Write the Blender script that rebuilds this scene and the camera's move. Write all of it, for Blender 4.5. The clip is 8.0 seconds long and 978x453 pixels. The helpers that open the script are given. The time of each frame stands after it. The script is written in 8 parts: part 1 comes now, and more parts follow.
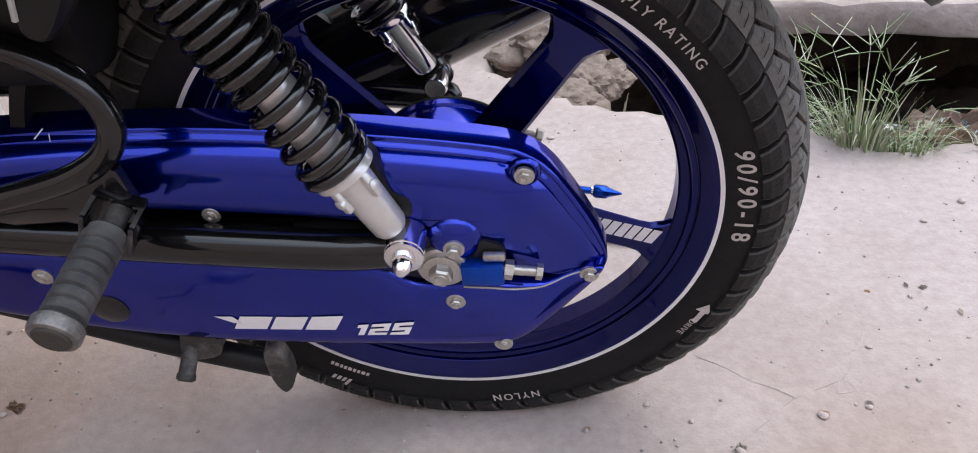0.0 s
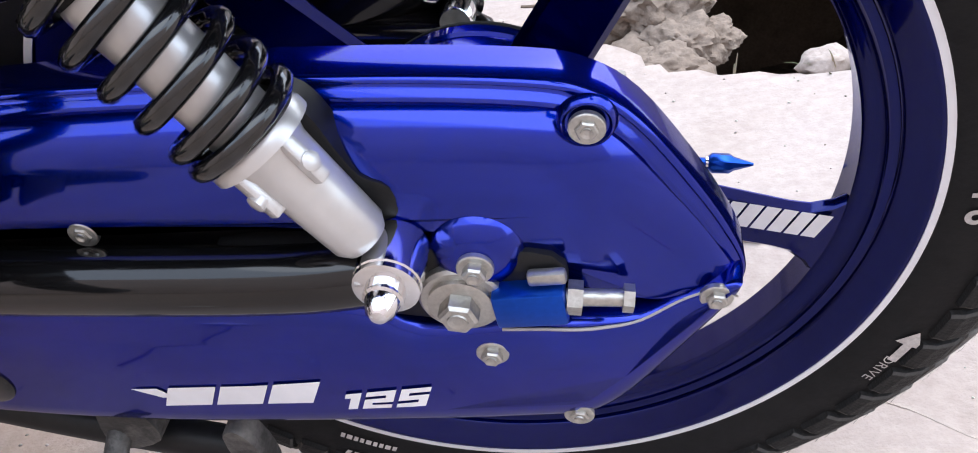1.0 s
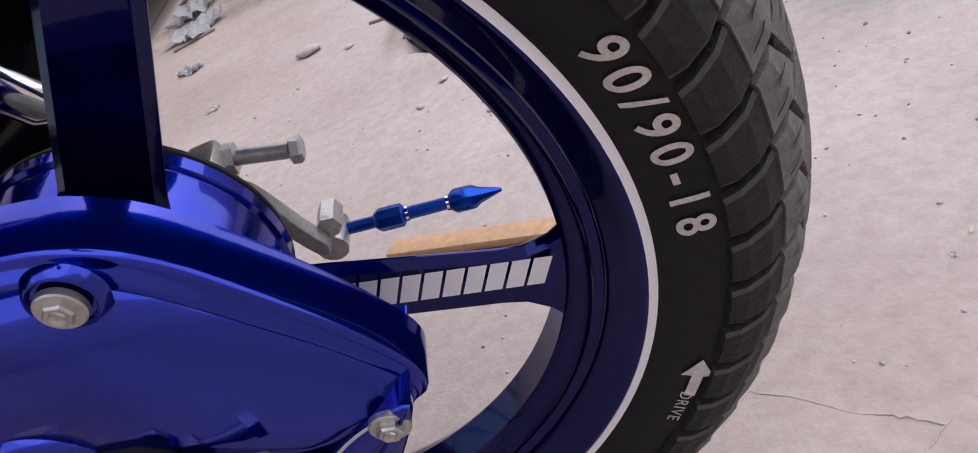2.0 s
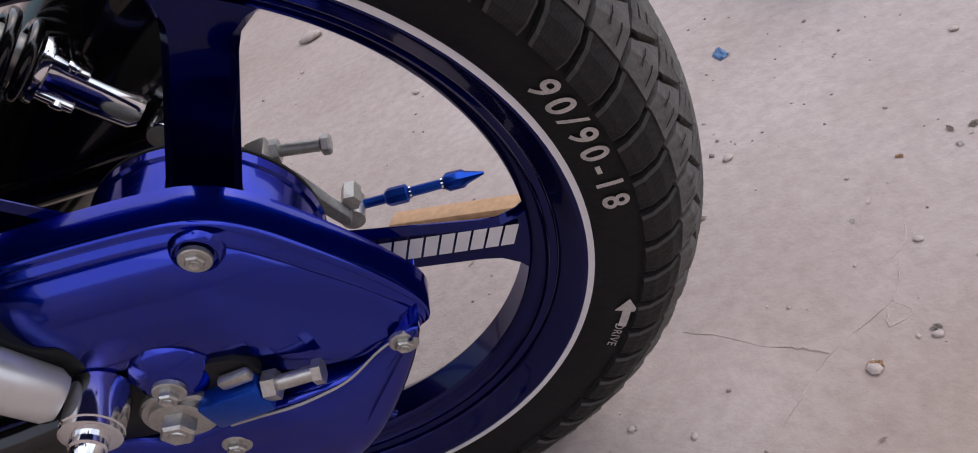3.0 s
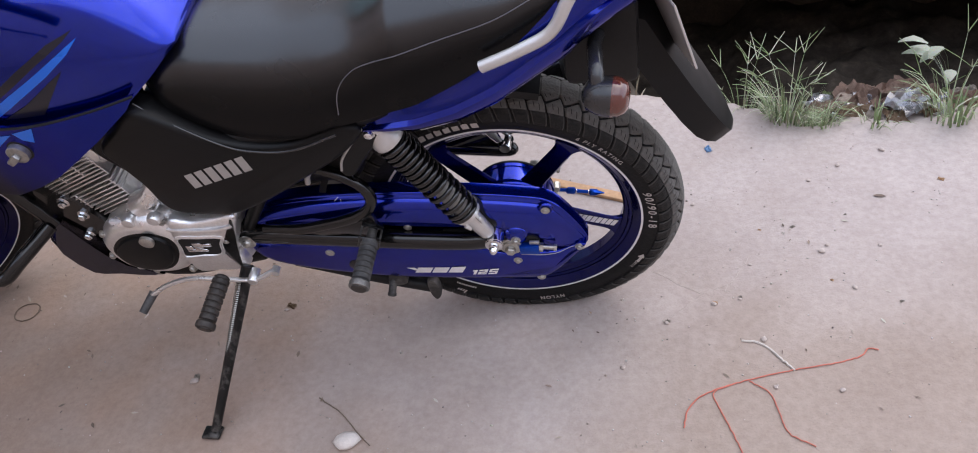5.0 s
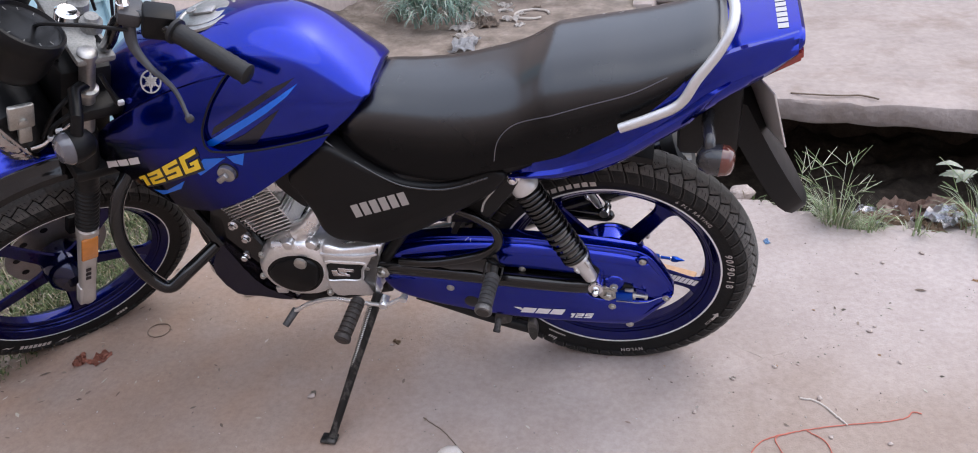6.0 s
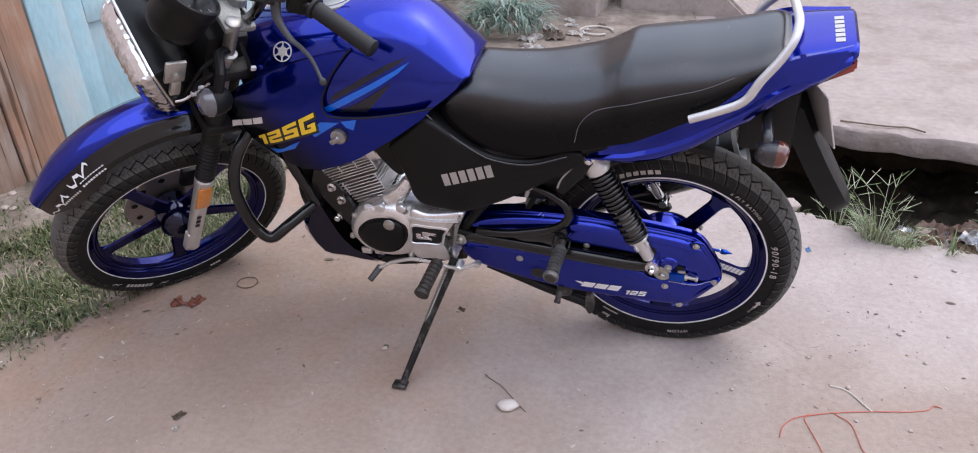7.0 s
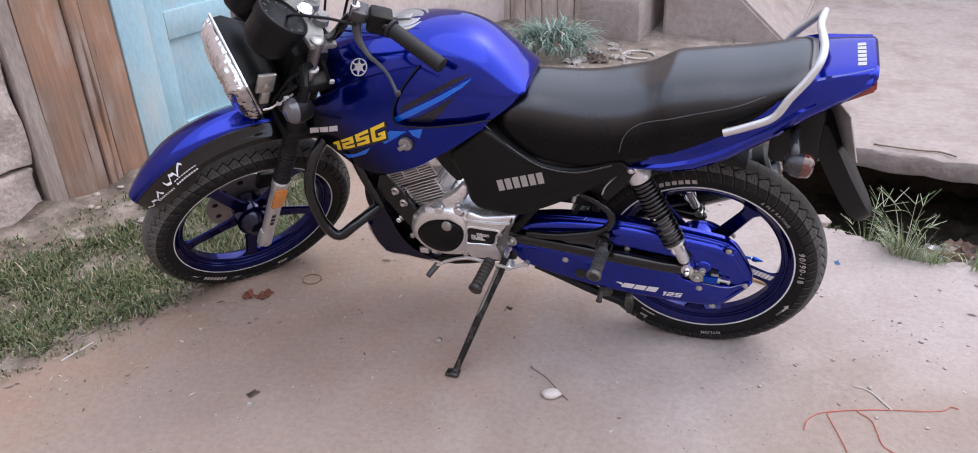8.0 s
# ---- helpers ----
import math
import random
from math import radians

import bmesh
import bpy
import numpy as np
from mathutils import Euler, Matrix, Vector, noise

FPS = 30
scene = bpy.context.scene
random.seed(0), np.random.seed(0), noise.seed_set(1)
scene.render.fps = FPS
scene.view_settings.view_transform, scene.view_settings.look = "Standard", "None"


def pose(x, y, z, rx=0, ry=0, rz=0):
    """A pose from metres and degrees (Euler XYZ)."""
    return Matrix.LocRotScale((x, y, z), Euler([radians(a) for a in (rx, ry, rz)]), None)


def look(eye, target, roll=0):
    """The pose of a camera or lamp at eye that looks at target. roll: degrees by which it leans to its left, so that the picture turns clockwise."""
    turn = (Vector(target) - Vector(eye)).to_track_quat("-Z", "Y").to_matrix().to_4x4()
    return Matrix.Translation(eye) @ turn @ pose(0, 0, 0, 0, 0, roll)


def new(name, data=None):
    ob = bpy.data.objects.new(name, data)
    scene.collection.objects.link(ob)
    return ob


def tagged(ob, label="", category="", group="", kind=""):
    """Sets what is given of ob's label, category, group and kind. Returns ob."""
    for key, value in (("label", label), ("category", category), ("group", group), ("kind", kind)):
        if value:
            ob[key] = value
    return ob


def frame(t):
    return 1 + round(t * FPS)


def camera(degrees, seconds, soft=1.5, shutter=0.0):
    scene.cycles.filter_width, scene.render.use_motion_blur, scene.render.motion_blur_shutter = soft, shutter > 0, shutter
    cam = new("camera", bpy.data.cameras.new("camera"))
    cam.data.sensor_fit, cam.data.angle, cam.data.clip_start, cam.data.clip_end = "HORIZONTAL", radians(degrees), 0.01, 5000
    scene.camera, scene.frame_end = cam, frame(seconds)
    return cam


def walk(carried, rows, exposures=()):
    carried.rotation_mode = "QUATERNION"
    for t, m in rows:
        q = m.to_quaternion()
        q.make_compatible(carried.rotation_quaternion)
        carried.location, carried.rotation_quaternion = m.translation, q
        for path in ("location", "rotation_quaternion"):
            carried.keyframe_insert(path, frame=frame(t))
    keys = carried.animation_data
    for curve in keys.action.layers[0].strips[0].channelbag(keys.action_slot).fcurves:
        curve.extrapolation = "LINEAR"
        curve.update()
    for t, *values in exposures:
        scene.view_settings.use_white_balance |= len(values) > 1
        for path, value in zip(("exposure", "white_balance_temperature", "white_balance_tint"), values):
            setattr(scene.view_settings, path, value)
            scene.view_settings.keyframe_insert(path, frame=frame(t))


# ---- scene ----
LENS = 60.7
PATH = [
    (0.0, 0.1042, -0.7011, 0.6503, 58.030, 3.415, 4.201),
    (0.5, 0.0691, -0.5972, 0.5867, 59.006, 8.804, 8.704),
    (1.0, 0.1030, -0.4676, 0.4998, 58.907, 10.047, 8.295),
    (1.5, 0.1809, -0.3811, 0.4543, 58.503, 15.378, 3.917),
    (2.0, 0.2433, -0.3508, 0.4493, 55.292, 23.887, -1.590),
    (2.2, 0.2545, -0.3513, 0.4485, 54.672, 24.339, -2.800),
    (3.3, 0.2796, -0.5457, 0.6318, 50.381, 23.636, -2.172),
    (3.5, 0.2709, -0.6154, 0.7533, 46.621, 21.867, -3.206),
    (4.0, 0.2463, -0.8402, 1.0594, 43.859, 17.577, -3.443),
    (4.2, 0.2441, -0.9214, 1.1350, 43.501, 15.749, -1.789),
    (5.3, 0.2336, -1.3274, 1.2783, 52.286, 6.202, 9.779),
    (5.5, 0.1967, -1.3940, 1.2954, 54.481, 5.632, 10.812),
    (6.0, 0.1139, -1.5502, 1.3274, 57.744, 4.741, 11.089),
    (6.5, 0.0704, -1.6746, 1.3351, 58.481, 2.894, 11.608),
    (7.0, 0.0842, -1.7929, 1.3571, 59.331, 1.936, 15.581),
    (7.5, 0.1072, -1.9240, 1.3865, 60.470, 2.293, 18.167),
    (8.0, 0.1047, -1.9833, 1.4091, 60.981, 1.923, 18.425),
]
cam = camera(LENS, 8.0, soft=1.0)
walk(cam, [(t, pose(x, y, z, rx, ry, rz)) for t, x, y, z, rx, ry, rz in PATH], [(0.0, 0.48, 6300, 6), (0.5, 0.90, 6200, 3), (1.0, 0.98, 6150, 3), (1.5, 0.84, 6250, 4), (2.0, 0.24, 6450, 10), (3.5, -0.14, 6450, 10), (4.0, -0.05, 6350, 8), (5.5, 0.30, 6300, 8), (8.0, 0.38, 6300, 9)])

# ---- light: an open, overcast yard ----
world = bpy.data.worlds.new("sky")
scene.world = world
world.use_nodes = True
wn = world.node_tree.nodes
sky = wn.new("ShaderNodeTexSky")
sky.sky_type, sky.sun_disc = "NISHITA", False
sky.sun_elevation, sky.sun_rotation = radians(55), radians(50)
sky.dust_density, sky.air_density = 4.0, 1.0
cloud = wn.new("ShaderNodeMix")
cloud.data_type = "RGBA"
cloud.inputs["Factor"].default_value = 0.6
cloud.inputs["B"].default_value = (5.2, 5.4, 6.4, 1)
world.node_tree.links.new(sky.outputs[0], cloud.inputs["A"])
wn["Background"].inputs["Strength"].default_value = 0.29
world.node_tree.links.new(cloud.outputs["Result"], wn["Background"].inputs["Color"])
sun = new("sun", bpy.data.lights.new("sun", "SUN"))
sun.data.energy, sun.data.angle, sun.data.color = 0.5, radians(60), (1.0, 0.95, 0.9)
sun.matrix_world = look((1.6, -2.2, 7.0), (0, 0, 0))


# ---- materials ----
def mat(name, color, rough=0.5, metal=0.0, vary=0.15, scale=8.0, bump=0.0, bump_scale=60.0, coat=0.0, dirt=None, dirt_amount=0.0, dirt_scale=3.0, rough_vary=0.1, spec=0.5, grain=(1, 1, 1), edge=None):
    """A surface with fine grain and broader stains, in the object's own metres."""
    m = bpy.data.materials.new(name)
    m.use_nodes = True
    nt = m.node_tree
    n, l = nt.nodes, nt.links
    b = n["Principled BSDF"]
    tc = n.new("ShaderNodeTexCoord")
    co = n.new("ShaderNodeMapping")
    co.inputs["Scale"].default_value = grain
    l.new(tc.outputs["Object"], co.inputs["Vector"])
    n1 = n.new("ShaderNodeTexNoise")
    n1.inputs["Scale"].default_value, n1.inputs["Detail"].default_value = scale, 6
    n2 = n.new("ShaderNodeTexNoise")
    n2.inputs["Scale"].default_value, n2.inputs["Detail"].default_value = scale * 11, 4
    l.new(co.outputs["Vector"], n1.inputs["Vector"])
    l.new(co.outputs["Vector"], n2.inputs["Vector"])
    add = n.new("ShaderNodeMath")
    add.operation = "ADD"
    l.new(n1.outputs["Fac"], add.inputs[0])
    l.new(n2.outputs["Fac"], add.inputs[1])
    mr = n.new("ShaderNodeMapRange")
    mr.inputs["From Min"].default_value, mr.inputs["From Max"].default_value = 0.6, 1.4
    mr.inputs["To Min"].default_value, mr.inputs["To Max"].default_value = 1 - vary, 1 + vary
    l.new(add.outputs[0], mr.inputs["Value"])
    mul = n.new("ShaderNodeVectorMath")
    mul.operation = "SCALE"
    mul.inputs[0].default_value = color
    l.new(mr.outputs[0], mul.inputs["Scale"])
    out = mul.outputs[0]
    if dirt:
        n3 = n.new("ShaderNodeTexNoise")
        n3.inputs["Scale"].default_value, n3.inputs["Detail"].default_value, n3.inputs["Roughness"].default_value = dirt_scale, 8, 0.65
        l.new(co.outputs["Vector"], n3.inputs["Vector"])
        r3 = n.new("ShaderNodeMapRange")
        r3.inputs["From Min"].default_value, r3.inputs["From Max"].default_value = 0.48, 0.72
        r3.inputs["To Max"].default_value = dirt_amount
        l.new(n3.outputs["Fac"], r3.inputs["Value"])
        mx = n.new("ShaderNodeMix")
        mx.data_type = "RGBA"
        l.new(r3.outputs[0], mx.inputs["Factor"])
        l.new(out, mx.inputs["A"])
        mx.inputs["B"].default_value = (*dirt, 1)
        out = mx.outputs["Result"]
    l.new(out, b.inputs["Base Color"])
    rr = n.new("ShaderNodeMapRange")
    rr.inputs["To Min"].default_value, rr.inputs["To Max"].default_value = max(0.02, rough - rough_vary), min(1, rough + rough_vary)
    l.new(n1.outputs["Fac"], rr.inputs["Value"])
    l.new(rr.outputs[0], b.inputs["Roughness"])
    b.inputs["Metallic"].default_value = metal
    b.inputs["Coat Weight"].default_value = coat
    b.inputs["Coat Roughness"].default_value = 0.04
    b.inputs["Specular IOR Level"].default_value = spec
    if edge:
        b.inputs["Specular Tint"].default_value = (*edge, 1)
    if bump:
        nb = n.new("ShaderNodeTexNoise")
        nb.inputs["Scale"].default_value, nb.inputs["Detail"].default_value = bump_scale, 6
        l.new(co.outputs["Vector"], nb.inputs["Vector"])
        bp = n.new("ShaderNodeBump")
        bp.inputs["Strength"].default_value, bp.inputs["Distance"].default_value = bump, 0.01
        l.new(nb.outputs["Fac"], bp.inputs["Height"])
        l.new(bp.outputs[0], b.inputs["Normal"])
    return m


BLUE = mat("candy_blue_paint", (0.0005, 0.0135, 0.310), 0.19, 0.92, 0.10, 5, coat=0.85, rough_vary=0.04, edge=(0.08, 0.13, 0.47))
BLUE_DARK = mat("dark_blue_paint", (0.0004, 0.0032, 0.095), 0.17, 0.92, 0.10, 5, coat=0.12, rough_vary=0.04)
RIMBLUE = mat("navy_wheel_paint", (0.0004, 0.0034, 0.085), 0.19, 0.90, 0.10, 8, coat=0.5, rough_vary=0.04, edge=(0.04, 0.08, 0.45))
MIDNIGHT = mat("midnight_blue_paint", (0.0012, 0.0026, 0.030), 0.18, 0.7, 0.10, 8, coat=0.7, rough_vary=0.04)
SKYBLUE = mat("light_blue_decal", (0.002, 0.14, 0.72), 0.3, 0.15, 0.05, 6, coat=0.6)
SMOKE = mat("smoky_grey_decal", (0.010, 0.010, 0.020), 0.3, 0.2, 0.1, 6, coat=0.3)
YELLOW = mat("yellow_decal", (0.95, 0.66, 0.03), 0.35, 0.0, 0.05, 9, coat=0.3)
WHITE = mat("white_decal", (0.75, 0.75, 0.78), 0.45, 0.0, 0.06, 9)
GREYDECAL = mat("silver_grey_decal", (0.45, 0.44, 0.43), 0.4, 0.3, 0.08, 9)
RED = mat("red_lens", (0.24, 0.018, 0.010), 0.15, 0.0, 0.1, 9, coat=1.0)
ORANGE = mat("orange_reflector", (0.75, 0.28, 0.05), 0.2, 0.0, 0.15, 60, coat=1.0)
RUBBER = mat("tyre_rubber", (0.012, 0.012, 0.0125), 0.5, 0.0, 0.25, 10, bump=0.10, bump_scale=180, dirt=(0.06, 0.054, 0.05), dirt_amount=0.06, dirt_scale=9, spec=0.13)
GRIPRUBBER = mat("black_grip_rubber", (0.012, 0.012, 0.013), 0.5, 0.0, 0.2, 30, bump=0.1, bump_scale=200, spec=0.35)


def hatched_rubber(name, color, dust, hatch):
    """Tread rubber with fine cross hatching and pale dust."""
    m = mat(name, color, 0.75, 0.0, 0.3, 14, bump=0.3, bump_scale=250, dirt=dust, dirt_amount=0.4, dirt_scale=14, spec=0.3)
    n, l = m.node_tree.nodes, m.node_tree.links
    tc = n.new("ShaderNodeTexCoord")
    wv = n.new("ShaderNodeTexWave")
    wv.bands_direction = "Z"
    wv.inputs["Scale"].default_value, wv.inputs["Distortion"].default_value, wv.inputs["Detail"].default_value = 150, 0.6, 2
    l.new(tc.outputs["Object"], wv.inputs["Vector"])
    b = n["Principled BSDF"]
    src = b.inputs["Base Color"].links[0].from_socket
    mx = n.new("ShaderNodeMix")
    mx.data_type = "RGBA"
    mx.blend_type = "MULTIPLY"
    mx.inputs["Factor"].default_value = hatch
    l.new(src, mx.inputs["A"])
    l.new(wv.outputs["Color"], mx.inputs["B"])
    l.new(mx.outputs["Result"], b.inputs["Base Color"])
    return m


TREAD = mat("worn_tread_rubber", (0.115, 0.111, 0.106), 0.78, 0.0, 0.3, 14, bump=0.25, bump_scale=260, dirt=(0.17, 0.158, 0.143), dirt_amount=0.45, dirt_scale=18, spec=0.3)
SHOULDER = hatched_rubber("hatched_shoulder_rubber", (0.018, 0.0175, 0.017), (0.11, 0.104, 0.097), 0.3)
LUGEDGE = mat("scuffed_lug_edge", (0.060, 0.057, 0.054), 0.8, 0.0, 0.3, 60, dirt=(0.03, 0.03, 0.03), dirt_amount=0.7, dirt_scale=60, spec=0.2)
PEGCAP = mat("worn_dark_peg_end", (0.13, 0.125, 0.12), 0.45, 0.4, 0.35, 40, bump=0.2, bump_scale=120, dirt=(0.40, 0.38, 0.36), dirt_amount=0.6, dirt_scale=60)
TYREWHITE = mat("worn_white_tyre_print", (0.50, 0.47, 0.45), 0.6, 0.0, 0.25, 60, dirt=(0.10, 0.09, 0.085), dirt_amount=0.5, dirt_scale=120)
PEGDARK = mat("worn_brown_black_rubber", (0.030, 0.025, 0.022), 0.55, 0.0, 0.3, 30, bump=0.1, bump_scale=200, dirt=(0.14, 0.11, 0.095), dirt_amount=0.5, dirt_scale=28)
PEGRUBBER = mat("grey_peg_rubber", (0.046, 0.0455, 0.047), 0.55, 0.0, 0.25, 30, bump=0.1, bump_scale=200, dirt=(0.2, 0.19, 0.18), dirt_amount=0.4, dirt_scale=25)
BLACK = mat("gloss_black_paint", (0.005, 0.005, 0.0055), 0.14, 0.0, 0.2, 12, coat=0.5, dirt=(0.07, 0.065, 0.06), dirt_amount=0.06, dirt_scale=9, spec=0.3, rough_vary=0.05)
SPRINGBLACK = mat("glossy_spring_coating", (0.004, 0.004, 0.0045), 0.16, 0.0, 0.2, 25, coat=0.6, dirt=(0.05, 0.045, 0.04), dirt_amount=0.05, dirt_scale=20, spec=0.45)
DUSTBLACK = mat("dusty_worn_black", (0.035, 0.033, 0.031), 0.6, 0.2, 0.3, 30, bump=0.15, bump_scale=120, dirt=(0.32, 0.30, 0.275), dirt_amount=0.55, dirt_scale=26)
STANDBLACK = mat("scraped_black_paint", (0.006, 0.006, 0.006), 0.35, 0.1, 0.2, 20, dirt=(0.30, 0.28, 0.26), dirt_amount=0.45, dirt_scale=34, spec=0.35, grain=(1, 1, 0.5))
SATIN = mat("satin_black_plastic", (0.0065, 0.0065, 0.007), 0.38, 0.0, 0.15, 20, bump=0.010, bump_scale=300, spec=0.2)
FRAME = mat("dull_black_frame", (0.009, 0.009, 0.0095), 0.45, 0.0, 0.3, 20, dirt=(0.05, 0.042, 0.038), dirt_amount=0.10, dirt_scale=12, spec=0.25)
CHROME = mat("chrome", (0.78, 0.78, 0.79), 0.10, 1.0, 0.05, 20, rough_vary=0.05)
STEEL = mat("zinc_steel", (0.50, 0.49, 0.46), 0.38, 0.9, 0.2, 40, bump=0.08, bump_scale=200, dirt=(0.16, 0.13, 0.10), dirt_amount=0.35, dirt_scale=40)
ALU = mat("cast_aluminium", (0.86, 0.86, 0.86), 0.30, 0.85, 0.10, 20, bump=0.05, bump_scale=150, dirt=(0.35, 0.32, 0.30), dirt_amount=0.12, dirt_scale=14)
SILVER = mat("silver_paint", (0.62, 0.61, 0.60), 0.34, 0.55, 0.06, 12, coat=0.3)
SCUFF = mat("scuffed_grey_paint", (0.24, 0.24, 0.23), 0.55, 0.3, 0.35, 25, bump=0.2, bump_scale=90)
LEVERGREY = mat("dark_grey_lever_metal", (0.065, 0.065, 0.070), 0.4, 0.5, 0.2, 30)
BLUEANO = mat("blue_anodised", (0.008, 0.065, 0.44), 0.3, 0.8, 0.15, 30)
HOUSING = mat("dark_grey_gloss_plastic", (0.022, 0.022, 0.024), 0.25, 0.0, 0.15, 25, coat=0.5)
LENS_AMBER = mat("smoky_amber_lens", (0.095, 0.024, 0.017), 0.12, 0.0, 0.2, 40, coat=1.0)
LENS_GREY = mat("smoked_lens", (0.09, 0.09, 0.105), 0.12, 0.0, 0.1, 20, coat=1.0)
GLASSY = mat("headlamp_glass", (0.80, 0.82, 0.84), 0.10, 1.0, 0.1, 30, coat=1.0)
CAPMETAL = mat("dull_cap_metal", (0.42, 0.41, 0.40), 0.42, 0.85, 0.2, 20, dirt=(0.10, 0.095, 0.09), dirt_amount=0.5, dirt_scale=30)
DIAL = mat("dark_dial_face", (0.010, 0.010, 0.012), 0.45, 0.0, 0.1, 30, coat=0.15, spec=0.3)


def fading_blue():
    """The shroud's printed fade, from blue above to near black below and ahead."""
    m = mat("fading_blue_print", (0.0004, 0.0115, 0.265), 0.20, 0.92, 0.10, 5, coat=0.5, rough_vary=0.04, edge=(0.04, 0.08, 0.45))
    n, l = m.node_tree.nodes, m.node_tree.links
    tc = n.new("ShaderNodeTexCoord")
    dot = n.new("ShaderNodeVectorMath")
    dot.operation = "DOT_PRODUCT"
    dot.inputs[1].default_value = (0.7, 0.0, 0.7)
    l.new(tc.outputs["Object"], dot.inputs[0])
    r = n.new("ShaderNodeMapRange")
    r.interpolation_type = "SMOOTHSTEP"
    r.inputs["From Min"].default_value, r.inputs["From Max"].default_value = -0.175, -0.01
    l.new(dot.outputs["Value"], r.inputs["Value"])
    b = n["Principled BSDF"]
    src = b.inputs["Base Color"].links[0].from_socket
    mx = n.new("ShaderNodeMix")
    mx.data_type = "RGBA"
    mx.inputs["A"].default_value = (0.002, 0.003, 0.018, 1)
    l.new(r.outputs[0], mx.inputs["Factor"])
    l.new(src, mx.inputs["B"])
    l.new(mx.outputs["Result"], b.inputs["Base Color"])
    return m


FADE = fading_blue()


def facing_sheen_vinyl():
    """Vinyl whose sky sheen is put in by facing: strong on top, weak on flanks."""
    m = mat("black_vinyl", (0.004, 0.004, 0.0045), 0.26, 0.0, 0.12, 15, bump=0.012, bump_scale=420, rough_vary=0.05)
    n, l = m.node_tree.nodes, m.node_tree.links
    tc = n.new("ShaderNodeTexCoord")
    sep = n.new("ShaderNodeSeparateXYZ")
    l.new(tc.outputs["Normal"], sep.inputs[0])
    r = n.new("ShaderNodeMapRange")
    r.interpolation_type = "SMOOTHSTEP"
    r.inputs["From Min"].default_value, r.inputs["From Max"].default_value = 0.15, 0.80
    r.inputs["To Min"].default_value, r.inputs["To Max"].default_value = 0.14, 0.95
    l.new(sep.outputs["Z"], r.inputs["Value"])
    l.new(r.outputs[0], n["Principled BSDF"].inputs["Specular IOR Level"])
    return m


SEATMAT = facing_sheen_vinyl()


# ---- mesh helpers ----
def part(name, bm, material, parent, label="", sharp=38, matrix=None):
    """Links a bmesh as one mesh object under a thing or a part."""
    bmesh.ops.recalc_face_normals(bm, faces=bm.faces[:])
    me = bpy.data.meshes.new(name)
    bm.to_mesh(me)
    bm.free()
    for p in me.polygons:
        p.use_smooth = True
    me.set_sharp_from_angle(angle=radians(sharp))
    me.materials.append(material)
    ob = new(name, me)
    if parent:
        ob.parent = parent
    if matrix is not None:
        ob.matrix_local = matrix
    if label:
        ob["label"] = label
    return ob


def piece(name, me, parent, matrix):
    ob = new(name, me)
    ob.parent = parent
    ob.matrix_local = matrix
    return ob


def empty(name, matrix=None, parent=None):
    ob = new(name)
    ob.empty_display_size = 0.1
    if parent:
        ob.parent = parent
    if matrix is not None:
        ob.matrix_local = matrix
    return ob


def smooth_line(pts, n=6):
    """A Catmull-Rom line through the points."""
    p = [Vector(q) for q in pts]
    p = [p[0] * 2 - p[1]] + p + [p[-1] * 2 - p[-2]]
    out = []
    for i in range(1, len(p) - 2):
        for k in range(n):
            t = k / n
            a, b, c, d = p[i - 1], p[i], p[i + 1], p[i + 2]
            out.append(0.5 * ((2 * b) + (c - a) * t + (2 * a - 5 * b + 4 * c - d) * t * t + (3 * b - a - 3 * c + d) * t ** 3))
    out.append(p[-2])
    return out


def smooth_ring(pts, n=4):
    p = [Vector(q) for q in pts]
    m = len(p)
    out = []
    for i in range(m):
        a, b, c, d = p[i - 1], p[i], p[(i + 1) % m], p[(i + 2) % m]
        for k in range(n):
            t = k / n
            out.append(0.5 * ((2 * b) + (c - a) * t + (2 * a - 5 * b + 4 * c - d) * t * t + (3 * b - a - 3 * c + d) * t ** 3))
    return out


def skin(bm, rings, closed=True, cap=True):
    vs = [[bm.verts.new(v) for v in r] for r in rings]
    m = len(vs[0])
    for a, b in zip(vs, vs[1:]):
        for i in range(m if closed else m - 1):
            j = (i + 1) % m
            bm.faces.new((a[i], a[j], b[j], b[i]))
    if cap and closed:
        bm.faces.new(vs[0][::-1])
        bm.faces.new(vs[-1])
    return vs


def tube(bm, pts, r, seg=10, cap=True, flat=1.0):
    pts = [Vector(p) for p in pts]
    rings, up = [], None
    for i, p in enumerate(pts):
        d = (pts[min(i + 1, len(pts) - 1)] - pts[max(i - 1, 0)]).normalized()
        if up is None:
            up = d.orthogonal().normalized()
        up = (up - d * up.dot(d)).normalized()
        side = d.cross(up)
        rad = r[i] if isinstance(r, (list, tuple)) else r
        rings.append([p + (up * math.cos(a) * flat + side * math.sin(a)) * rad for a in (2 * math.pi * k / seg for k in range(seg))])
    skin(bm, rings, True, cap)
    return bm


def rod(bm, a, b, r, r2=None, seg=14):
    return tube(bm, [a, b], [r, r if r2 is None else r2], seg)


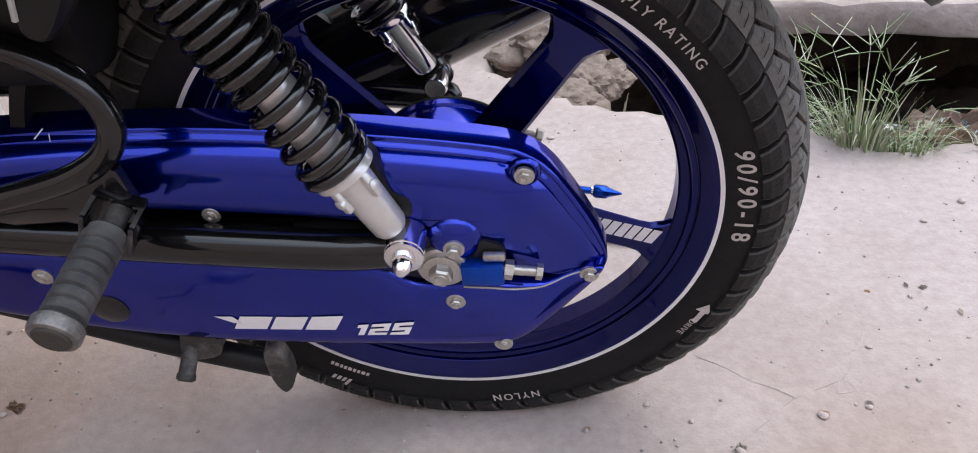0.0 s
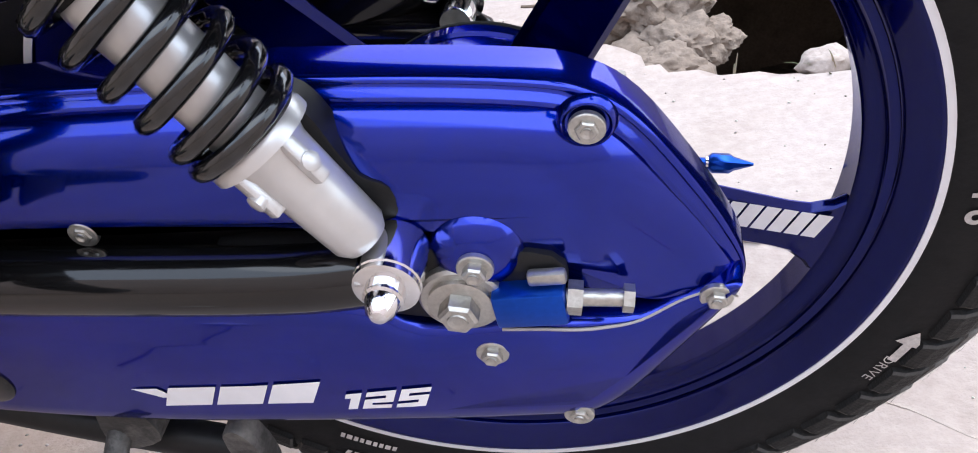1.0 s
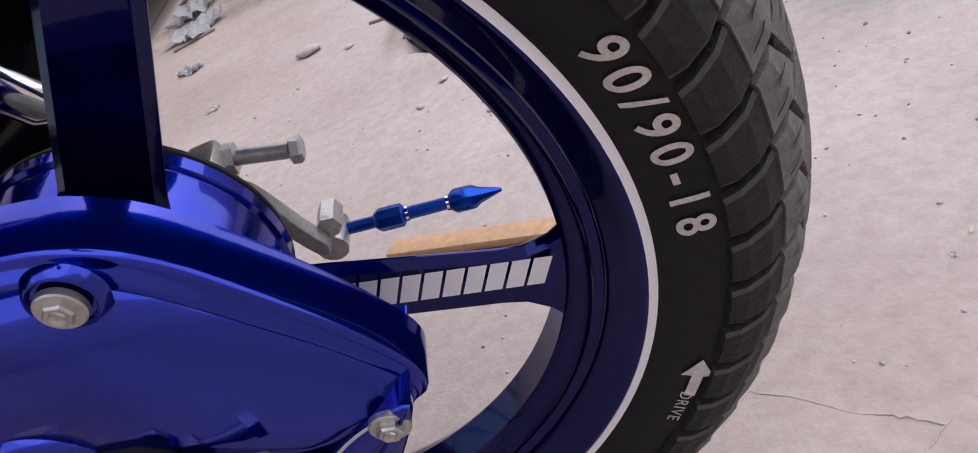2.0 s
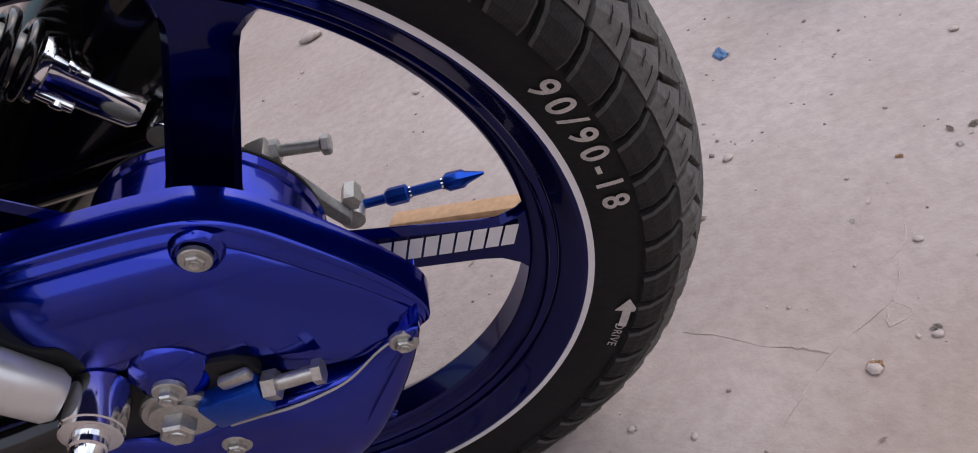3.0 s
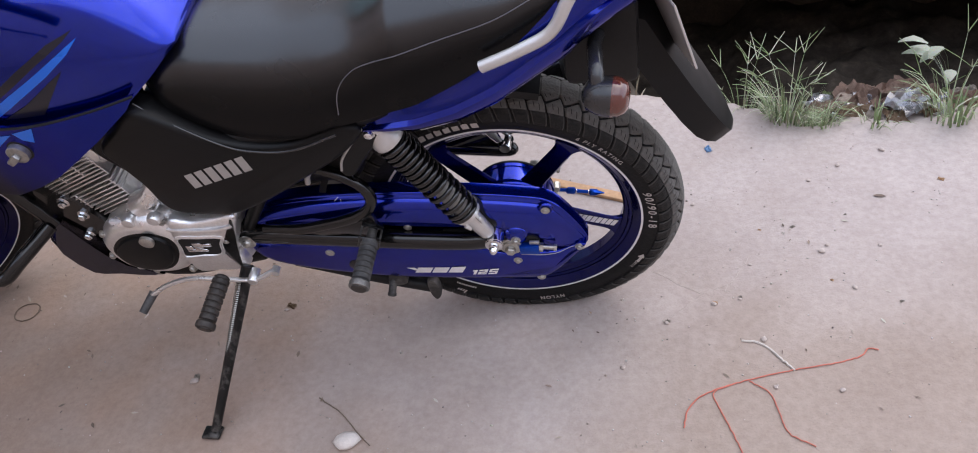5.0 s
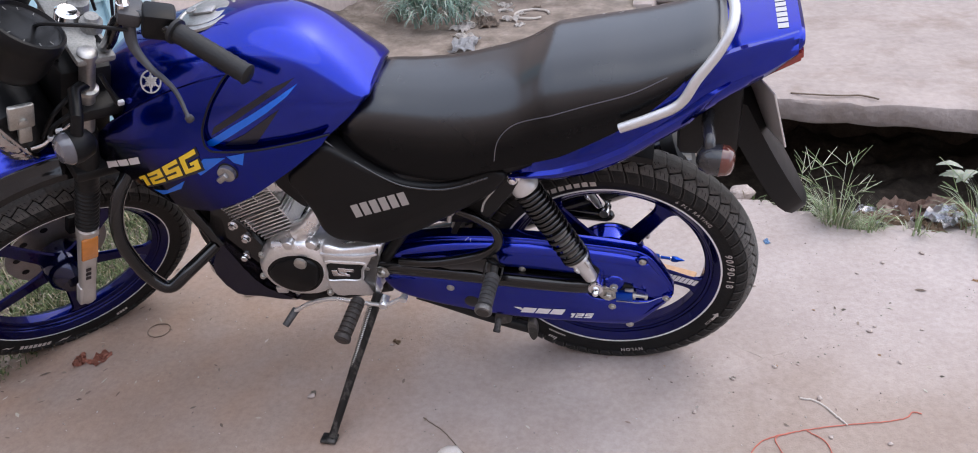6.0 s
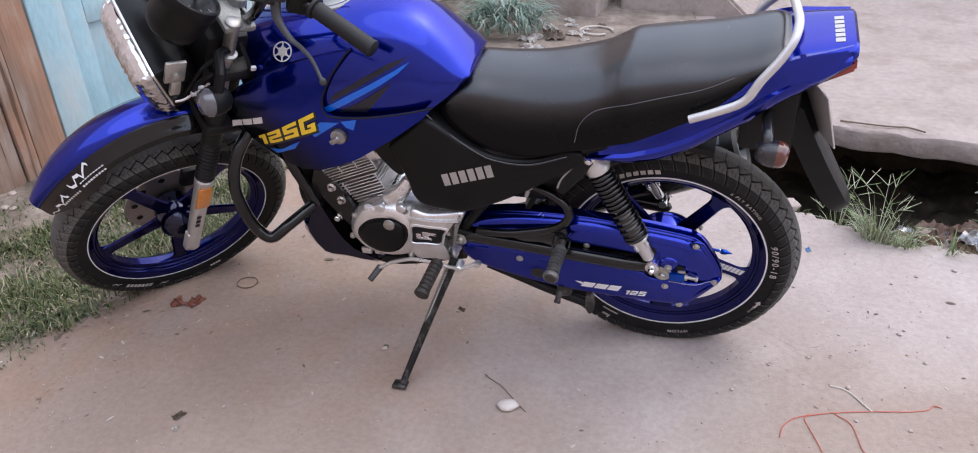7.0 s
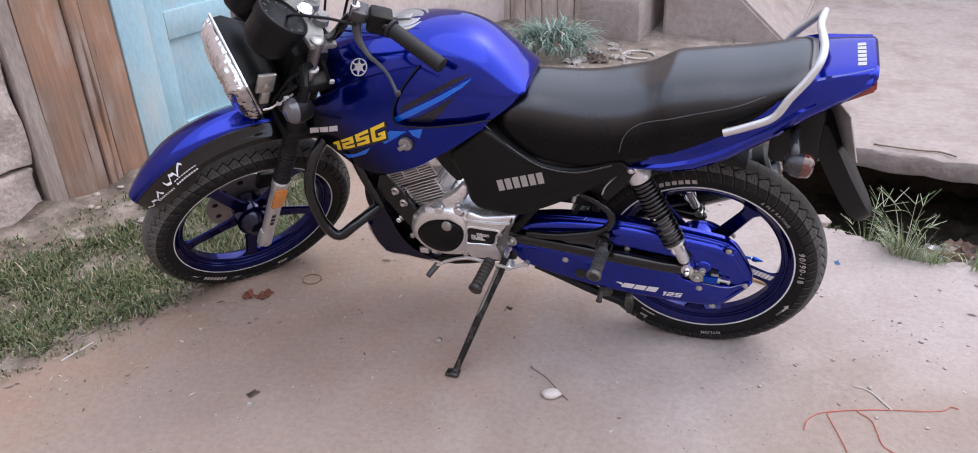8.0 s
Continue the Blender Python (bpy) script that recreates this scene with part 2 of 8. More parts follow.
def turned(bm, a, axis, prof, seg=24):
    """A turned body: prof holds (distance along the axis, radius)."""
    a, axis = Vector(a), Vector(axis).normalized()
    u = axis.orthogonal().normalized()
    v = axis.cross(u)
    skin(bm, [[a + axis * h + (u * math.cos(t) + v * math.sin(t)) * max(r, 1e-4) for t in (2 * math.pi * k / seg for k in range(seg))] for h, r in prof])
    return bm


def ring_lathe(bm, prof, n=96, arc=None, start=0.0):
    """Turns a closed profile of (radius, y) about the Y axis."""
    full = arc is None
    steps = n if full else n + 1
    rings = []
    for k in range(steps):
        t = start + (2 * math.pi if full else arc) * k / n
        rings.append([Vector((r * math.cos(t), y, r * math.sin(t))) for r, y in prof])
    if full:
        rings.append(rings[0])
        vs = [[bm.verts.new(v) for v in r] for r in rings[:-1]]
        m = len(prof)
        for i in range(n):
            a, b = vs[i], vs[(i + 1) % n]
            for q in range(m):
                bm.faces.new((a[q], a[(q + 1) % m], b[(q + 1) % m], b[q]))
    else:
        skin(bm, rings)
    return bm


def block(bm, lo, hi, bevel=0.0, m=None, seg=2):
    c = [(a + b) / 2 for a, b in zip(lo, hi)]
    s = [b - a for a, b in zip(lo, hi)]
    mt = Matrix.Translation(c) @ Matrix.Diagonal((*s, 1))
    r = bmesh.ops.create_cube(bm, size=1, matrix=(m @ mt) if m is not None else mt)
    if bevel:
        es = list({e for v in r["verts"] for e in v.link_edges})
        bmesh.ops.bevel(bm, geom=es, offset=bevel, segments=seg, affect="EDGES", profile=0.5)
    return bm


def inset_ring(pts, d):
    m = len(pts)
    area = sum(pts[i][0] * pts[(i + 1) % m][1] - pts[(i + 1) % m][0] * pts[i][1] for i in range(m))
    sg = 1 if area > 0 else -1
    out = []
    for i in range(m):
        a, b, c = (Vector(pts[k % m][:2]) for k in (i - 1, i, i + 1))
        e1, e2 = (b - a).normalized(), (c - b).normalized()
        n1, n2 = Vector((-e1.y, e1.x)) * sg, Vector((-e2.y, e2.x)) * sg
        nn = n1 + n2
        nn = nn / max(nn.length_squared / 2, 0.5)
        out.append(b + nn * d)
    return out


def plate(bm, outline, layers, weight=None):
    """A body with an outline in x and z, layered in y: layers hold (y, inset); weight scales the inset round the outline."""
    rings = []
    for y, d in layers:
        moved = inset_ring(outline, d)
        if weight:
            k = len(outline) // len(weight)
            n = len(weight)
            ws = [weight[i // k] + (weight[(i // k + 1) % n] - weight[i // k]) * (i % k) / k for i in range(len(outline))]
            moved = [Vector(p) + (q - Vector(p)) * w for p, q, w in zip(outline, moved, ws)]
        rings.append([Vector((q[0], y, q[1])) for q in moved])
    skin(bm, rings)
    return bm


def ring2(pts, n=4):
    return [(v[0], v[1]) for v in smooth_ring([(a, b, 0) for a, b in pts], n)]


def bolt(name, p, axis, r, h, material, parent, washer=0.0, dome=False, label=""):
    bm = bmesh.new()
    p, axis = Vector(p), Vector(axis).normalized()
    if washer:
        turned(bm, p, axis, [(0, washer), (0.0025, washer), (0.003, washer * 0.93)], 24)
    if dome:
        turned(bm, p, axis, [(0.002, r), (h * 0.45, r), (h * 0.5, r * 0.86), (h * 0.8, r * 0.7), (h * 0.95, r * 0.4), (h, 0.0005)], 16)
    else:
        turned(bm, p, axis, [(0.002, r), (h * 0.85, r), (h, r * 0.85)], 6)
        turned(bm, p + axis * h, axis, [(-0.0005, r * 0.55), (0.0008, r * 0.5), (-0.0004, r * 0.1)], 12)
    return part(name, bm, material, parent, label, 30)


def words(text, size, shear=0.0, spacing=1.0, bold=0.0):
    """A flat mesh of the text: verts (u, v) and faces, centred on u."""
    cu = bpy.data.curves.new("lettering", "FONT")
    cu.body, cu.size, cu.shear, cu.space_character, cu.align_x = text, size, shear, spacing, "CENTER"
    cu.offset = bold
    ob = new("lettering", cu)
    me = ob.evaluated_get(bpy.context.evaluated_depsgraph_get()).to_mesh()
    bm = bmesh.new()
    bm.from_mesh(me)
    ob.to_mesh_clear()
    bpy.data.objects.remove(ob)
    bmesh.ops.triangulate(bm, faces=bm.faces[:])
    return bm


def bars(widths, height, gap, shear=0.3):
    """Slanted plain blocks in a row, standing for a mark; verts (u, v)."""
    bm = bmesh.new()
    total = sum(widths) + gap * (len(widths) - 1)
    u = -total / 2
    for w in widths:
        q = [bm.verts.new((u + a + b * shear, b, 0)) for a, b in ((0, 0), (w, 0), (w, height), (0, height))]
        bm.faces.new(q)
        u += w + gap
    return bm


def grid_cut(bm, step):
    """Cuts a flat mesh into a grid, so that it can bend."""
    for ax in (0, 1):
        lo = min(v.co[ax] for v in bm.verts)
        hi = max(v.co[ax] for v in bm.verts)
        c = lo + step
        while c < hi:
            no = Vector((0, 0, 0))
            no[ax] = 1
            co = Vector((0, 0, 0))
            co[ax] = c
            bmesh.ops.bisect_plane(bm, geom=bm.verts[:] + bm.edges[:] + bm.faces[:], plane_co=co, plane_no=no)
            c += step
    return bm


from mathutils.bvhtree import BVHTree


def tree_of(ob):
    bm = bmesh.new()
    bm.from_mesh(ob.data)
    t = BVHTree.FromBMesh(bm)
    bm.free()
    return t


def on_side(bm, target, x, z, turn=0.0, lift=0.0008, step=0.012, y0=-0.6):
    """Lays a flat mesh onto the left side of a part, at x and z, turned in its plane."""
    grid_cut(bm, step)
    tree = tree_of(target)
    c, s = math.cos(radians(turn)), math.sin(radians(turn))
    for v in bm.verts:
        px, pz = x + v.co.x * c - v.co.y * s, z + v.co.x * s + v.co.y * c
        hit = tree.ray_cast(Vector((px, y0, pz)), Vector((0, 1, 0)))[0]
        if hit is None:
            near = tree.find_nearest(Vector((px, -0.17, pz)))[0]
            hit = near
        v.co = Vector((px, hit.y - lift, pz))
    return bm


def flat_poly(pts):
    bm = bmesh.new()
    bm.faces.new([bm.verts.new((a, b, 0)) for a, b in pts]).normal_update()
    bmesh.ops.triangulate(bm, faces=bm.faces[:])
    return bm


def on_tyre(bm, angle, r0, side):
    """Bends a flat mesh round a tyre's flank; it reads clockwise."""
    grid_cut(bm, 0.01)
    for v in bm.verts:
        r = r0 + v.co.y
        t = radians(angle) - v.co.x / r
        v.co = Vector((r * math.cos(t), side(r) - 0.0013, r * math.sin(t)))
    return bm


STROKES = {
    "1": [(0.62, 0, 0.92, 1), (0.42, 0.74, 0.62, 1)],
    "2": [(0, 0.76, 0.92, 1), (0.64, 0.62, 0.92, 0.76), (0, 0.38, 0.92, 0.62), (0, 0.24, 0.28, 0.38), (0, 0, 0.92, 0.24)],
    "5": [(0, 0.76, 0.92, 1), (0, 0.62, 0.28, 0.76), (0, 0.38, 0.92, 0.62), (0.64, 0.24, 0.92, 0.38), (0, 0, 0.92, 0.24)],
    "G": [(0, 0.76, 0.92, 1), (0, 0.24, 0.28, 0.76), (0.64, 0.24, 0.92, 0.50), (0.46, 0.34, 0.64, 0.50), (0, 0, 0.92, 0.24)],
}


def block_words(text, width, height, shear=0.35, gap=0.16, grow=0.0):
    """Square racing lettering; verts (u, v), centred on u."""
    bm = bmesh.new()
    unit = width / (len(text) * 0.92 + (len(text) - 1) * gap)
    u = -width / 2
    for ch in text:
        for x0, y0, x1, y1 in STROKES[ch]:
            q = [bm.verts.new((u + x * unit + y * height * shear + gx * grow, y * height + gy * grow, 0)) for x, y, gx, gy in ((x0, y0, -1, -1), (x1, y0, 1, -1), (x1, y1, 1, 1), (x0, y1, -1, 1))]
            bm.faces.new(q)
        u += unit * (0.92 + gap)
    return bm


# ---- the ground: dusty concrete with a drain behind it ----
def lerp_line(x, pts):
    if x <= pts[0][0]:
        return pts[0][1]
    for (a, ya), (b, yb) in zip(pts, pts[1:]):
        if x <= b:
            return ya + (yb - ya) * (x - a) / (b - a)
    return pts[-1][1]


def step01(a, b, v):
    t = min(1, max(0, (v - a) / (b - a)))
    return t * t * (3 - 2 * t)


def drain_edge(x):
    """The broken near edge of the drain."""
    y = lerp_line(x, [(-0.3, 1.0), (-0.05, 0.91), (0.04, 0.845), (0.10, 0.785), (0.18, 0.755), (0.28, 0.715), (0.38, 0.695), (0.5, 0.640), (0.62, 0.56), (0.74, 0.535), (0.95, 0.54), (1.6, 0.50), (3, 0.45)])
    return y + 0.024 * noise.noise(Vector((x * 9, 3.3, 0))) + 0.012 * noise.noise(Vector((x * 40, 1.3, 0)))


def ground_z(x, y):
    n = noise.fractal(Vector((x * 1.7, y * 1.7, 0)), 1.0, 2.0, 4)
    z = 0.006 * n
    d = y - drain_edge(x)
    k = step01(-0.075, 0.0, x + 0.02 * noise.noise(Vector((y * 14, 2.1, 0))))
    drop = step01(0.0, 0.035 + 0.065 * step01(0.12, 0.35, x), d) * k * step01(4.9, 4.55, d)
    rough = noise.fractal(Vector((x * 7, y * 7, 2)), 1.0, 2.0, 4)
    z -= drop * (0.040 + 0.14 * step01(0.75, 0.55, x) + 0.48 * step01(0.14, 0.62, d) + 0.05 * rough)
    # the heaped earth at the drain's head
    h = math.exp(-(((x - 0.10) / 0.11) ** 2 + ((y - 1.04) / 0.14) ** 2))
    z += h * (0.22 + 0.09 * noise.fractal(Vector((x * 12, y * 12, 5)), 1.0, 2.0, 4))
    # litter and earth banked against the wall
    s = (x + 2.33) * -0.948 + (y - 0.05) * 0.3177
    z += 0.05 * step01(-0.5, 0.0, s) * (1 + 0.8 * noise.fractal(Vector((x * 6, y * 6, 8)), 1.0, 2.0, 4))
    return z


def soil_mask(x, y):
    n = noise.fractal(Vector((x * 4, y * 4, 11)), 1.0, 2.0, 5)
    d = (y - drain_edge(x)) * 8 * step01(4.9, 4.55, y - drain_edge(x)) if x > -0.1 else -5
    m = min(1, max(0, d))
    # the earthy strip along the wall
    g = grass_edge(y)
    m = max(m, min(1, max(0, (g - x + 0.12 * n) * 7 + 0.3)))
    m = max(m, 0.75 * step01(1.5, 2.0, y + 0.3 * n) * step01(0.3, -0.1, x))
    return m


def drain_dark_mask(x, y):
    """Painted shade: where the drain's floor and the hole at its head are darkened."""
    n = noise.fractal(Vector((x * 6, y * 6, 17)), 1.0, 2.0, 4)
    floor_dark = step01(0.10, 0.30, y - drain_edge(x) + 0.05 * n) * step01(4.9, 4.55, y - drain_edge(x)) if x > 0.18 else 0.0
    return max(floor_dark, step01(-0.05, -0.01, x) * step01(0.08, 0.03, x + 0.03 * n) * step01(0.0, 0.06, y - drain_edge(x)))


def dust_tone_mask(x, y):
    """Tan tone over the pale concrete: brown dust, and darker towards the near side."""
    n = noise.fractal(Vector((x * 1.6, y * 1.6, 21)), 1.0, 2.0, 5)
    f = noise.fractal(Vector((x * 7, y * 7, 23)), 1.0, 2.0, 4)
    k = 0.72 * step01(0.35, -1.0, x + 0.30 * n) + 0.50 * step01(0.10, -0.75, y + 0.2 * n)
    k += 0.15 * step01(0.75, 0.25, x + 0.2 * n) * step01(-0.2, 0.25, y + 0.15 * n)
    k += 0.85 * step01(0.28, -0.30, y + 0.2 * n) * step01(0.0, 0.45, x)
    return min(1, max(0, k + 0.20 * f))


def grass_edge(y):
    return lerp_line(y, [(-3, -1.9), (-0.72, -1.74), (-0.53, -1.62), (-0.37, -1.52), (-0.2, -1.45), (0.1, -1.40), (0.45, -1.38), (0.6, -1.45), (0.9, -1.6), (2.0, -1.3), (3, -1.2)])


def smear_mask(x, y):
    """Reddish earth trodden from the grass out over the concrete."""
    n = noise.fractal(Vector((x * 2.2, y * 2.2, 31)), 1.0, 2.0, 5)
    f = noise.fractal(Vector((x * 9, y * 9, 33)), 1.0, 2.0, 4)
    k = 0.95 * step01(0.40, 0.02, x - grass_edge(y) + 0.16 * n) * step01(1.2, 0.6, y)
    k = max(k, 0.62 * step01(0.15, -0.55, x + 0.35 * n) * step01(-0.75, -0.25, y + 0.2 * n) * step01(0.5, 0.1, y))
    return min(1, max(0, k * (1 + 0.9 * f)))


def ground_material():
    m = bpy.data.materials.new("dusty_concrete_and_soil")
    m.use_nodes = True
    nt = m.node_tree
    n, l = nt.nodes, nt.links
    b = n["Principled BSDF"]
    co = n.new("ShaderNodeTexCoord")

    def noisy(scale, detail, rough=0.55):
        q = n.new("ShaderNodeTexNoise")
        q.inputs["Scale"].default_value, q.inputs["Detail"].default_value, q.inputs["Roughness"].default_value = scale, detail, rough
        l.new(co.outputs["Object"], q.inputs["Vector"])
        return q.outputs["Fac"]

    def ramp(fac, stops):
        q = n.new("ShaderNodeValToRGB")
        e = q.color_ramp.elements
        while len(e) < len(stops):
            e.new(0.5)
        for a, (p, c) in zip(e, stops):
            a.position, a.color = p, (*c, 1)
        l.new(fac, q.inputs["Fac"])
        return q.outputs["Color"]

    def mix(fac, a, c, mode="MIX"):
        q = n.new("ShaderNodeMix")
        q.data_type, q.blend_type = "RGBA", mode
        if isinstance(fac, float):
            q.inputs["Factor"].default_value = fac
        else:
            l.new(fac, q.inputs["Factor"])
        l.new(a, q.inputs["A"])
        l.new(c, q.inputs["B"])
        return q.outputs["Result"]

    conc = ramp(noisy(1.3, 8, 0.6), [(0.32, (0.375, 0.318, 0.298)), (0.52, (0.445, 0.388, 0.368)), (0.72, (0.51, 0.455, 0.435))])
    conc = mix(0.75, conc, ramp(noisy(60, 6, 0.7), [(0.3, (0.78, 0.76, 0.75)), (0.6, (1.0, 1.0, 1.0)), (0.75, (1.08, 1.07, 1.05))]), "MULTIPLY")
    spots = ramp(noisy(14, 8, 0.75), [(0.62, (1, 1, 1)), (0.76, (0.80, 0.77, 0.75))])
    conc = mix(0.7, conc, spots, "MULTIPLY")
    soil = ramp(noisy(9, 8, 0.7), [(0.3, (0.065, 0.054, 0.043)), (0.5, (0.19, 0.158, 0.130)), (0.7, (0.37, 0.315, 0.275))])
    du = n.new("ShaderNodeAttribute")
    du.attribute_name = "dust"
    tan = n.new("ShaderNodeRGB")
    tan.outputs[0].default_value = (0.74, 0.685, 0.62, 1)
    conc = mix(du.outputs["Fac"], conc, mix(1.0, conc, tan.outputs[0], "MULTIPLY"))
    sm = n.new("ShaderNodeAttribute")
    sm.attribute_name = "smear"
    earth = n.new("ShaderNodeRGB")
    earth.outputs[0].default_value = (1.05, 0.94, 0.85, 1)
    conc = mix(sm.outputs["Fac"], conc, mix(1.0, conc, earth.outputs[0], "MULTIPLY"))
    at = n.new("ShaderNodeAttribute")
    at.attribute_name = "soil"
    # near-black earth colours that carry the drain's painted shade
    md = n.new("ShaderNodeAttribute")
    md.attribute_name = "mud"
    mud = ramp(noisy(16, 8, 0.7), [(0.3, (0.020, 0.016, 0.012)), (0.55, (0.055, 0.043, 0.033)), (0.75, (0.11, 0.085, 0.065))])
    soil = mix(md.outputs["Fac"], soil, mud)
    l.new(mix(at.outputs["Fac"], conc, soil), b.inputs["Base Color"])
    b.inputs["Roughness"].default_value = 0.92
    b.inputs["Specular IOR Level"].default_value = 0.25
    h = n.new("ShaderNodeMath")
    h.operation = "MULTIPLY_ADD"
    h.inputs[1].default_value = 0.35
    l.new(noisy(220, 4), h.inputs[0])
    l.new(noisy(25, 8, 0.7), h.inputs[2])
    bp = n.new("ShaderNodeBump")
    bp.inputs["Strength"].default_value, bp.inputs["Distance"].default_value = 0.30, 0.012
    l.new(h.outputs[0], bp.inputs["Height"])
    l.new(bp.outputs[0], b.inputs["Normal"])
    return m


GROUND = ground_material()


def spread(lo, hi, a, b, fine, coarse):
    """Grid lines: fine between a and b, growing coarser outside."""
    out = list(np.arange(a, b, fine)) + [b]
    g, x = coarse, a
    left = []
    while x > lo:
        x -= g
        g *= 1.6
        left.append(max(x, lo))
    g, x = coarse, b
    while x < hi:
        x += g
        g *= 1.6
        out.append(min(x, hi))
    return left[::-1] + out


def build_ground():
    xs = spread(-400, 400, -2.5, 1.9, 0.028, 0.2)
    ys = spread(-400, 400, -1.8, 2.6, 0.028, 0.2)
    vs = [(x, y, ground_z(x, y) if abs(x) < 6 and abs(y) < 6 else 0.0) for y in ys for x in xs]
    w = len(xs)
    fs = [(j * w + i, j * w + i + 1, (j + 1) * w + i + 1, (j + 1) * w + i) for j in range(len(ys) - 1) for i in range(w - 1)]
    me = bpy.data.meshes.new("ground")
    me.from_pydata(vs, [], fs)
    at = me.attributes.new("soil", "FLOAT", "POINT")
    at.data.foreach_set("value", [soil_mask(v[0], v[1]) for v in vs])
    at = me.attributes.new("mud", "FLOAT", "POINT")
    at.data.foreach_set("value", [drain_dark_mask(v[0], v[1]) for v in vs])
    at = me.attributes.new("dust", "FLOAT", "POINT")
    at.data.foreach_set("value", [dust_tone_mask(v[0], v[1]) for v in vs])
    at = me.attributes.new("smear", "FLOAT", "POINT")
    at.data.foreach_set("value", [smear_mask(v[0], v[1]) for v in vs])
    for p in me.polygons:
        p.use_smooth = True
    me.materials.append(GROUND)
    return tagged(new("ground", me), "dusty pale concrete yard with a dug-out drain", "ground", kind="structure")


build_ground()

CONCRETE = mat("rough_concrete", (0.37, 0.315, 0.29), 0.9, 0, 0.18, 3, bump=0.55, bump_scale=34, dirt=(0.24, 0.185, 0.15), dirt_amount=0.75, dirt_scale=5, spec=0.25)
EARTH = mat("damp_dark_earth", (0.085, 0.066, 0.052), 0.95, 0, 0.35, 10, bump=0.7, bump_scale=30, dirt=(0.03, 0.024, 0.018), dirt_amount=0.7, dirt_scale=7, spec=0.15)
PLASTER = mat("old_pale_plaster", (0.58, 0.49, 0.45), 0.9, 0, 0.15, 3, bump=0.4, bump_scale=25, dirt=(0.27, 0.21, 0.17), dirt_amount=0.6, dirt_scale=5, spec=0.2)
STONEWALL = mat("crumbling_wall_plaster", (0.50, 0.42, 0.385), 0.95, 0, 0.3, 7, bump=0.9, bump_scale=38, dirt=(0.20, 0.155, 0.125), dirt_amount=0.75, dirt_scale=9, spec=0.15)
WOODGREY = mat("weathered_grey_plank", (0.33, 0.28, 0.25), 0.9, 0, 0.35, 9, bump=0.6, bump_scale=45, dirt=(0.20, 0.14, 0.11), dirt_amount=0.6, dirt_scale=6, spec=0.2, grain=(1.6, 1.6, 0.25))


def old_wood(name, stops):
    """Upright boards: broad faded patches, fine streaked grain and dark cracks."""
    m = bpy.data.materials.new(name)
    m.use_nodes = True
    n, l = m.node_tree.nodes, m.node_tree.links
    b = n["Principled BSDF"]
    tc, info = n.new("ShaderNodeTexCoord"), n.new("ShaderNodeObjectInfo")

    def streak(sx, sz, scale, detail, rough):
        mp = n.new("ShaderNodeMapping")
        mp.inputs["Scale"].default_value = (sx, sx, sz)
        l.new(tc.outputs["Object"], mp.inputs["Vector"])
        q = n.new("ShaderNodeTexNoise")
        q.noise_dimensions = "4D"
        l.new(info.outputs["Random"], q.inputs["W"])
        q.inputs["Scale"].default_value, q.inputs["Detail"].default_value, q.inputs["Roughness"].default_value = scale, detail, rough
        l.new(mp.outputs["Vector"], q.inputs["Vector"])
        return q.outputs["Fac"]

    def ramp(fac, points):
        q = n.new("ShaderNodeValToRGB")
        e = q.color_ramp.elements
        while len(e) < len(points):
            e.new(0.5)
        for a, (p, c) in zip(e, points):
            a.position, a.color = p, (*c, 1)
        l.new(fac, q.inputs["Fac"])
        return q.outputs["Color"]

    def times(a, c):
        q = n.new("ShaderNodeMix")
        q.data_type, q.blend_type = "RGBA", "MULTIPLY"
        q.inputs["Factor"].default_value = 1.0
        l.new(a, q.inputs["A"])
        l.new(c, q.inputs["B"])
        return q.outputs["Result"]

    patches = ramp(streak(1.0, 0.45, 4.0, 7, 0.6), stops)
    grain = streak(1.0, 0.05, 70, 5, 0.6)
    cracks = ramp(streak(1.0, 0.03, 24, 4, 0.7), [(0.0, (0.30, 0.26, 0.24)), (0.35, (0.40, 0.36, 0.33)), (0.40, (1, 1, 1))])
    l.new(times(times(patches, ramp(grain, [(0.3, (0.72, 0.70, 0.69)), (0.7, (1.1, 1.1, 1.1))])), cracks), b.inputs["Base Color"])
    b.inputs["Roughness"].default_value = 0.88
    b.inputs["Specular IOR Level"].default_value = 0.2
    bp = n.new("ShaderNodeBump")
    bp.inputs["Strength"].default_value, bp.inputs["Distance"].default_value = 0.5, 0.006
    l.new(grain, bp.inputs["Height"])
    l.new(bp.outputs[0], b.inputs["Normal"])
    return m


WOOD = old_wood("weathered_brown_planks", [(0.32, (0.40, 0.33, 0.29)), (0.46, (0.30, 0.205, 0.155)), (0.56, (0.37, 0.22, 0.15)), (0.70, (0.45, 0.385, 0.34))])
DOORBLUE = mat("pale_blue_paint", (0.35, 0.53, 0.60), 0.6, 0, 0.14, 5, bump=0.2, bump_scale=40, dirt=(0.50, 0.53, 0.52), dirt_amount=0.8, dirt_scale=4, grain=(1.5, 1.5, 0.5))
TIMBER = mat("old_pale_boards", (0.50, 0.42, 0.37), 0.9, 0, 0.22, 6, bump=0.45, bump_scale=40, dirt=(0.22, 0.16, 0.125), dirt_amount=0.7, dirt_scale=9, spec=0.2, grain=(1.5, 1.5, 0.3))


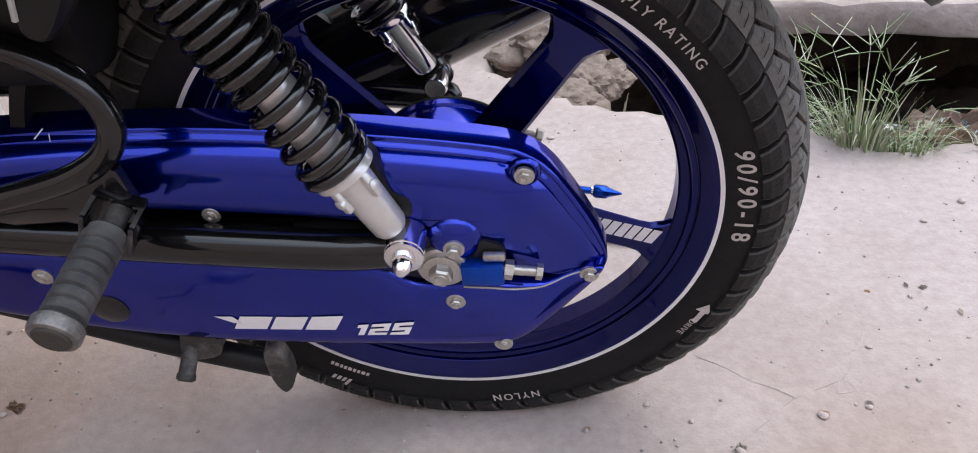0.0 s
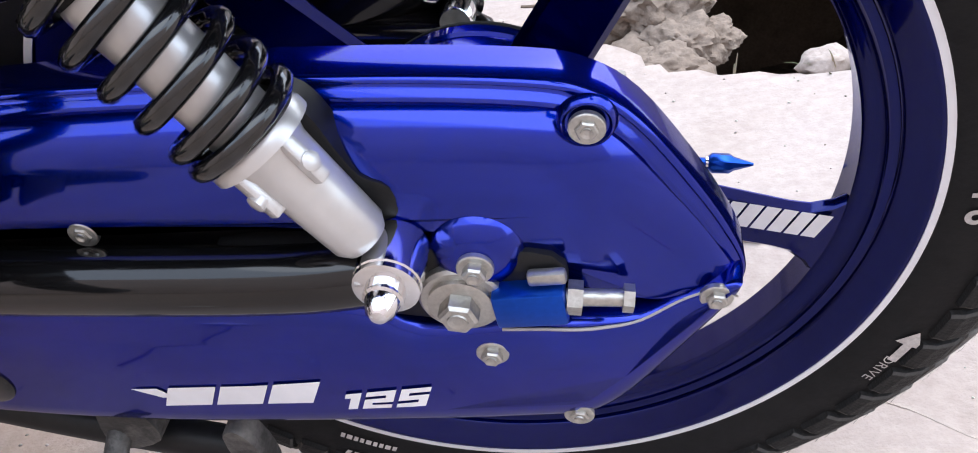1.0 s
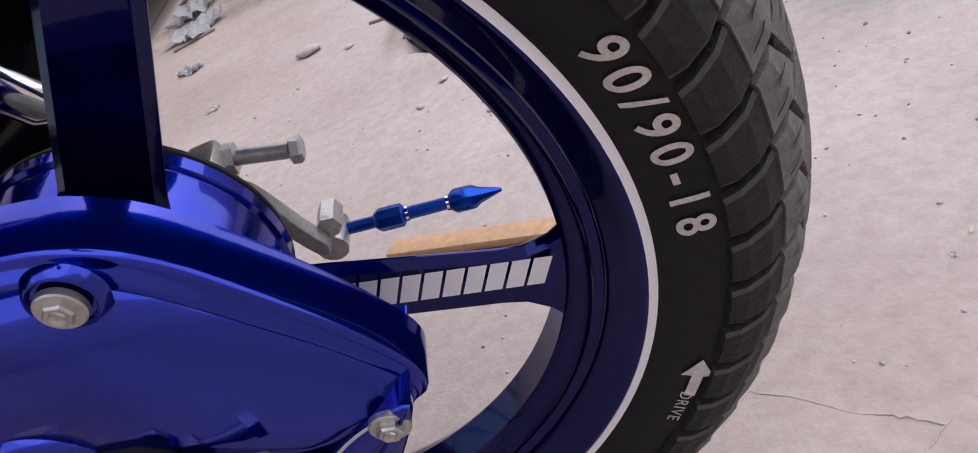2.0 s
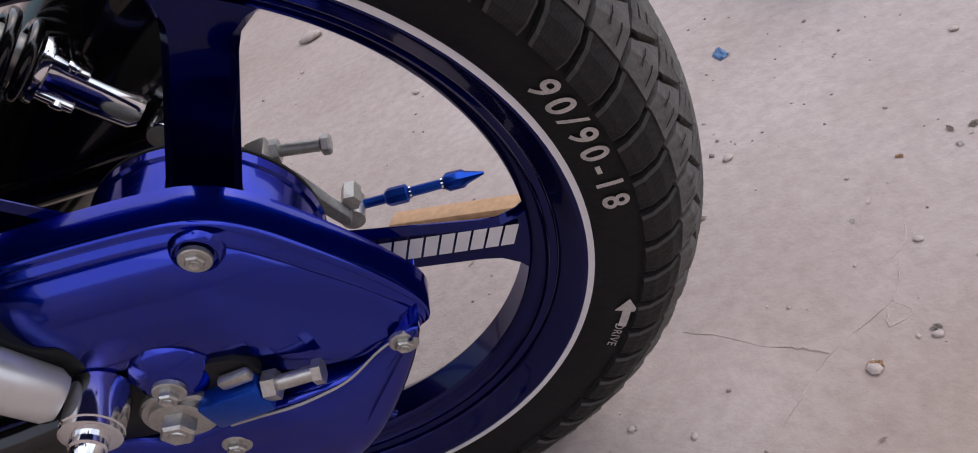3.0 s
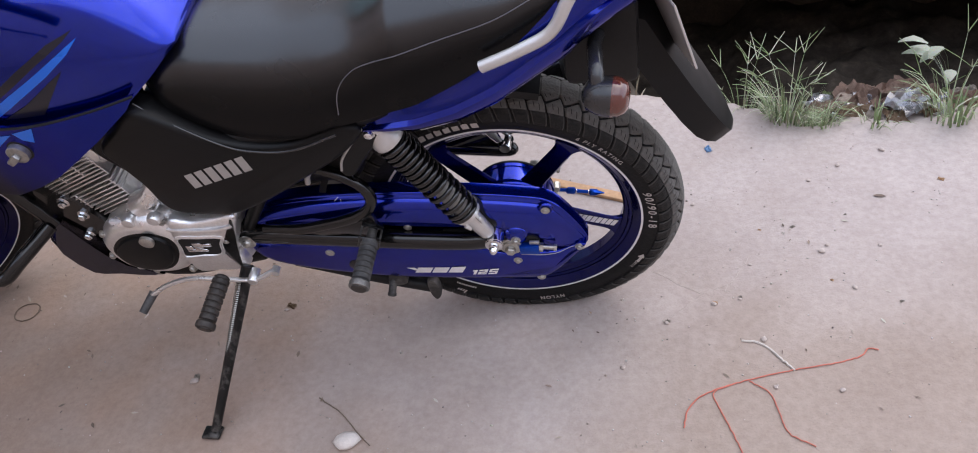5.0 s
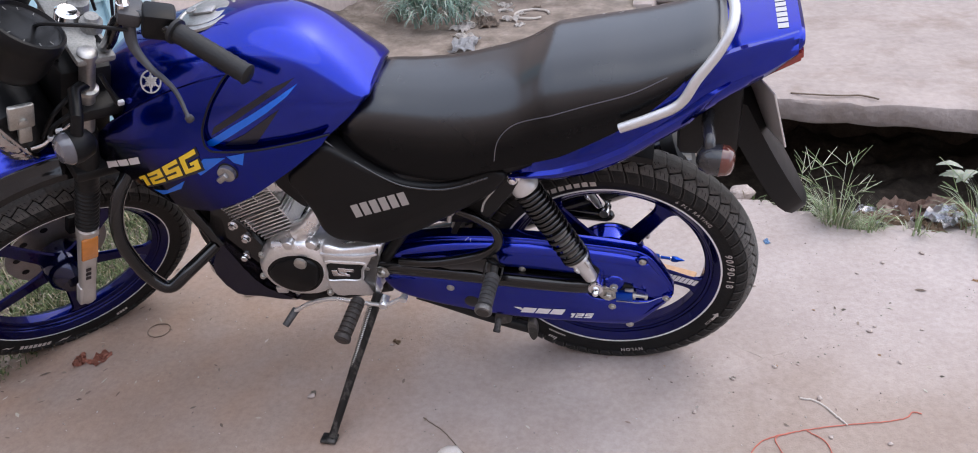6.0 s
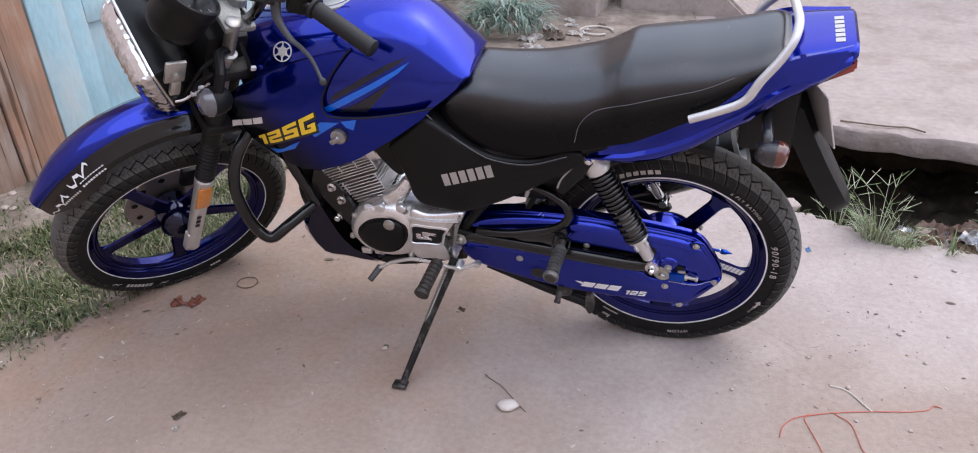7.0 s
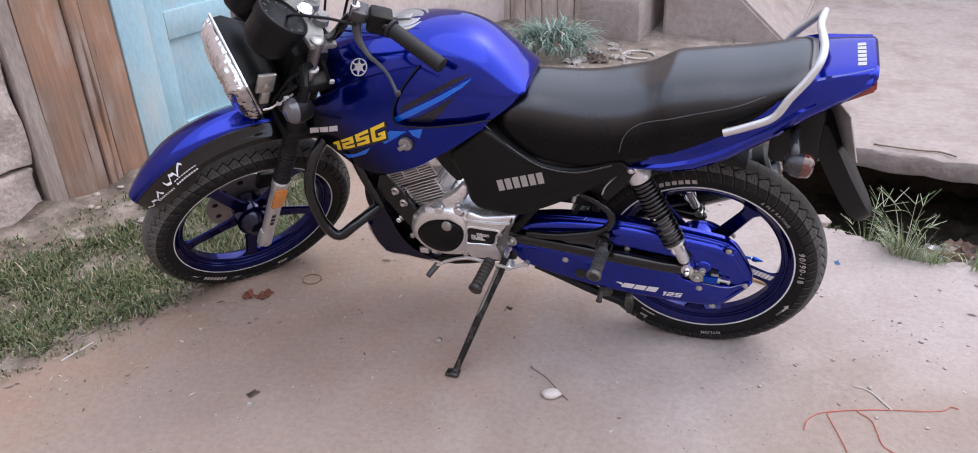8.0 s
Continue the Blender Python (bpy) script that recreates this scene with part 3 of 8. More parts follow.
def rough_block(lo, hi, m, amount=0.008, cuts=0.09, bevel=0.012, seed=0):
    """A bevelled block with a worn, uneven skin."""
    bm = bmesh.new()
    block(bm, lo, hi, bevel, None, 2)
    for ax in range(3):
        c = lo[ax] + cuts
        while c < hi[ax] - 0.02:
            co, no = Vector((0, 0, 0)), Vector((0, 0, 0))
            co[ax], no[ax] = c, 1
            bmesh.ops.bisect_plane(bm, geom=bm.verts[:] + bm.edges[:] + bm.faces[:], plane_co=co, plane_no=no)
            c += cuts
    for v in bm.verts:
        q = v.co * 7 + Vector((seed, seed * 2, 0))
        v.co += noise.noise_vector(q) * amount + noise.noise_vector(q * 5) * amount * 0.4
    if m is not None:
        bm.transform(m)
    return bm


# the slab that bridges the drain
slab = part("concrete_slab", rough_block((0, 0, -0.095), (3.2, 3.45, 0), pose(0.02, 1.655, -0.068, 0, 0, -7.5), 0.013, 0.055, 0.012), CONCRETE, None, sharp=30)
tagged(slab, "thick pale concrete slab bridging the drain", "slab", kind="structure")
bank = part("drain_wall", rough_block((0, 0, -0.6), (3.2, 0.25, -0.1), pose(0.0, 2.35, -0.06, 0, 0, -7.5), 0.03, 0.07, 0.02), EARTH, None, sharp=30)
tagged(bank, "dark earthy far wall of the drain", "wall", kind="structure")

# the house wall, run at a slant behind the yard; x along it, y into it
WALL = pose(-2.33, 0.05, 0, 0, 0, 71.47)


def wall_piece(name, lo, hi, material, label, amount=0.006, cuts=0.12, seed=0):
    ob = part(name, rough_block(lo, hi, WALL, amount, cuts, 0.01, seed), material, None, sharp=30)
    return tagged(ob, label, "wall", kind="structure")


wall_piece("wall_west", (-4.0, 0.02, -0.1), (-0.92, 0.3, 2.6), PLASTER, "cracked pale plaster house wall", 0.01, 0.3)
wall_piece("wall_north", (1.42, 0.03, -0.1), (2.95, 0.3, 2.6), PLASTER, "stained pale plaster house wall", 0.01, 0.2, 4)
# plastered stones of the low wall beside the planks
for i, (a, b, z0, z1) in enumerate([(-0.92, -0.42, -0.1, 0.24), (-0.41, 0.0, -0.1, 0.20), (-0.92, -0.30, 0.25, 0.62), (-0.29, 0.015, 0.21, 0.60), (-0.92, -0.52, 0.63, 1.05), (-0.51, 0.01, 0.61, 1.06)]):
    wall_piece("wall_stone", (a, 0.006 * (i % 3), z0), (b, 0.3, z1), STONEWALL, "rough plastered stone of the house wall", 0.020, 0.045, 9 + i)
wall_piece("wall_upper", (-0.92, 0.03, 1.06), (0.05, 0.3, 2.6), PLASTER, "pale plaster house wall above the stones", 0.01, 0.3, 3)


def grain_plank(lo, hi, m, seed):
    bm = rough_block(lo, hi, None, 0.003, 0.16, 0.006, seed)
    for v in bm.verts:
        v.co.y += 0.006 * noise.noise(Vector((v.co.x * 40 + seed, 0, v.co.z * 2)))
    bm.transform(m)
    return bm


planks = tagged(empty("plank_panel", WALL), "weathered greyish-brown upright planks beside the blue door", "planks", kind="structure")
for i, (a, b, lean) in enumerate([(0.020, 0.085, 2.0), (0.089, 0.255, 1.0), (0.259, 0.312, 0.4), (0.316, 0.432, 0.0)]):
    part("plank", grain_plank((a, -0.02 + 0.012 * (i % 2), -0.05), (b, 0.03, 2.3), Matrix.Identity(4), 20 + i), WOODGREY if i == 0 else WOOD, planks, sharp=30)
wall_piece("wall_behind_planks", (0.05, 0.05, -0.1), (0.50, 0.3, 2.6), PLASTER, "dark gap behind the planks", 0.0, 0.6, 3)

door = tagged(empty("door_1", WALL @ pose(-0.04, 0, 0)), "closed pale-blue painted wooden door with chipped paint", "door", kind="structure")
for lo, hi in (((0.475, -0.015, -0.05), (0.60, 0.06, 2.25)), ((1.32, -0.015, -0.05), (1.42, 0.06, 2.25)), ((0.602, -0.015, 2.12), (1.318, 0.06, 2.25))):
    part("door_frame", rough_block(lo, hi, None, 0.002, 0.3, 0.006, 31), DOORBLUE, door, sharp=30)
leaf = part("door_leaf", rough_block((0.604, 0.03, 0.03), (1.316, 0.06, 2.115), None, 0.001, 0.4, 0.003, 33), DOORBLUE, door, sharp=30)
for lo, hi in (((0.606, 0.008, 0.04), (0.685, 0.032, 2.11)), ((1.235, 0.008, 0.04), (1.314, 0.032, 2.11)), ((0.687, 0.01, 0.50), (1.233, 0.032, 0.61)), ((0.687, 0.01, 0.04), (1.233, 0.032, 0.16)), ((0.687, 0.01, 1.15), (1.233, 0.032, 1.27)), ((0.687, 0.01, 1.99), (1.233, 0.032, 2.11)), ((0.945, 0.012, 0.162), (1.0, 0.032, 0.498))):
    part("door_rail", rough_block(lo, hi, None, 0.001, 0.3, 0.004, 35), DOORBLUE, leaf, sharp=30)
wall_piece("wall_over_door", (0.50, 0.05, 2.26), (1.42, 0.3, 2.6), PLASTER, "pale plaster over the door", 0.004, 0.3, 6)

# back of the yard: boards, a block of steps and a ramp
boards = tagged(empty("board_fence", pose(-1.50, 2.80, 0, 0, 0, -4)), "stained pale upright boards closing the yard", "fence", kind="structure")
for i in range(7):
    part("board", grain_plank((i * 0.1, 0.01 * (i % 2), -0.1), (i * 0.1 + 0.096, 0.04, 1.9), Matrix.Identity(4), 50 + i), TIMBER, boards, sharp=30)
stepb = part("step_block", rough_block((0, 0, -0.15), (0.36, 0.9, 0.25), pose(-0.96, 2.72, 0, 0, 0, -8), 0.008, 0.09, 0.02, 5), CONCRETE, None, sharp=30)
tagged(stepb, "worn concrete step block by the fence", "step", kind="structure")
sill = part("step_low", rough_block((0, 0, -0.15), (0.60, 0.5, 0.0), pose(-0.58, 2.67, -0.02, 0, 0, -4), 0.008, 0.09, 0.02, 6), CONCRETE, None, sharp=30)
tagged(sill, "low concrete step at the foot of the ramp", "step", kind="structure")


def build_ramp():
    bm = bmesh.new()
    lo = [(-0.5, 2.86, -0.1), (0.22, 2.86, -0.1), (0.22, 2.86, -0.04), (-0.5, 2.86, 0.62)]
    hi = [(p[0] + 0.25, p[1] + 2.2, p[2]) for p in lo]
    skin(bm, [[Vector(p) for p in lo], [Vector(p) for p in hi]])
    bmesh.ops.bevel(bm, geom=bm.edges[:], offset=0.015, segments=2, affect="EDGES")
    return part("ramp_wall", bm, CONCRETE, None, sharp=30)


tagged(build_ramp(), "sloping brownish concrete wing wall of the steps", "wall", kind="structure")
yard = part("wall_back", rough_block((-6, 0, -0.2), (6, 0.25, 3.0), pose(0, 5.2, 0), 0.01, 1.0, 0.01, 2), PLASTER, None, sharp=30)
tagged(yard, "plain plaster wall at the back of the yard", "wall", kind="structure")

# unseen wall, added to cut sky light and darken side reflections
front = part("wall_south", rough_block((-9, 0, -0.2), (9, 0.25, 3.8), pose(0, -4.4, 0), 0.01, 1.5, 0.01, 7), PLASTER, None, sharp=30)
tagged(front, "unseen plaster wall added to block low sky light from the south", "wall", kind="structure")


# ---- the motorcycle: x to its tail, y to its right, z up; it leans on its side stand ----
bike = tagged(empty("motorcycle", pose(0, 0.0033, -0.0164, 11.227, 0, 0)), "blue and black commuter motorcycle leaning on its side stand", "motorcycle")
REAR = Matrix.Translation((0, 0, 0.309))

# -- wheels --
FLANK = [(0.226, 0.030), (0.236, 0.0385), (0.247, 0.0425), (0.258, 0.0442), (0.267, 0.0437), (0.277, 0.0405), (0.2860, 0.034), (0.2940, 0.024), (0.2990, 0.012), (0.3005, 0.0)]


def flank_y(r):
    return -lerp_line(r, FLANK)


def tyre_mesh(grow=0.0):
    bm = bmesh.new()
    prof = [(r + grow, -y) for r, y in FLANK] + [(r + grow, y) for r, y in FLANK[-2::-1]]
    prof += [(0.220 + grow, 0.022), (0.220 + grow, -0.022)]
    ring_lathe(bm, prof, 120)
    return bm


TREADS = 61
BODY = [(0.0, 0.3005), (0.0120, 0.2990), (0.0240, 0.2940), (0.0340, 0.2860), (0.0405, 0.2770), (0.0437, 0.2670), (0.0442, 0.2600)]


GROOVE = [(0.0, 2.2), (0.0138, 2.05), (0.0145, 2.0), (0.0205, 1.2), (0.0266, 0.35), (0.0285, 0.0), (0.0368, -0.75), (0.0376, -1.2), (0.0410, -1.8), (0.0437, -2.4), (0.0442, -2.8)]


def tread_row(name, stations, grow, height, material, sipes=(), worn=False):
    """One tread block over stations (y at its two ends, gap); shared by all blocks of its row."""
    def rise(y, h):
        a = abs(y)
        lo, hi = max(0.0, a - 0.002), min(0.0442, a + 0.002)
        dy, dr = hi - lo, lerp_line(hi, BODY) - lerp_line(lo, BODY)
        ln = math.hypot(dy, dr)
        return -dr / ln * h * (1 if y > 0 else -1), dy / ln * h

    def spot(y, turn, h):
        oy, up = rise(y, h)
        r = lerp_line(abs(y), BODY) + grow + up
        return Vector((r * math.cos(turn), y + oy, r * math.sin(turn)))

    pitch = 2 * math.pi / TREADS
    lip = 0.0007 / 0.305
    bm = bmesh.new()
    rings = []
    for i, (ya, yb, gap) in enumerate(stations):
        edge = 0.0011 if i in (0, len(stations) - 1) else 0
        g = gap / 0.61
        a, b = radians(lerp_line(abs(ya), GROOVE)) + g, radians(lerp_line(abs(yb), GROOVE)) + pitch - g
        m, ym = (a + b) / 2, (ya + yb) / 2
        rings.append([spot(ya, a - lip, -0.004), spot(ya, a, height - edge - 0.0012), spot(ya, a + 3 * lip, height - edge), spot(ym, m, height - edge * 1.2), spot(yb, b - 3 * lip, height - edge), spot(yb, b, height - edge - 0.0012), spot(yb, b + lip, -0.004)])
    if stations[0][0] > stations[-1][0]:
        rings.reverse()
    skin(bm, rings)
    bmesh.ops.recalc_face_normals(bm, faces=bm.faces[:])
    if worn:
        for f in bm.faces:
            turns = [math.atan2(v.co.z, v.co.x) for v in f.verts]
            if len(f.verts) == 4 and 0.0008 < max(turns) - min(turns) and abs(f.normal.y) > 0.2 and f.calc_area() < 2.2e-5:
                f.material_index = 2
    for at, y0, y1, wide in sipes:
        line = []
        for k in range(4):
            y = y0 + (y1 - y0) * k / 3
            t = radians(lerp_line(abs(y), GROOVE)) + pitch * (at + 0.02 * (k % 2))
            line.append([bm.verts.new(spot(y, t + sg * wide / 0.61, height + 0.0003)) for sg in (-1, 1)])
        for a, b in zip(line, line[1:]):
            fc = bm.faces.new((a[0], a[1], b[1], b[0]) if y1 > y0 else (a[0], b[0], b[1], a[1]))
            fc.material_index = 1
    me = bpy.data.meshes.new(name)
    bm.to_mesh(me)
    bm.free()
    for m in (material, RUBBER, LUGEDGE):
        me.materials.append(m)
    return me


def spin(deg):
    return Matrix.Rotation(radians(-deg), 4, "Y")


def build_tyre(name, m, grow, label):
    tyre = part(name, tyre_mesh(grow), RUBBER, bike, label, 40, m)
    pitch = 360 / TREADS
    half = [(0.0174, 0.0256, 0.0036), (0.0158, 0.0205, 0.0034), (0.0140, 0.0148, 0.0018), (0.0134, 0.0138, 0.0003), (0.0066, 0.0068, 0.0003)]
    rows = [tread_row("tread_block", [(-a, -b, g) for a, b, g in half] + [(0.0, 0.0, 0.0003)] + half[::-1], grow, 0.0055, TREAD,
                      [(at, y0 * sg, y1 * sg, 0.0012) for sg in (-1, 1) for at, y0, y1 in ((0.52, 0.0188, 0.0145), (0.80, 0.0212, 0.0160))])]
    for sg in (1, -1):
        rows.append(tread_row("tread_block", [(0.0205 * sg, 0.0285 * sg, 0.0030), (0.0285 * sg, 0.0325 * sg, 0.0034), (0.0371 * sg, 0.0371 * sg, 0.0040)], grow, 0.0058, TREAD,
                              [(0.34, 0.0358 * sg, 0.0295 * sg, 0.0011), (0.62, 0.0335 * sg, 0.0278 * sg, 0.0011)]))
        rows.append(tread_row("tread_block", [(y * sg, y * sg, g) for y, g in ((0.0376, 0.0042), (0.0410, 0.0046), (0.0437, 0.0056), (0.04415, 0.0075))], grow, 0.0050, SHOULDER, worn=True))
    for k in range(TREADS):
        for me in rows:
            piece("tread_block", me, tyre, spin(k * pitch + 1.19))
    return tyre


def tyre_mark(name, bm, angle, r0, tyre, material=TYREWHITE, grow=0.0):
    on_tyre(bm, angle, r0 + grow, lambda r: flank_y(r - grow))
    return part(name, bm, material, tyre)


rear_tyre = build_tyre("rear_tyre", REAR, 0.0, "black rubber tyre with chunky worn tread blocks")
tyre_mark("size_lettering", words("90/90-18", 0.0200, 0, 1.38, 0.0004), 5.4, 0.2436, rear_tyre)
tyre_mark("ply_lettering", words("6 PLY RATING", 0.0118, 0, 1.32, 0.0001), 47, 0.2465, rear_tyre)
tyre_mark("nylon_lettering", words("NYLON", 0.0125, 0, 1.3, 0.0002), -79, 0.2505, rear_tyre)
tyre_mark("name_bar", bars([0.0115] * 7, 0.013, 0.0045, 0.1), 106.4, 0.2475, rear_tyre)
arrow = flat_poly([(-0.011, 0.004), (0.004, 0.004), (0.004, -0.001), (0.016, 0.0065), (0.004, 0.014), (0.004, 0.009), (-0.011, 0.009)])
arrow.transform(Matrix.Rotation(radians(180), 4, "Z"))
tyre_mark("arrow_mark", arrow, -28, 0.262, rear_tyre)
tyre_mark("drive_lettering", words("DRIVE", 0.008, 0, 1.1), -32.5, 0.2515, rear_tyre)
tyre_mark("maker_bar", bars([0.0035] * 4, 0.012, 0.002, 0.2), -121, 0.2540, rear_tyre)
tyre_mark("maker_bar", bars([0.003, 0.004, 0.003, 0.003, 0.004, 0.003, 0.003, 0.004, 0.003], 0.0035, 0.0015, 0.0), -120.5, 0.2400, rear_tyre)

RIM = [(0.238, -0.0335), (0.2345, -0.0362), (0.2285, -0.0362), (0.2262, -0.0346), (0.2215, -0.0300), (0.2165, -0.0262), (0.2148, -0.0246), (0.2140, -0.0222), (0.2118, -0.0210), (0.2098, -0.0204), (0.2086, -0.0180), (0.2055, -0.0156), (0.2015, -0.0138), (0.199, -0.0105)]
RIM = RIM + [(r, -y) for r, y in RIM[::-1]]


def spoke_mesh(hub, end, w0, w1):
    bm = bmesh.new()
    rings = []
    for k in range(15):
        t = k / 14
        x = hub + (end - hub) * t
        w = w0 + (w1 - w0) * t + 0.020 * (max(0, t - 0.80) / 0.20) ** 2.2 + 0.008 * (max(0, 0.22 - t) / 0.22) ** 2
        y0, y1 = -0.003 - 0.008 * t, 0.006 - 0.008 * t
        c = 0.004
        rings.append([Vector((x, y, z)) for y, z in ((y0, -w + c), (y0 - 0.0, w - c), (y0 + c, w), (y1 - c, w), (y1, w - c), (y1, -w + c), (y1 - c, -w), (y0 + c, -w))])
    skin(bm, rings)
    return bm


def build_rim(name, m, grow, first, label):
    bm = bmesh.new()
    ring_lathe(bm, [(r + grow, y) for r, y in RIM], 128)
    rim = part(name, bm, RIMBLUE, bike, label, 30, m)
    for k in range(5):
        sp = spoke_mesh(0.045, 0.204 + grow, 0.021, 0.0165)
        sp.transform(spin(first + 72 * k))
        part("spoke", sp, RIMBLUE, rim)
    bm = bmesh.new()
    ring_lathe(bm, [(0.2340 + grow, -0.0358), (0.2340 + grow, -0.0369), (0.2302 + grow, -0.0369), (0.2302 + grow, -0.0358)], 160)
    part("rim_stripe", bm, WHITE, rim, "thin white reflective rim stripe")
    return rim


rear_rim = build_rim("rear_rim", REAR, 0.0, -18, "glossy blue five-spoke cast wheel")
bm = bmesh.new()
turned(bm, (0, -0.055, 0), (0, 1, 0), [(0, 0.040), (0.012, 0.050), (0.026, 0.053), (0.036, 0.056), (0.044, 0.064), (0.048, 0.0690), (0.054, 0.0705), (0.082, 0.0708), (0.0835, 0.0728), (0.090, 0.0730), (0.092, 0.0715)], 56)
part("hub", bm, BLUE, rear_rim)
bm = bmesh.new()
turned(bm, (0, 0.0385, 0), (0, 1, 0), [(0, 0.0700), (0.004, 0.0700), (0.006, 0.0685), (0.014, 0.056), (0.020, 0.040), (0.030, 0.026), (0.044, 0.020)], 48)
part("brake_plate", bm, SCUFF, rear_rim, "dull grey cast brake plate")
bm = bmesh.new()
turned(bm, (0, 0.0370, 0), (0, 1, 0), [(0, 0.0712), (0.0012, 0.0722), (0.0030, 0.0722), (0.0042, 0.0706)], 56)
part("drum_seal", bm, FRAME, rear_rim)
for k in range(5):
    t = radians(18 + 72 * k)
    bm = bmesh.new()
    turned(bm, (0.061 * math.cos(t), -0.014, 0.061 * math.sin(t)), (0, -1, 0), [(0, 0.0085), (0.010, 0.0078), (0.013, 0.0058)], 14)
    part("hub_boss", bm, BLUE, rear_rim)


def rim_mark(bm, angle, r, y, material, name):
    bm.transform(Matrix(((1, 0, 0, r), (0, 0, 0, y), (0, 1, 0, 0), (0, 0, 0, 1))))
    bm.transform(spin(angle))
    return part(name, bm, material, rear_rim)


rim_mark(bars([0.0080] * 10, 0.0170, 0.0015, 0.25), -18, 0.1425, -0.0125, WHITE, "spoke_bar")
rim_mark(flat_poly([(-0.064, -0.001), (-0.051, -0.001), (-0.045, 0.019), (-0.053, 0.019)]), -18, 0.1420, -0.0132, RED, "spoke_bar")

# the front end is turned to the left
AX = Vector((-0.677, 0.637, 0.369)).normalized()
ST = Vector((0.438, 0.0, 0.899))
ST = (ST - AX * ST.dot(AX)).normalized()
BK = AX.cross(ST)
HUB = Vector((-1.268, -0.111, 0.292)) + AX * 0.035
FRONT = Matrix(((BK.x, AX.x, ST.x, HUB.x), (BK.y, AX.y, ST.y, HUB.y), (BK.z, AX.z, ST.z, HUB.z), (0, 0, 0, 1)))
front_tyre = build_tyre("front_tyre", FRONT, 0.006, "black rubber front tyre with blocky tread")
tyre_mark("name_bar", bars([0.0085] * 7, 0.011, 0.003, 0.15), -112, 0.2495, front_tyre, grow=0.006)
for a in (-96, -128):
    tyre_mark("name_bar", flat_poly([(-0.016, 0.0), (-0.004, 0.009), (0.002, 0.006), (0.016, 0.011), (0.004, 0.003), (-0.004, 0.005)]), a, 0.2495, front_tyre, grow=0.006)
tyre_mark("size_bar", bars([0.006] * 4, 0.008, 0.002, 0.15), -62, 0.2495, front_tyre, grow=0.006)
front_rim = build_rim("front_rim", FRONT, 0.007, -154, "glossy blue five-spoke front wheel")
bm = bmesh.new()
turned(bm, (0, -0.06, 0), (0, 1, 0), [(0, 0.03), (0.02, 0.05), (0.05, 0.055), (0.1, 0.05), (0.11, 0.03)], 32)
part("hub", bm, MIDNIGHT, front_rim)

# -- chain case, swingarm, shocks --
UPPER = ring2([(-0.475, 0.395), (-0.43, 0.416), (-0.34, 0.434), (-0.207, 0.437), (-0.10, 0.431), (-0.017, 0.423), (0.048, 0.413), (0.074, 0.404), (0.094, 0.386), (0.115, 0.350), (0.131, 0.315), (0.137, 0.292), (0.130, 0.279), (0.10, 0.281), (0.075, 0.294), (0.045, 0.318), (0.015, 0.345), (-0.03, 0.352), (-0.10, 0.362), (-0.25, 0.374), (-0.46, 0.383)], 4)


def settle(bm):
    """The case lies flatter towards its rear corner."""
    for v in bm.verts:
        f = step01(0.045, 0.115, v.co.x) * step01(0.395, 0.31, v.co.z)
        if v.co.y < -0.0695:
            v.co.y = -0.0695 + (v.co.y + 0.0695) * (1 - 0.5 * f)
    return bm


WEIGHT = [0.25, 0.45, 0.8] + [1] * 7 + [0.8, 0.5, 0.3, 0.12, 0.1, 0.1, 0.1, 0.1, 0.1, 0.1, 0.1]
LOWER = ring2([(-0.475, 0.345), (-0.36, 0.343), (-0.20, 0.333), (-0.06, 0.318), (-0.02, 0.296), (0.03, 0.297), (0.058, 0.292), (0.085, 0.283), (0.108, 0.290), (0.134, 0.297), (0.113, 0.263), (0.085, 0.234), (0.060, 0.220), (0.03, 0.217), (-0.048, 0.2165), (-0.2, 0.222), (-0.33, 0.243), (-0.455, 0.283)], 4)
bm = bmesh.new()
plate(bm, UPPER, [(-0.048, 0.0), (-0.0695, 0.0), (-0.0725, 0.0012), (-0.0735, 0.003), (-0.0722, 0.0042), (-0.0735, 0.0062), (-0.0765, 0.0075), (-0.0775, 0.0095), (-0.0768, 0.0108), (-0.0800, 0.0125), (-0.0862, 0.0180), (-0.0908, 0.0250), (-0.0940, 0.0330), (-0.0959, 0.0420), (-0.0967, 0.0500), (-0.0968, 0.0540)], WEIGHT)
case_up = part("upper_chain_case", settle(bm), BLUE, bike, "glossy blue enclosed upper chain case", 50)
bm = bmesh.new()
plate(bm, LOWER, [(-0.040, 0.0), (-0.098, 0.0), (-0.1025, 0.002), (-0.1045, 0.005), (-0.106, 0.009), (-0.1068, 0.016)], [1] * 8 + [0.6, 0.12, 0.6] + [1] * 7)
case_low = part("lower_chain_case", settle(bm), BLUE, bike, "glossy blue lower chain case with white lettering", 50)
bm = bmesh.new()
plate(bm, ring2([(-0.46, 0.38), (-0.1, 0.375), (0.02, 0.365), (0.10, 0.31), (0.115, 0.29), (0.05, 0.27), (-0.05, 0.27), (-0.46, 0.33)], 3), [(-0.045, 0), (-0.066, 0), (-0.067, 0.003)])
part("case_recess", bm, FRAME, bike)
# thin black plate laid on the case as the shade beside the shock
bm = bmesh.new()
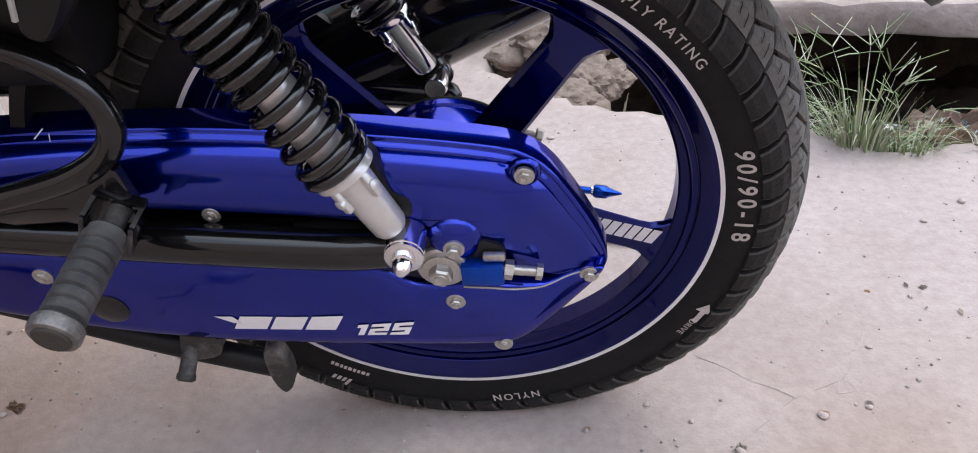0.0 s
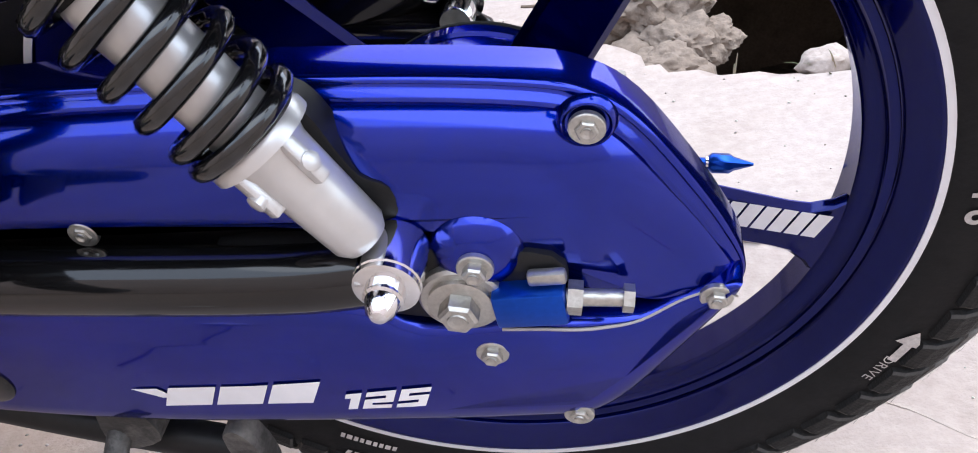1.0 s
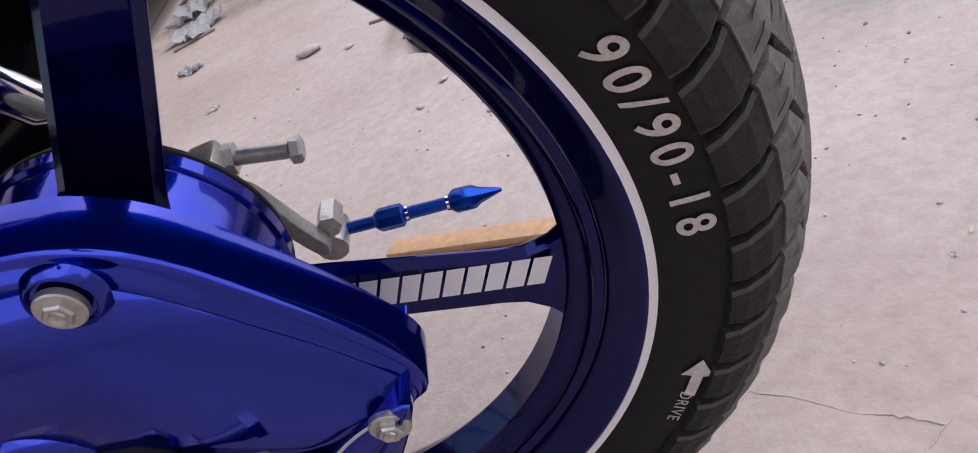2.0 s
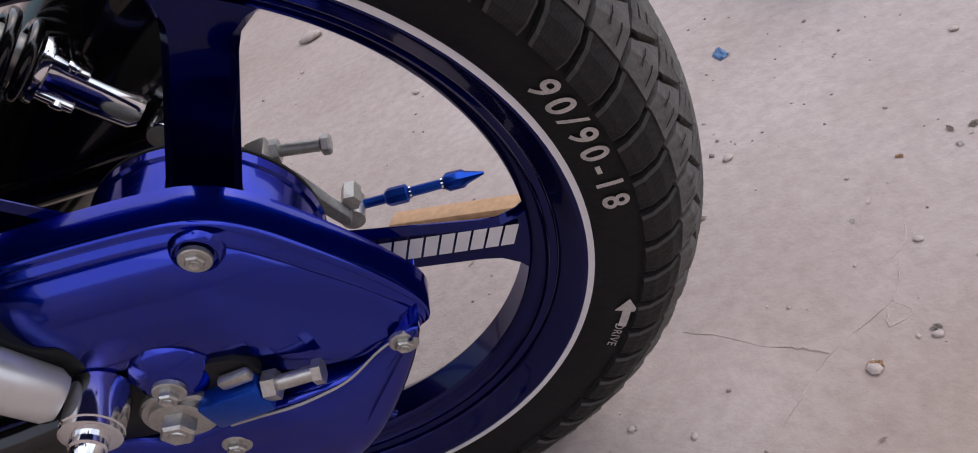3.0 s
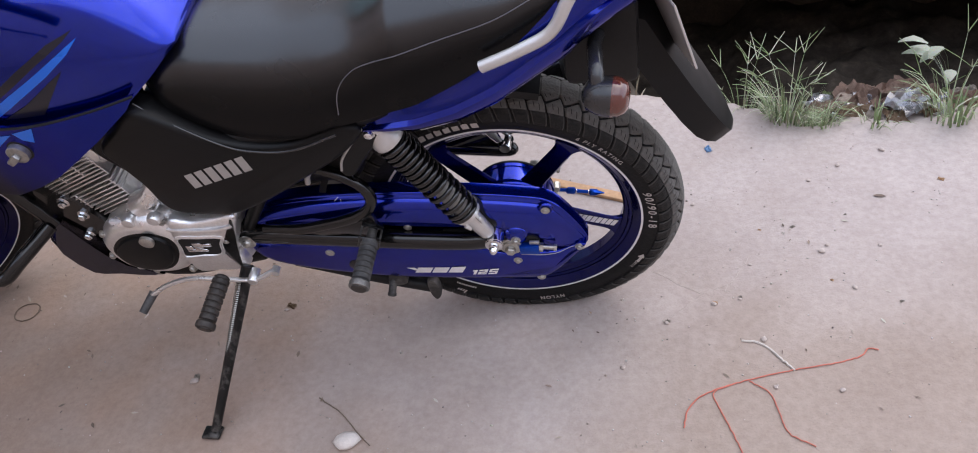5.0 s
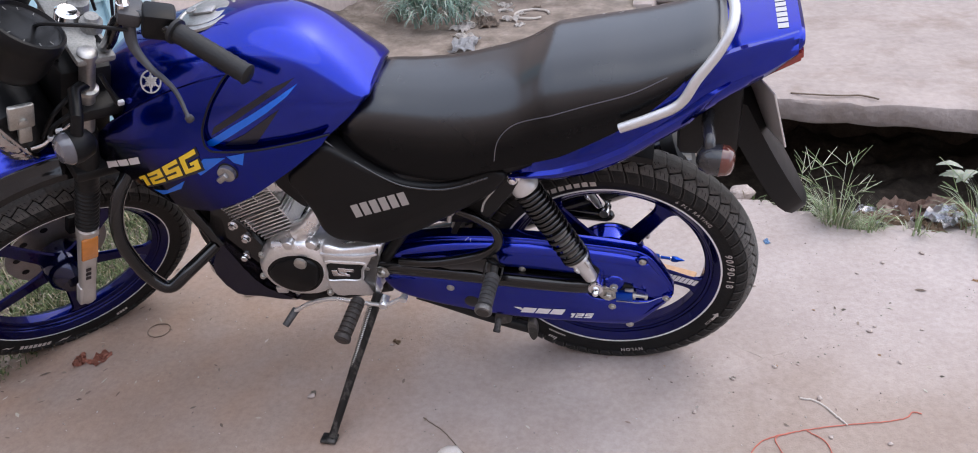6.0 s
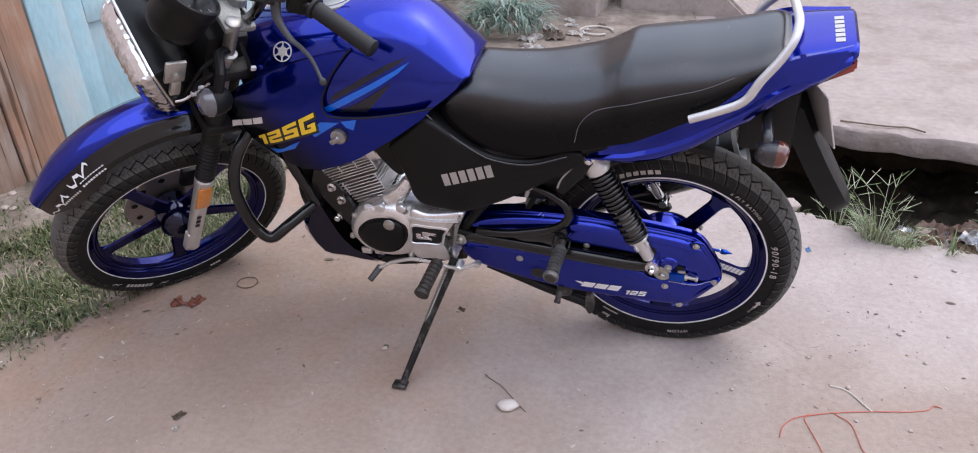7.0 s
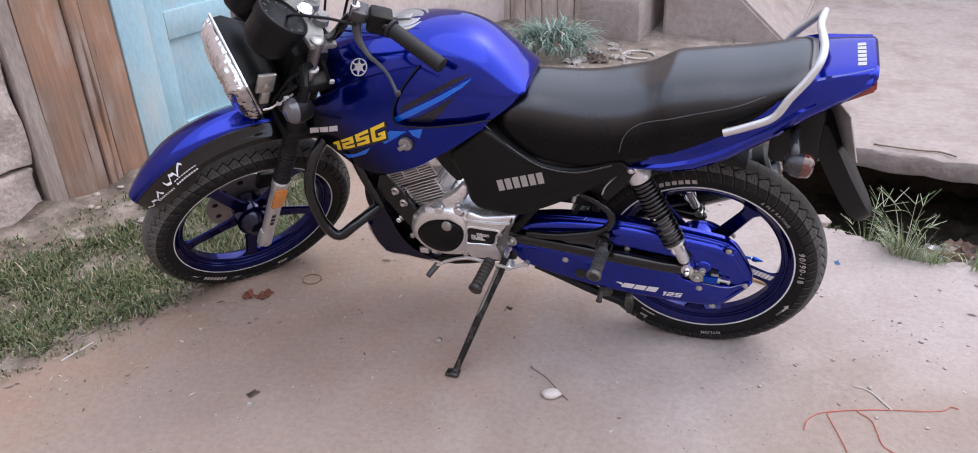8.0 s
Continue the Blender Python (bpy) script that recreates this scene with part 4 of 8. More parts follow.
plate(bm, ring2([(-0.058, 0.432), (-0.044, 0.431), (-0.036, 0.421), (-0.031, 0.404), (-0.025, 0.389), (-0.014, 0.381), (-0.015, 0.364), (-0.042, 0.366), (-0.054, 0.395)], 3), [(-0.080, 0), (-0.0962, 0), (-0.0970, 0.0012)])
part("shock_pocket", bm, FRAME, case_up, "thin black plate for the shade beside the shock")
bm = bmesh.new()
turned(bm, (0.016, -0.090, 0.340), (0, -1, 0), [(0, 0.0235), (0.006, 0.0225), (0.0100, 0.0195), (0.0145, 0.0140), (0.0160, 0.0095)], 40)
part("axle_dome", bm, BLUE, case_up)
for nm, p, r, h in (("case_bolt", (0.073, -0.0885, 0.398), 0.0050, 0.005), ("case_bolt", (0.1215, -0.0850, 0.2890), 0.0052, 0.006), ("case_bolt", (0.0165, -0.106, 0.340), 0.0055, 0.008), ("case_bolt", (0.012, -0.104, 0.278), 0.0054, 0.007), ("case_bolt", (-0.172, -0.0945, 0.369), 0.0048, 0.004), ("case_bolt", (0.048, -0.103, 0.222), 0.0052, 0.005), ("case_bolt", (-0.332, -0.1055, 0.312), 0.0056, 0.005)):
    bolt(nm, p, (0, -1, 0), r, h, STEEL, case_up, r * 1.55)
bm = bmesh.new()
turned(bm, (0.073, -0.084, 0.398), (0, -1, 0), [(0, 0.0128), (0.0040, 0.0112), (0.0046, 0.0102), (0.003, 0.0090)], 32)
part("bolt_cup", bm, BLUE, case_up)
part("paint_chip", on_side(flat_poly([(-0.2843, 0.4444), (-0.2834, 0.4440), (-0.2750, 0.4512), (-0.2757, 0.4519)]), case_up, 0, 0, 0, 0.0005), WHITE, case_up, "pale scratch in the blue paint")
part("paint_chip", on_side(flat_poly([(-0.2724, 0.4476), (-0.2717, 0.4474), (-0.2722, 0.4416), (-0.2729, 0.4418)]), case_up, 0, 0, 0, 0.0005), WHITE, case_up, "pale scratch in the blue paint")
part("name_bar", on_side(bars([0.029, 0.028, 0.027], 0.0165, 0.003, 0.55), case_low, -0.141, 0.2440, -1), WHITE, case_low, "white slanted name bars")
part("name_bar", on_side(flat_poly([(-0.012, 0.0085), (0.004, 0.0085), (0.012, 0.0), (0.004, 0.0)]), case_low, -0.188, 0.2525, -1), WHITE, case_low)
part("number_lettering", on_side(block_words("125", 0.056, 0.0130, 0.5), case_low, -0.061, 0.2365, 1), WHITE, case_low)
bm = bmesh.new()
turned(bm, (-0.290, -0.1045, 0.2705), (0, -1, 0), [(0, 0.0170), (0.003, 0.0168), (0.0042, 0.0150), (0.0046, 0.004)], 32)
part("case_plug", bm, BLACK, case_low, "round black rubber plug in the case")
# the highlight on the case joint, modelled as a thin pale tube
bm = bmesh.new()
tube(bm, smooth_line([(0.020, -0.1050, 0.2945), (0.046, -0.1058, 0.2935), (0.066, -0.1050, 0.2875), (0.086, -0.1048, 0.2835), (0.108, -0.1035, 0.2900), (0.128, -0.1000, 0.2945)], 5), 0.0009, 6)
part("case_lip", settle(bm), GREYDECAL, case_low, "pale strip standing for the highlight along the case joint")

bm = bmesh.new()
arm = smooth_line([(-0.50, -0.095, 0.362), (-0.36, -0.104, 0.362), (-0.20, -0.107, 0.350), (-0.08, -0.105, 0.339), (-0.03, -0.098, 0.334)], 5)
tube(bm, arm, 0.0175, 12)
swing = part("swingarm", bm, BLACK, bike, "gloss black tubular swingarm")
bm = bmesh.new()
plate(bm, ring2([(-0.11, 0.353), (-0.04, 0.350), (0.01, 0.343), (0.05, 0.336), (0.05, 0.312), (0.0, 0.298), (-0.05, 0.308), (-0.11, 0.322)], 3), [(-0.088, 0), (-0.099, 0), (-0.1005, 0.002)])
part("axle_plate", bm, FRAME, swing)
bm = bmesh.new()
tube(bm, [(-0.50, 0.12, 0.362), (-0.2, 0.12, 0.35), (-0.03, 0.118, 0.332), (-0.012, 0.117, 0.330), (-0.002, 0.116, 0.329), (0.003, 0.116, 0.3285)], [0.0175, 0.0175, 0.0170, 0.0150, 0.0105, 0.003], 14)
part("swingarm_right", bm, BLACK, swing)
bolt("axle_nut", (0.0045, -0.106, 0.3165), (0, -1, 0), 0.0096, 0.012, STEEL, bike, 0.0155)
bm = bmesh.new()
turned(bm, (0.0045, -0.0965, 0.3165), (0, -1, 0), [(0, 0.0205), (0.008, 0.0205), (0.0095, 0.0190)], 32)
part("axle_washer", bm, STEEL, bike)
bm = bmesh.new()
block(bm, (0.020, -0.112, 0.3025), (0.054, -0.099, 0.3235), 0.002)
part("chain_adjuster", bm, BLUEANO, bike, "bright blue anodised chain adjuster")
bm = bmesh.new()
rod(bm, (0.053, -0.1035, 0.3135), (0.083, -0.1005, 0.307), 0.0042)
turned(bm, (0.054, -0.1035, 0.3135), (0.99, 0, -0.2), [(0, 0.0082), (0.007, 0.0082)], 6)
turned(bm, (0.079, -0.101, 0.308), (0.99, 0, -0.2), [(0, 0.0068), (0.005, 0.0068)], 6)
block(bm, (0.038, -0.108, 0.3255), (0.056, -0.102, 0.333), 0.002)
part("adjuster_bolt", bm, STEEL, bike)


def build_shock(name, y, label, lower):
    top, bot = Vector((-0.161, y * 0.93, 0.637)), Vector((-0.019, y, 0.349))
    d = (bot - top).normalized()
    ln = (bot - top).length
    body = bmesh.new()
    turned(body, top, d, [(0.02, 0.012), (0.03, 0.017), (ln * 0.45, 0.017), (ln * 0.46, 0.0145), (ln * 0.75, 0.0145)], 24)
    sh = part(name, body, FRAME, bike, label)
    bm = bmesh.new()
    turned(bm, top, d, [(0.0, 0.012), (0.012, 0.02), (0.03, 0.0265), (0.036, 0.0275), (0.042, 0.0265), (0.044, 0.02)], 28)
    turned(bm, top - Vector((0, 0.016, 0)), (0, 1, 0), [(0, 0.017), (0.002, 0.019), (0.030, 0.019), (0.032, 0.017)], 28)
    part("top_mount", bm, SILVER, sh)
    bm = bmesh.new()
    turned(bm, top, d, [(ln * 0.50, 0.0150), (ln * 0.50 + 0.004, 0.0156), (ln * 0.73, 0.0156)], 24)
    part("damper_tube", bm, SILVER, sh, "silver damper tube inside the spring")
    bm = bmesh.new()
    u = d.orthogonal().normalized()
    v = d.cross(u)
    pts, at, turn = [], 0.0, 0.0
    plan = [(1.2, 0.0088), (8.0, 0.0118), (5.0, 0.0175), (1.2, 0.0088)]
    scale = (ln * 0.735 - 0.045) / sum(a * b for a, b in plan)
    for count, pitch in plan:
        n = round(count * 20)
        for k in range(n):
            ang = 2 * math.pi * turn
            pts.append(top + d * (0.045 + at * scale) + (u * math.cos(ang) + v * math.sin(ang)) * 0.0245)
            turn += count / n
            at += pitch * count / n
    tube(bm, pts, 0.0044, 10)
    part("spring", bm, SPRINGBLACK, sh, "gloss black coil spring", 70)
    bm = bmesh.new()
    turned(bm, top, d, [(ln * 0.735, 0.0225), (ln * 0.735 + 0.003, 0.0242), (ln * 0.735 + 0.0065, 0.0242), (ln * 0.735 + 0.008, 0.0178), (ln * 0.735 + 0.014, 0.0158), (ln * 0.86, 0.0147), (ln * 0.93, 0.0138), (ln * 0.945, 0.011)], 32)
    eye = 0.0155 if y < 0 else 0.0115
    tilt = d.to_track_quat("Z", "Y").to_matrix().to_4x4()
    shell = part("lower_body", bm, lower, sh, "satin silver lower shock body")
    for ang in (0.3, 2.0, 3.6, 5.2):
        lug = Matrix.Translation(top + d * (ln * 0.735 + 0.004)) @ tilt @ Matrix.Rotation(ang, 4, "Z")
        bm = bmesh.new()
        block(bm, (0.0138, -0.0035, 0), (0.0202, 0.0035, 0.026), 0.0014, lug)
        turned(bm, lug @ Vector((0.0175, 0, 0.016)), lug.to_3x3() @ Vector((1, 0, 0)), [(0, 0.0042), (0.0038, 0.0042), (0.0044, 0.003)], 12)
        part("lug", bm, lower, shell)
    bm = bmesh.new()
    turned(bm, bot - Vector((0, 0.014, 0)), (0, 1, 0), [(0, eye * 0.87), (0.002, eye), (0.026, eye), (0.028, eye * 0.87)], 24)
    part("lower_eye", bm, CHROME, sh)
    sgn = -1 if y < 0 else 1
    bolt("dome_nut", bot + Vector((0, sgn * 0.013, 0)), (0, sgn, 0), 0.0092, 0.020, CHROME, sh, 0.0150, True)
    bolt("dome_nut", top + Vector((0, sgn * 0.017, 0)), (0, sgn, 0), 0.0095, 0.016, CHROME, sh, 0.013, True)
    return sh


build_shock("rear_shock", -0.110, "rear shock with black spring and silver body", SILVER)
build_shock("rear_shock", 0.112, "rear shock with black spring and chrome body", CHROME)

# -- brake rod, muffler --
bm = bmesh.new()
plate(bm, ring2([(0.040, 0.302), (0.050, 0.304), (0.056, 0.290), (0.062, 0.266), (0.067, 0.250), (0.063, 0.243), (0.057, 0.248), (0.050, 0.268), (0.043, 0.290)], 3), [(0.066, 0.001), (0.0675, 0), (0.074, 0), (0.0755, 0.001)])
arm2 = part("brake_arm", bm, SCUFF, bike, "dull steel rear brake arm")
bm = bmesh.new()
turned(bm, (0.062, 0.076, 0.238), (0, 1, 0), [(0, 0.0092), (0.022, 0.0092), (0.025, 0.007)], 16)
turned(bm, (0.070, 0.074, 0.255), (0, 1, 0), [(0, 0.0072), (0.016, 0.0072)], 6)
part("arm_pin", bm, STEEL, arm2)
bm = bmesh.new()
rod(bm, (0.028, 0.088, 0.316), (0.074, 0.086, 0.3025), 0.0044)
turned(bm, (0.074, 0.086, 0.3025), (0.95, 0, -0.30), [(0, 0.0050), (0.0015, 0.0074), (0.006, 0.0074), (0.0075, 0.006)], 6)
for q in (0.030, 0.041):
    turned(bm, (q, 0.0875, 0.3155 - 0.29 * (q - 0.028)), (0.95, 0, -0.28), [(0, 0.0082), (0.0065, 0.0082)], 6)
block(bm, (0.026, 0.066, 0.300), (0.044, 0.092, 0.324), 0.003)
part("arm_bolt", bm, STEEL, arm2)
bm = bmesh.new()
turned(bm, (0.068, 0.090, 0.2365), (0.985, 0.0, -0.16), [(0, 0.0036), (0.018, 0.0036), (0.019, 0.0050), (0.022, 0.0068), (0.035, 0.0068), (0.037, 0.0038), (0.062, 0.0036), (0.0635, 0.0052), (0.066, 0.0070), (0.077, 0.0068), (0.080, 0.0048), (0.093, 0.001)], 8)
part("brake_rod_nut", bm, BLUEANO, arm2, "blue anodised brake rod adjuster")
bm = bmesh.new()
for q in (0.0372, 0.0612):
    turned(bm, Vector((0.068, 0.090, 0.2365)) + Vector((0.985, 0.0, -0.16)).normalized() * q, (0.985, 0.0, -0.16), [(0, 0.0048), (0.0016, 0.0048)], 14)
part("nut_ring", bm, CHROME, arm2)
MUF, MUD = Vector((-0.36, 0.165, 0.235)), Vector((0.90, 0.0, 0.44)).normalized()
bm = bmesh.new()
tube(bm, smooth_line([(-0.75, 0.10, 0.30), (-0.62, 0.14, 0.22), (-0.48, 0.16, 0.205), (-0.34, 0.165, 0.245)], 5), 0.021, 14)
turned(bm, MUF, MUD, [(0, 0.024), (0.05, 0.046), (0.10, 0.056), (0.52, 0.060), (0.56, 0.054), (0.57, 0.030), (0.555, 0.02)], 32)
muffler = part("muffler", bm, BLACK, bike, "black upswept exhaust muffler")
bm = bmesh.new()
plate(bm, ring2([(-0.36, 0.47), (-0.26, 0.468), (-0.17, 0.445), (-0.115, 0.405), (-0.075, 0.352), (-0.085, 0.335), (-0.16, 0.338), (-0.26, 0.325), (-0.36, 0.315)], 3), [(0.128, 0), (0.136, 0), (0.138, 0.002)])
part("exhaust_bracket", bm, FRAME, muffler, "black exhaust bracket plate")
bm = bmesh.new()
turned(bm, MUF + MUD * 0.535, MUD, [(0, 0.0585), (0.008, 0.061), (0.03, 0.060), (0.038, 0.050), (0.02, 0.03)], 32)
part("muffler_ring", bm, FRAME, muffler)


# -- bodywork --
def arch_ring(x, w, zb, zt, p=3.0, q=2.4, n=20, tuck=0.9):
    """A cross-section: flat below, rounded above."""
    out = []
    for k in range(n + 1):
        a = math.pi * (1 - k / n)
        c, s = math.cos(a), math.sin(a)
        y = w * math.copysign(abs(c) ** (2 / p), c)
        h = abs(s) ** (2 / q)
        out.append(Vector((x, y * (tuck + (1 - tuck) * min(1, h * 3)), zb + (zt - zb) * h)))
    return out


def loft(rows, n=4, **kw):
    """rows: x, half width, z below, z above; smoothed between."""
    a = smooth_line([(r[0], r[1], r[2]) for r in rows], n)
    b = smooth_line([(r[3], 0, 0) for r in rows], n)
    bm = bmesh.new()
    skin(bm, [arch_ring(p.x, max(p.y, 0.004), p.z, q.x, **kw) for p, q in zip(a, b)])
    return bm


TANK = [(-0.975, 0.07, 0.74, 0.825), (-0.93, 0.115, 0.71, 0.862), (-0.86, 0.148, 0.69, 0.890), (-0.76, 0.163, 0.682, 0.914), (-0.66, 0.163, 0.680, 0.929), (-0.58, 0.150, 0.690, 0.924), (-0.52, 0.134, 0.715, 0.899), (-0.47, 0.115, 0.748, 0.856), (-0.435, 0.096, 0.775, 0.818), (-0.418, 0.075, 0.785, 0.797)]
tank = part("fuel_tank", loft(TANK, 5, p=2.7, q=2.0, tuck=0.93), BLUE, bike, "glossy blue fuel tank with striped decals", 50)
bm = bmesh.new()
turned(bm, (-0.725, 0, 0.914), (-0.12, 0, 1), [(0, 0.062), (0.004, 0.061), (0.006, 0.057), (0.0062, 0.052), (0.003, 0.050)], 40)
turned(bm, (-0.725, 0, 0.917), (-0.12, 0, 1), [(0, 0.047), (0.003, 0.046), (0.0045, 0.043), (0.0042, 0.030), (0.0045, 0.004)], 36)
cap = part("filler_cap", bm, CAPMETAL, tank, "dull silver flush filler cap")
bm = bmesh.new()
block(bm, (-0.022, -0.012, 0.0), (0.020, 0.012, 0.006), 0.004, Matrix.Translation((-0.726, 0, 0.921)) @ Matrix.Rotation(radians(-7), 4, "Y"))
turned(bm, (-0.753, 0, 0.9225), (-0.12, 0, 1), [(0, 0.010), (0.003, 0.010), (0.004, 0.008), (0.003, 0.003)], 20)
part("key_flap", bm, CAPMETAL, cap)
SHROUD = [(-0.970, 0.735), (-0.986, 0.700), (-0.978, 0.667), (-0.958, 0.642), (-0.935, 0.625), (-0.905, 0.606), (-0.873, 0.590), (-0.840, 0.578), (-0.806, 0.573), (-0.765, 0.578), (-0.716, 0.595), (-0.670, 0.617), (-0.626, 0.644), (-0.565, 0.682), (-0.506, 0.722), (-0.488, 0.742), (-0.550, 0.736), (-0.632, 0.731), (-0.700, 0.730), (-0.716, 0.738), (-0.719, 0.752), (-0.716, 0.772), (-0.704, 0.797), (-0.688, 0.823), (-0.662, 0.855), (-0.648, 0.868), (-0.700, 0.858), (-0.782, 0.834), (-0.860, 0.801), (-0.932, 0.763)]


def tank_side(x, z):
    """Half width of the tank at a place on its flank."""
    rows = TANK[::-1] if TANK[0][0] > TANK[-1][0] else TANK
    w = lerp_line(x, [(r[0], r[1]) for r in rows])
    zb = lerp_line(x, [(r[0], r[2]) for r in rows])
    zt = lerp_line(x, [(r[0], r[3]) for r in rows])
    h = min(0.98, max(0.0, (z - zb) / (zt - zb)))
    return w * (1 - h * h) ** (1 / 2.7)


def shroud_y(x, z):
    a = tank_side(x, z) + 0.008
    b = 0.160 - 0.35 * max(0, 0.70 - z) ** 1.3 - 0.5 * max(0, -0.86 - x) ** 1.5 - 0.9 * max(0, z - 0.735) ** 1.15 - 0.35 * max(0, x + 0.62)
    return -(max(a, b) + 0.008 * math.exp(-abs(a - b) / 0.012))


def build_shroud():
    """A thin panel that hugs the tank and hangs below it."""
    flat = grid_cut(flat_poly(SHROUD), 0.015)
    bmesh.ops.remove_doubles(flat, verts=flat.verts[:], dist=0.0008)
    flat.verts.index_update()
    pts = [(v.co.x, v.co.y) for v in flat.verts]
    tris = [[v.index for v in f.verts] for f in flat.faces]
    rim = [[v.index for v in e.verts] for e in flat.edges if len(e.link_faces) == 1]
    flat.free()
    bm = bmesh.new()
    out = [bm.verts.new((x, shroud_y(x, z), z)) for x, z in pts]
    back = [bm.verts.new((x, shroud_y(x, z) + 0.007, z)) for x, z in pts]
    for t in tris:
        bm.faces.new([out[k] for k in t])
        bm.faces.new([back[k] for k in t[::-1]])
    for p, q in rim:
        bm.faces.new((out[p], out[q], back[q], back[p]))
    return bm


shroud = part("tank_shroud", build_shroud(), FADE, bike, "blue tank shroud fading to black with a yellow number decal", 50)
edge = [(x, shroud_y(x, z) - 0.0005, z) for x, z in SHROUD[15:26]]
bm = bmesh.new()
tube(bm, smooth_line(edge, 4), 0.0021, 6)
part("shroud_edge", bm, FRAME, shroud)
edge = [(x, shroud_y(x, z) - 0.0005, z) for x, z in SHROUD[25:]]
bm = bmesh.new()
tube(bm, smooth_line(edge, 4), 0.0016, 6)
part("shroud_edge", bm, BLUE_DARK, shroud)
def rising(bm, width, lo, hi):
    """Lettering that grows taller along its line."""
    for v in bm.verts:
        k = lo + (hi - lo) * (v.co.x / width + 0.5)
        v.co.x += v.co.y * 0.5 * (k - 1)
        v.co.y *= k
    return bm


part("number_shadow", on_side(rising(block_words("125G", 0.204, 0.034, 0.5, 0.16, 0.0032), 0.204, 0.62, 1.16), shroud, -0.835, 0.648, 24, 0.0010), SMOKE, shroud)
part("number_lettering", on_side(rising(block_words("125G", 0.204, 0.034, 0.5), 0.204, 0.62, 1.16), shroud, -0.837, 0.650, 24, 0.0018), YELLOW, shroud, "yellow number decal")
part("name_bar", on_side(bars([0.034, 0.032, 0.031], 0.0155, 0.0035, 0.6), shroud, -0.930, 0.672, 19, 0.0016), WHITE, shroud)
part("stripe_decal", on_side(flat_poly([(-0.890, 0.612), (-0.850, 0.622), (-0.796, 0.654), (-0.815, 0.630), (-0.872, 0.604)]), shroud, 0, 0, 0, 0.0008), SKYBLUE, shroud)
part("stripe_decal", on_side(flat_poly([(-0.731, 0.714), (-0.686, 0.717), (-0.752, 0.673), (-0.763, 0.684)]), shroud, 0, 0, 0, 0.0008), SKYBLUE, shroud)
part("stripe_decal", on_side(flat_poly([(-0.682, 0.720), (-0.645, 0.727), (-0.656, 0.700), (-0.672, 0.706)]), shroud, 0, 0, 0, 0.0008), SKYBLUE, shroud)
part("stripe_decal", on_side(flat_poly([(-0.734, 0.732), (-0.720, 0.743), (-0.658, 0.776), (-0.602, 0.803), (-0.550, 0.829), (-0.529, 0.838), (-0.550, 0.820), (-0.590, 0.796), (-0.646, 0.767), (-0.710, 0.732)]), tank, 0, 0, 0, 0.0014), SKYBLUE, tank, "light blue slash decal")
part("stripe_decal", on_side(flat_poly([(-0.690, 0.735), (-0.640, 0.758), (-0.590, 0.787), (-0.566, 0.800), (-0.592, 0.771), (-0.616, 0.745), (-0.626, 0.735)]), tank, 0, 0, 0, 0.0014), SMOKE, tank, "smoky grey slash decal")
part("stripe_decal", on_side(flat_poly([(-0.696, 0.773), (-0.635, 0.807), (-0.574, 0.837), (-0.532, 0.849), (-0.550, 0.837), (-0.601, 0.812), (-0.657, 0.782), (-0.706, 0.756)]), tank, 0, 0, 0, 0.0014), SMOKE, tank, "smoky grey slash decal")
bm = bmesh.new()
ring_lathe(bm, [(0.0215, 0), (0.0215, 0.002), (0.0190, 0.002), (0.0190, 0)], 36)
for k in range(3):
    sp = Matrix.Rotation(radians(60 * k + 90), 4, "Y")
    block(bm, (-0.0192, 0, -0.0015), (0.0192, 0.002, 0.0015), 0, sp)
    block(bm, (0.004, 0, -0.0042), (0.011, 0.002, 0.0042), 0.001, sp)
    block(bm, (-0.011, 0, -0.0042), (-0.004, 0.002, 0.0042), 0.001, sp)
part("round_emblem", bm, SILVER, tank, "round silver emblem", 38, Matrix.Translation((-0.808, -tank_side(-0.808, 0.850) - 0.008, 0.850)) @ Matrix.Rotation(radians(-38), 4, "X"))
bm = bmesh.new()
turned(bm, (-0.692, -0.163, 0.684), (0, -1, 0), [(0, 0.021), (0.01, 0.021), (0.012, 0.018)], 28)
part("petcock_plate", bm, FRAME, shroud)
bm = bmesh.new()
turned(bm, (-0.692, -0.172, 0.684), (0, -1, 0), [(0, 0.017), (0.012, 0.017), (0.014, 0.014)], 24)
block(bm, (-0.02, -0.194, -0.006), (0.006, -0.184, 0.006), 0.003, Matrix.Translation((-0.692, 0, 0.684)) @ Matrix.Rotation(radians(-35), 4, "Y"))
part("fuel_tap", bm, CAPMETAL, shroud)

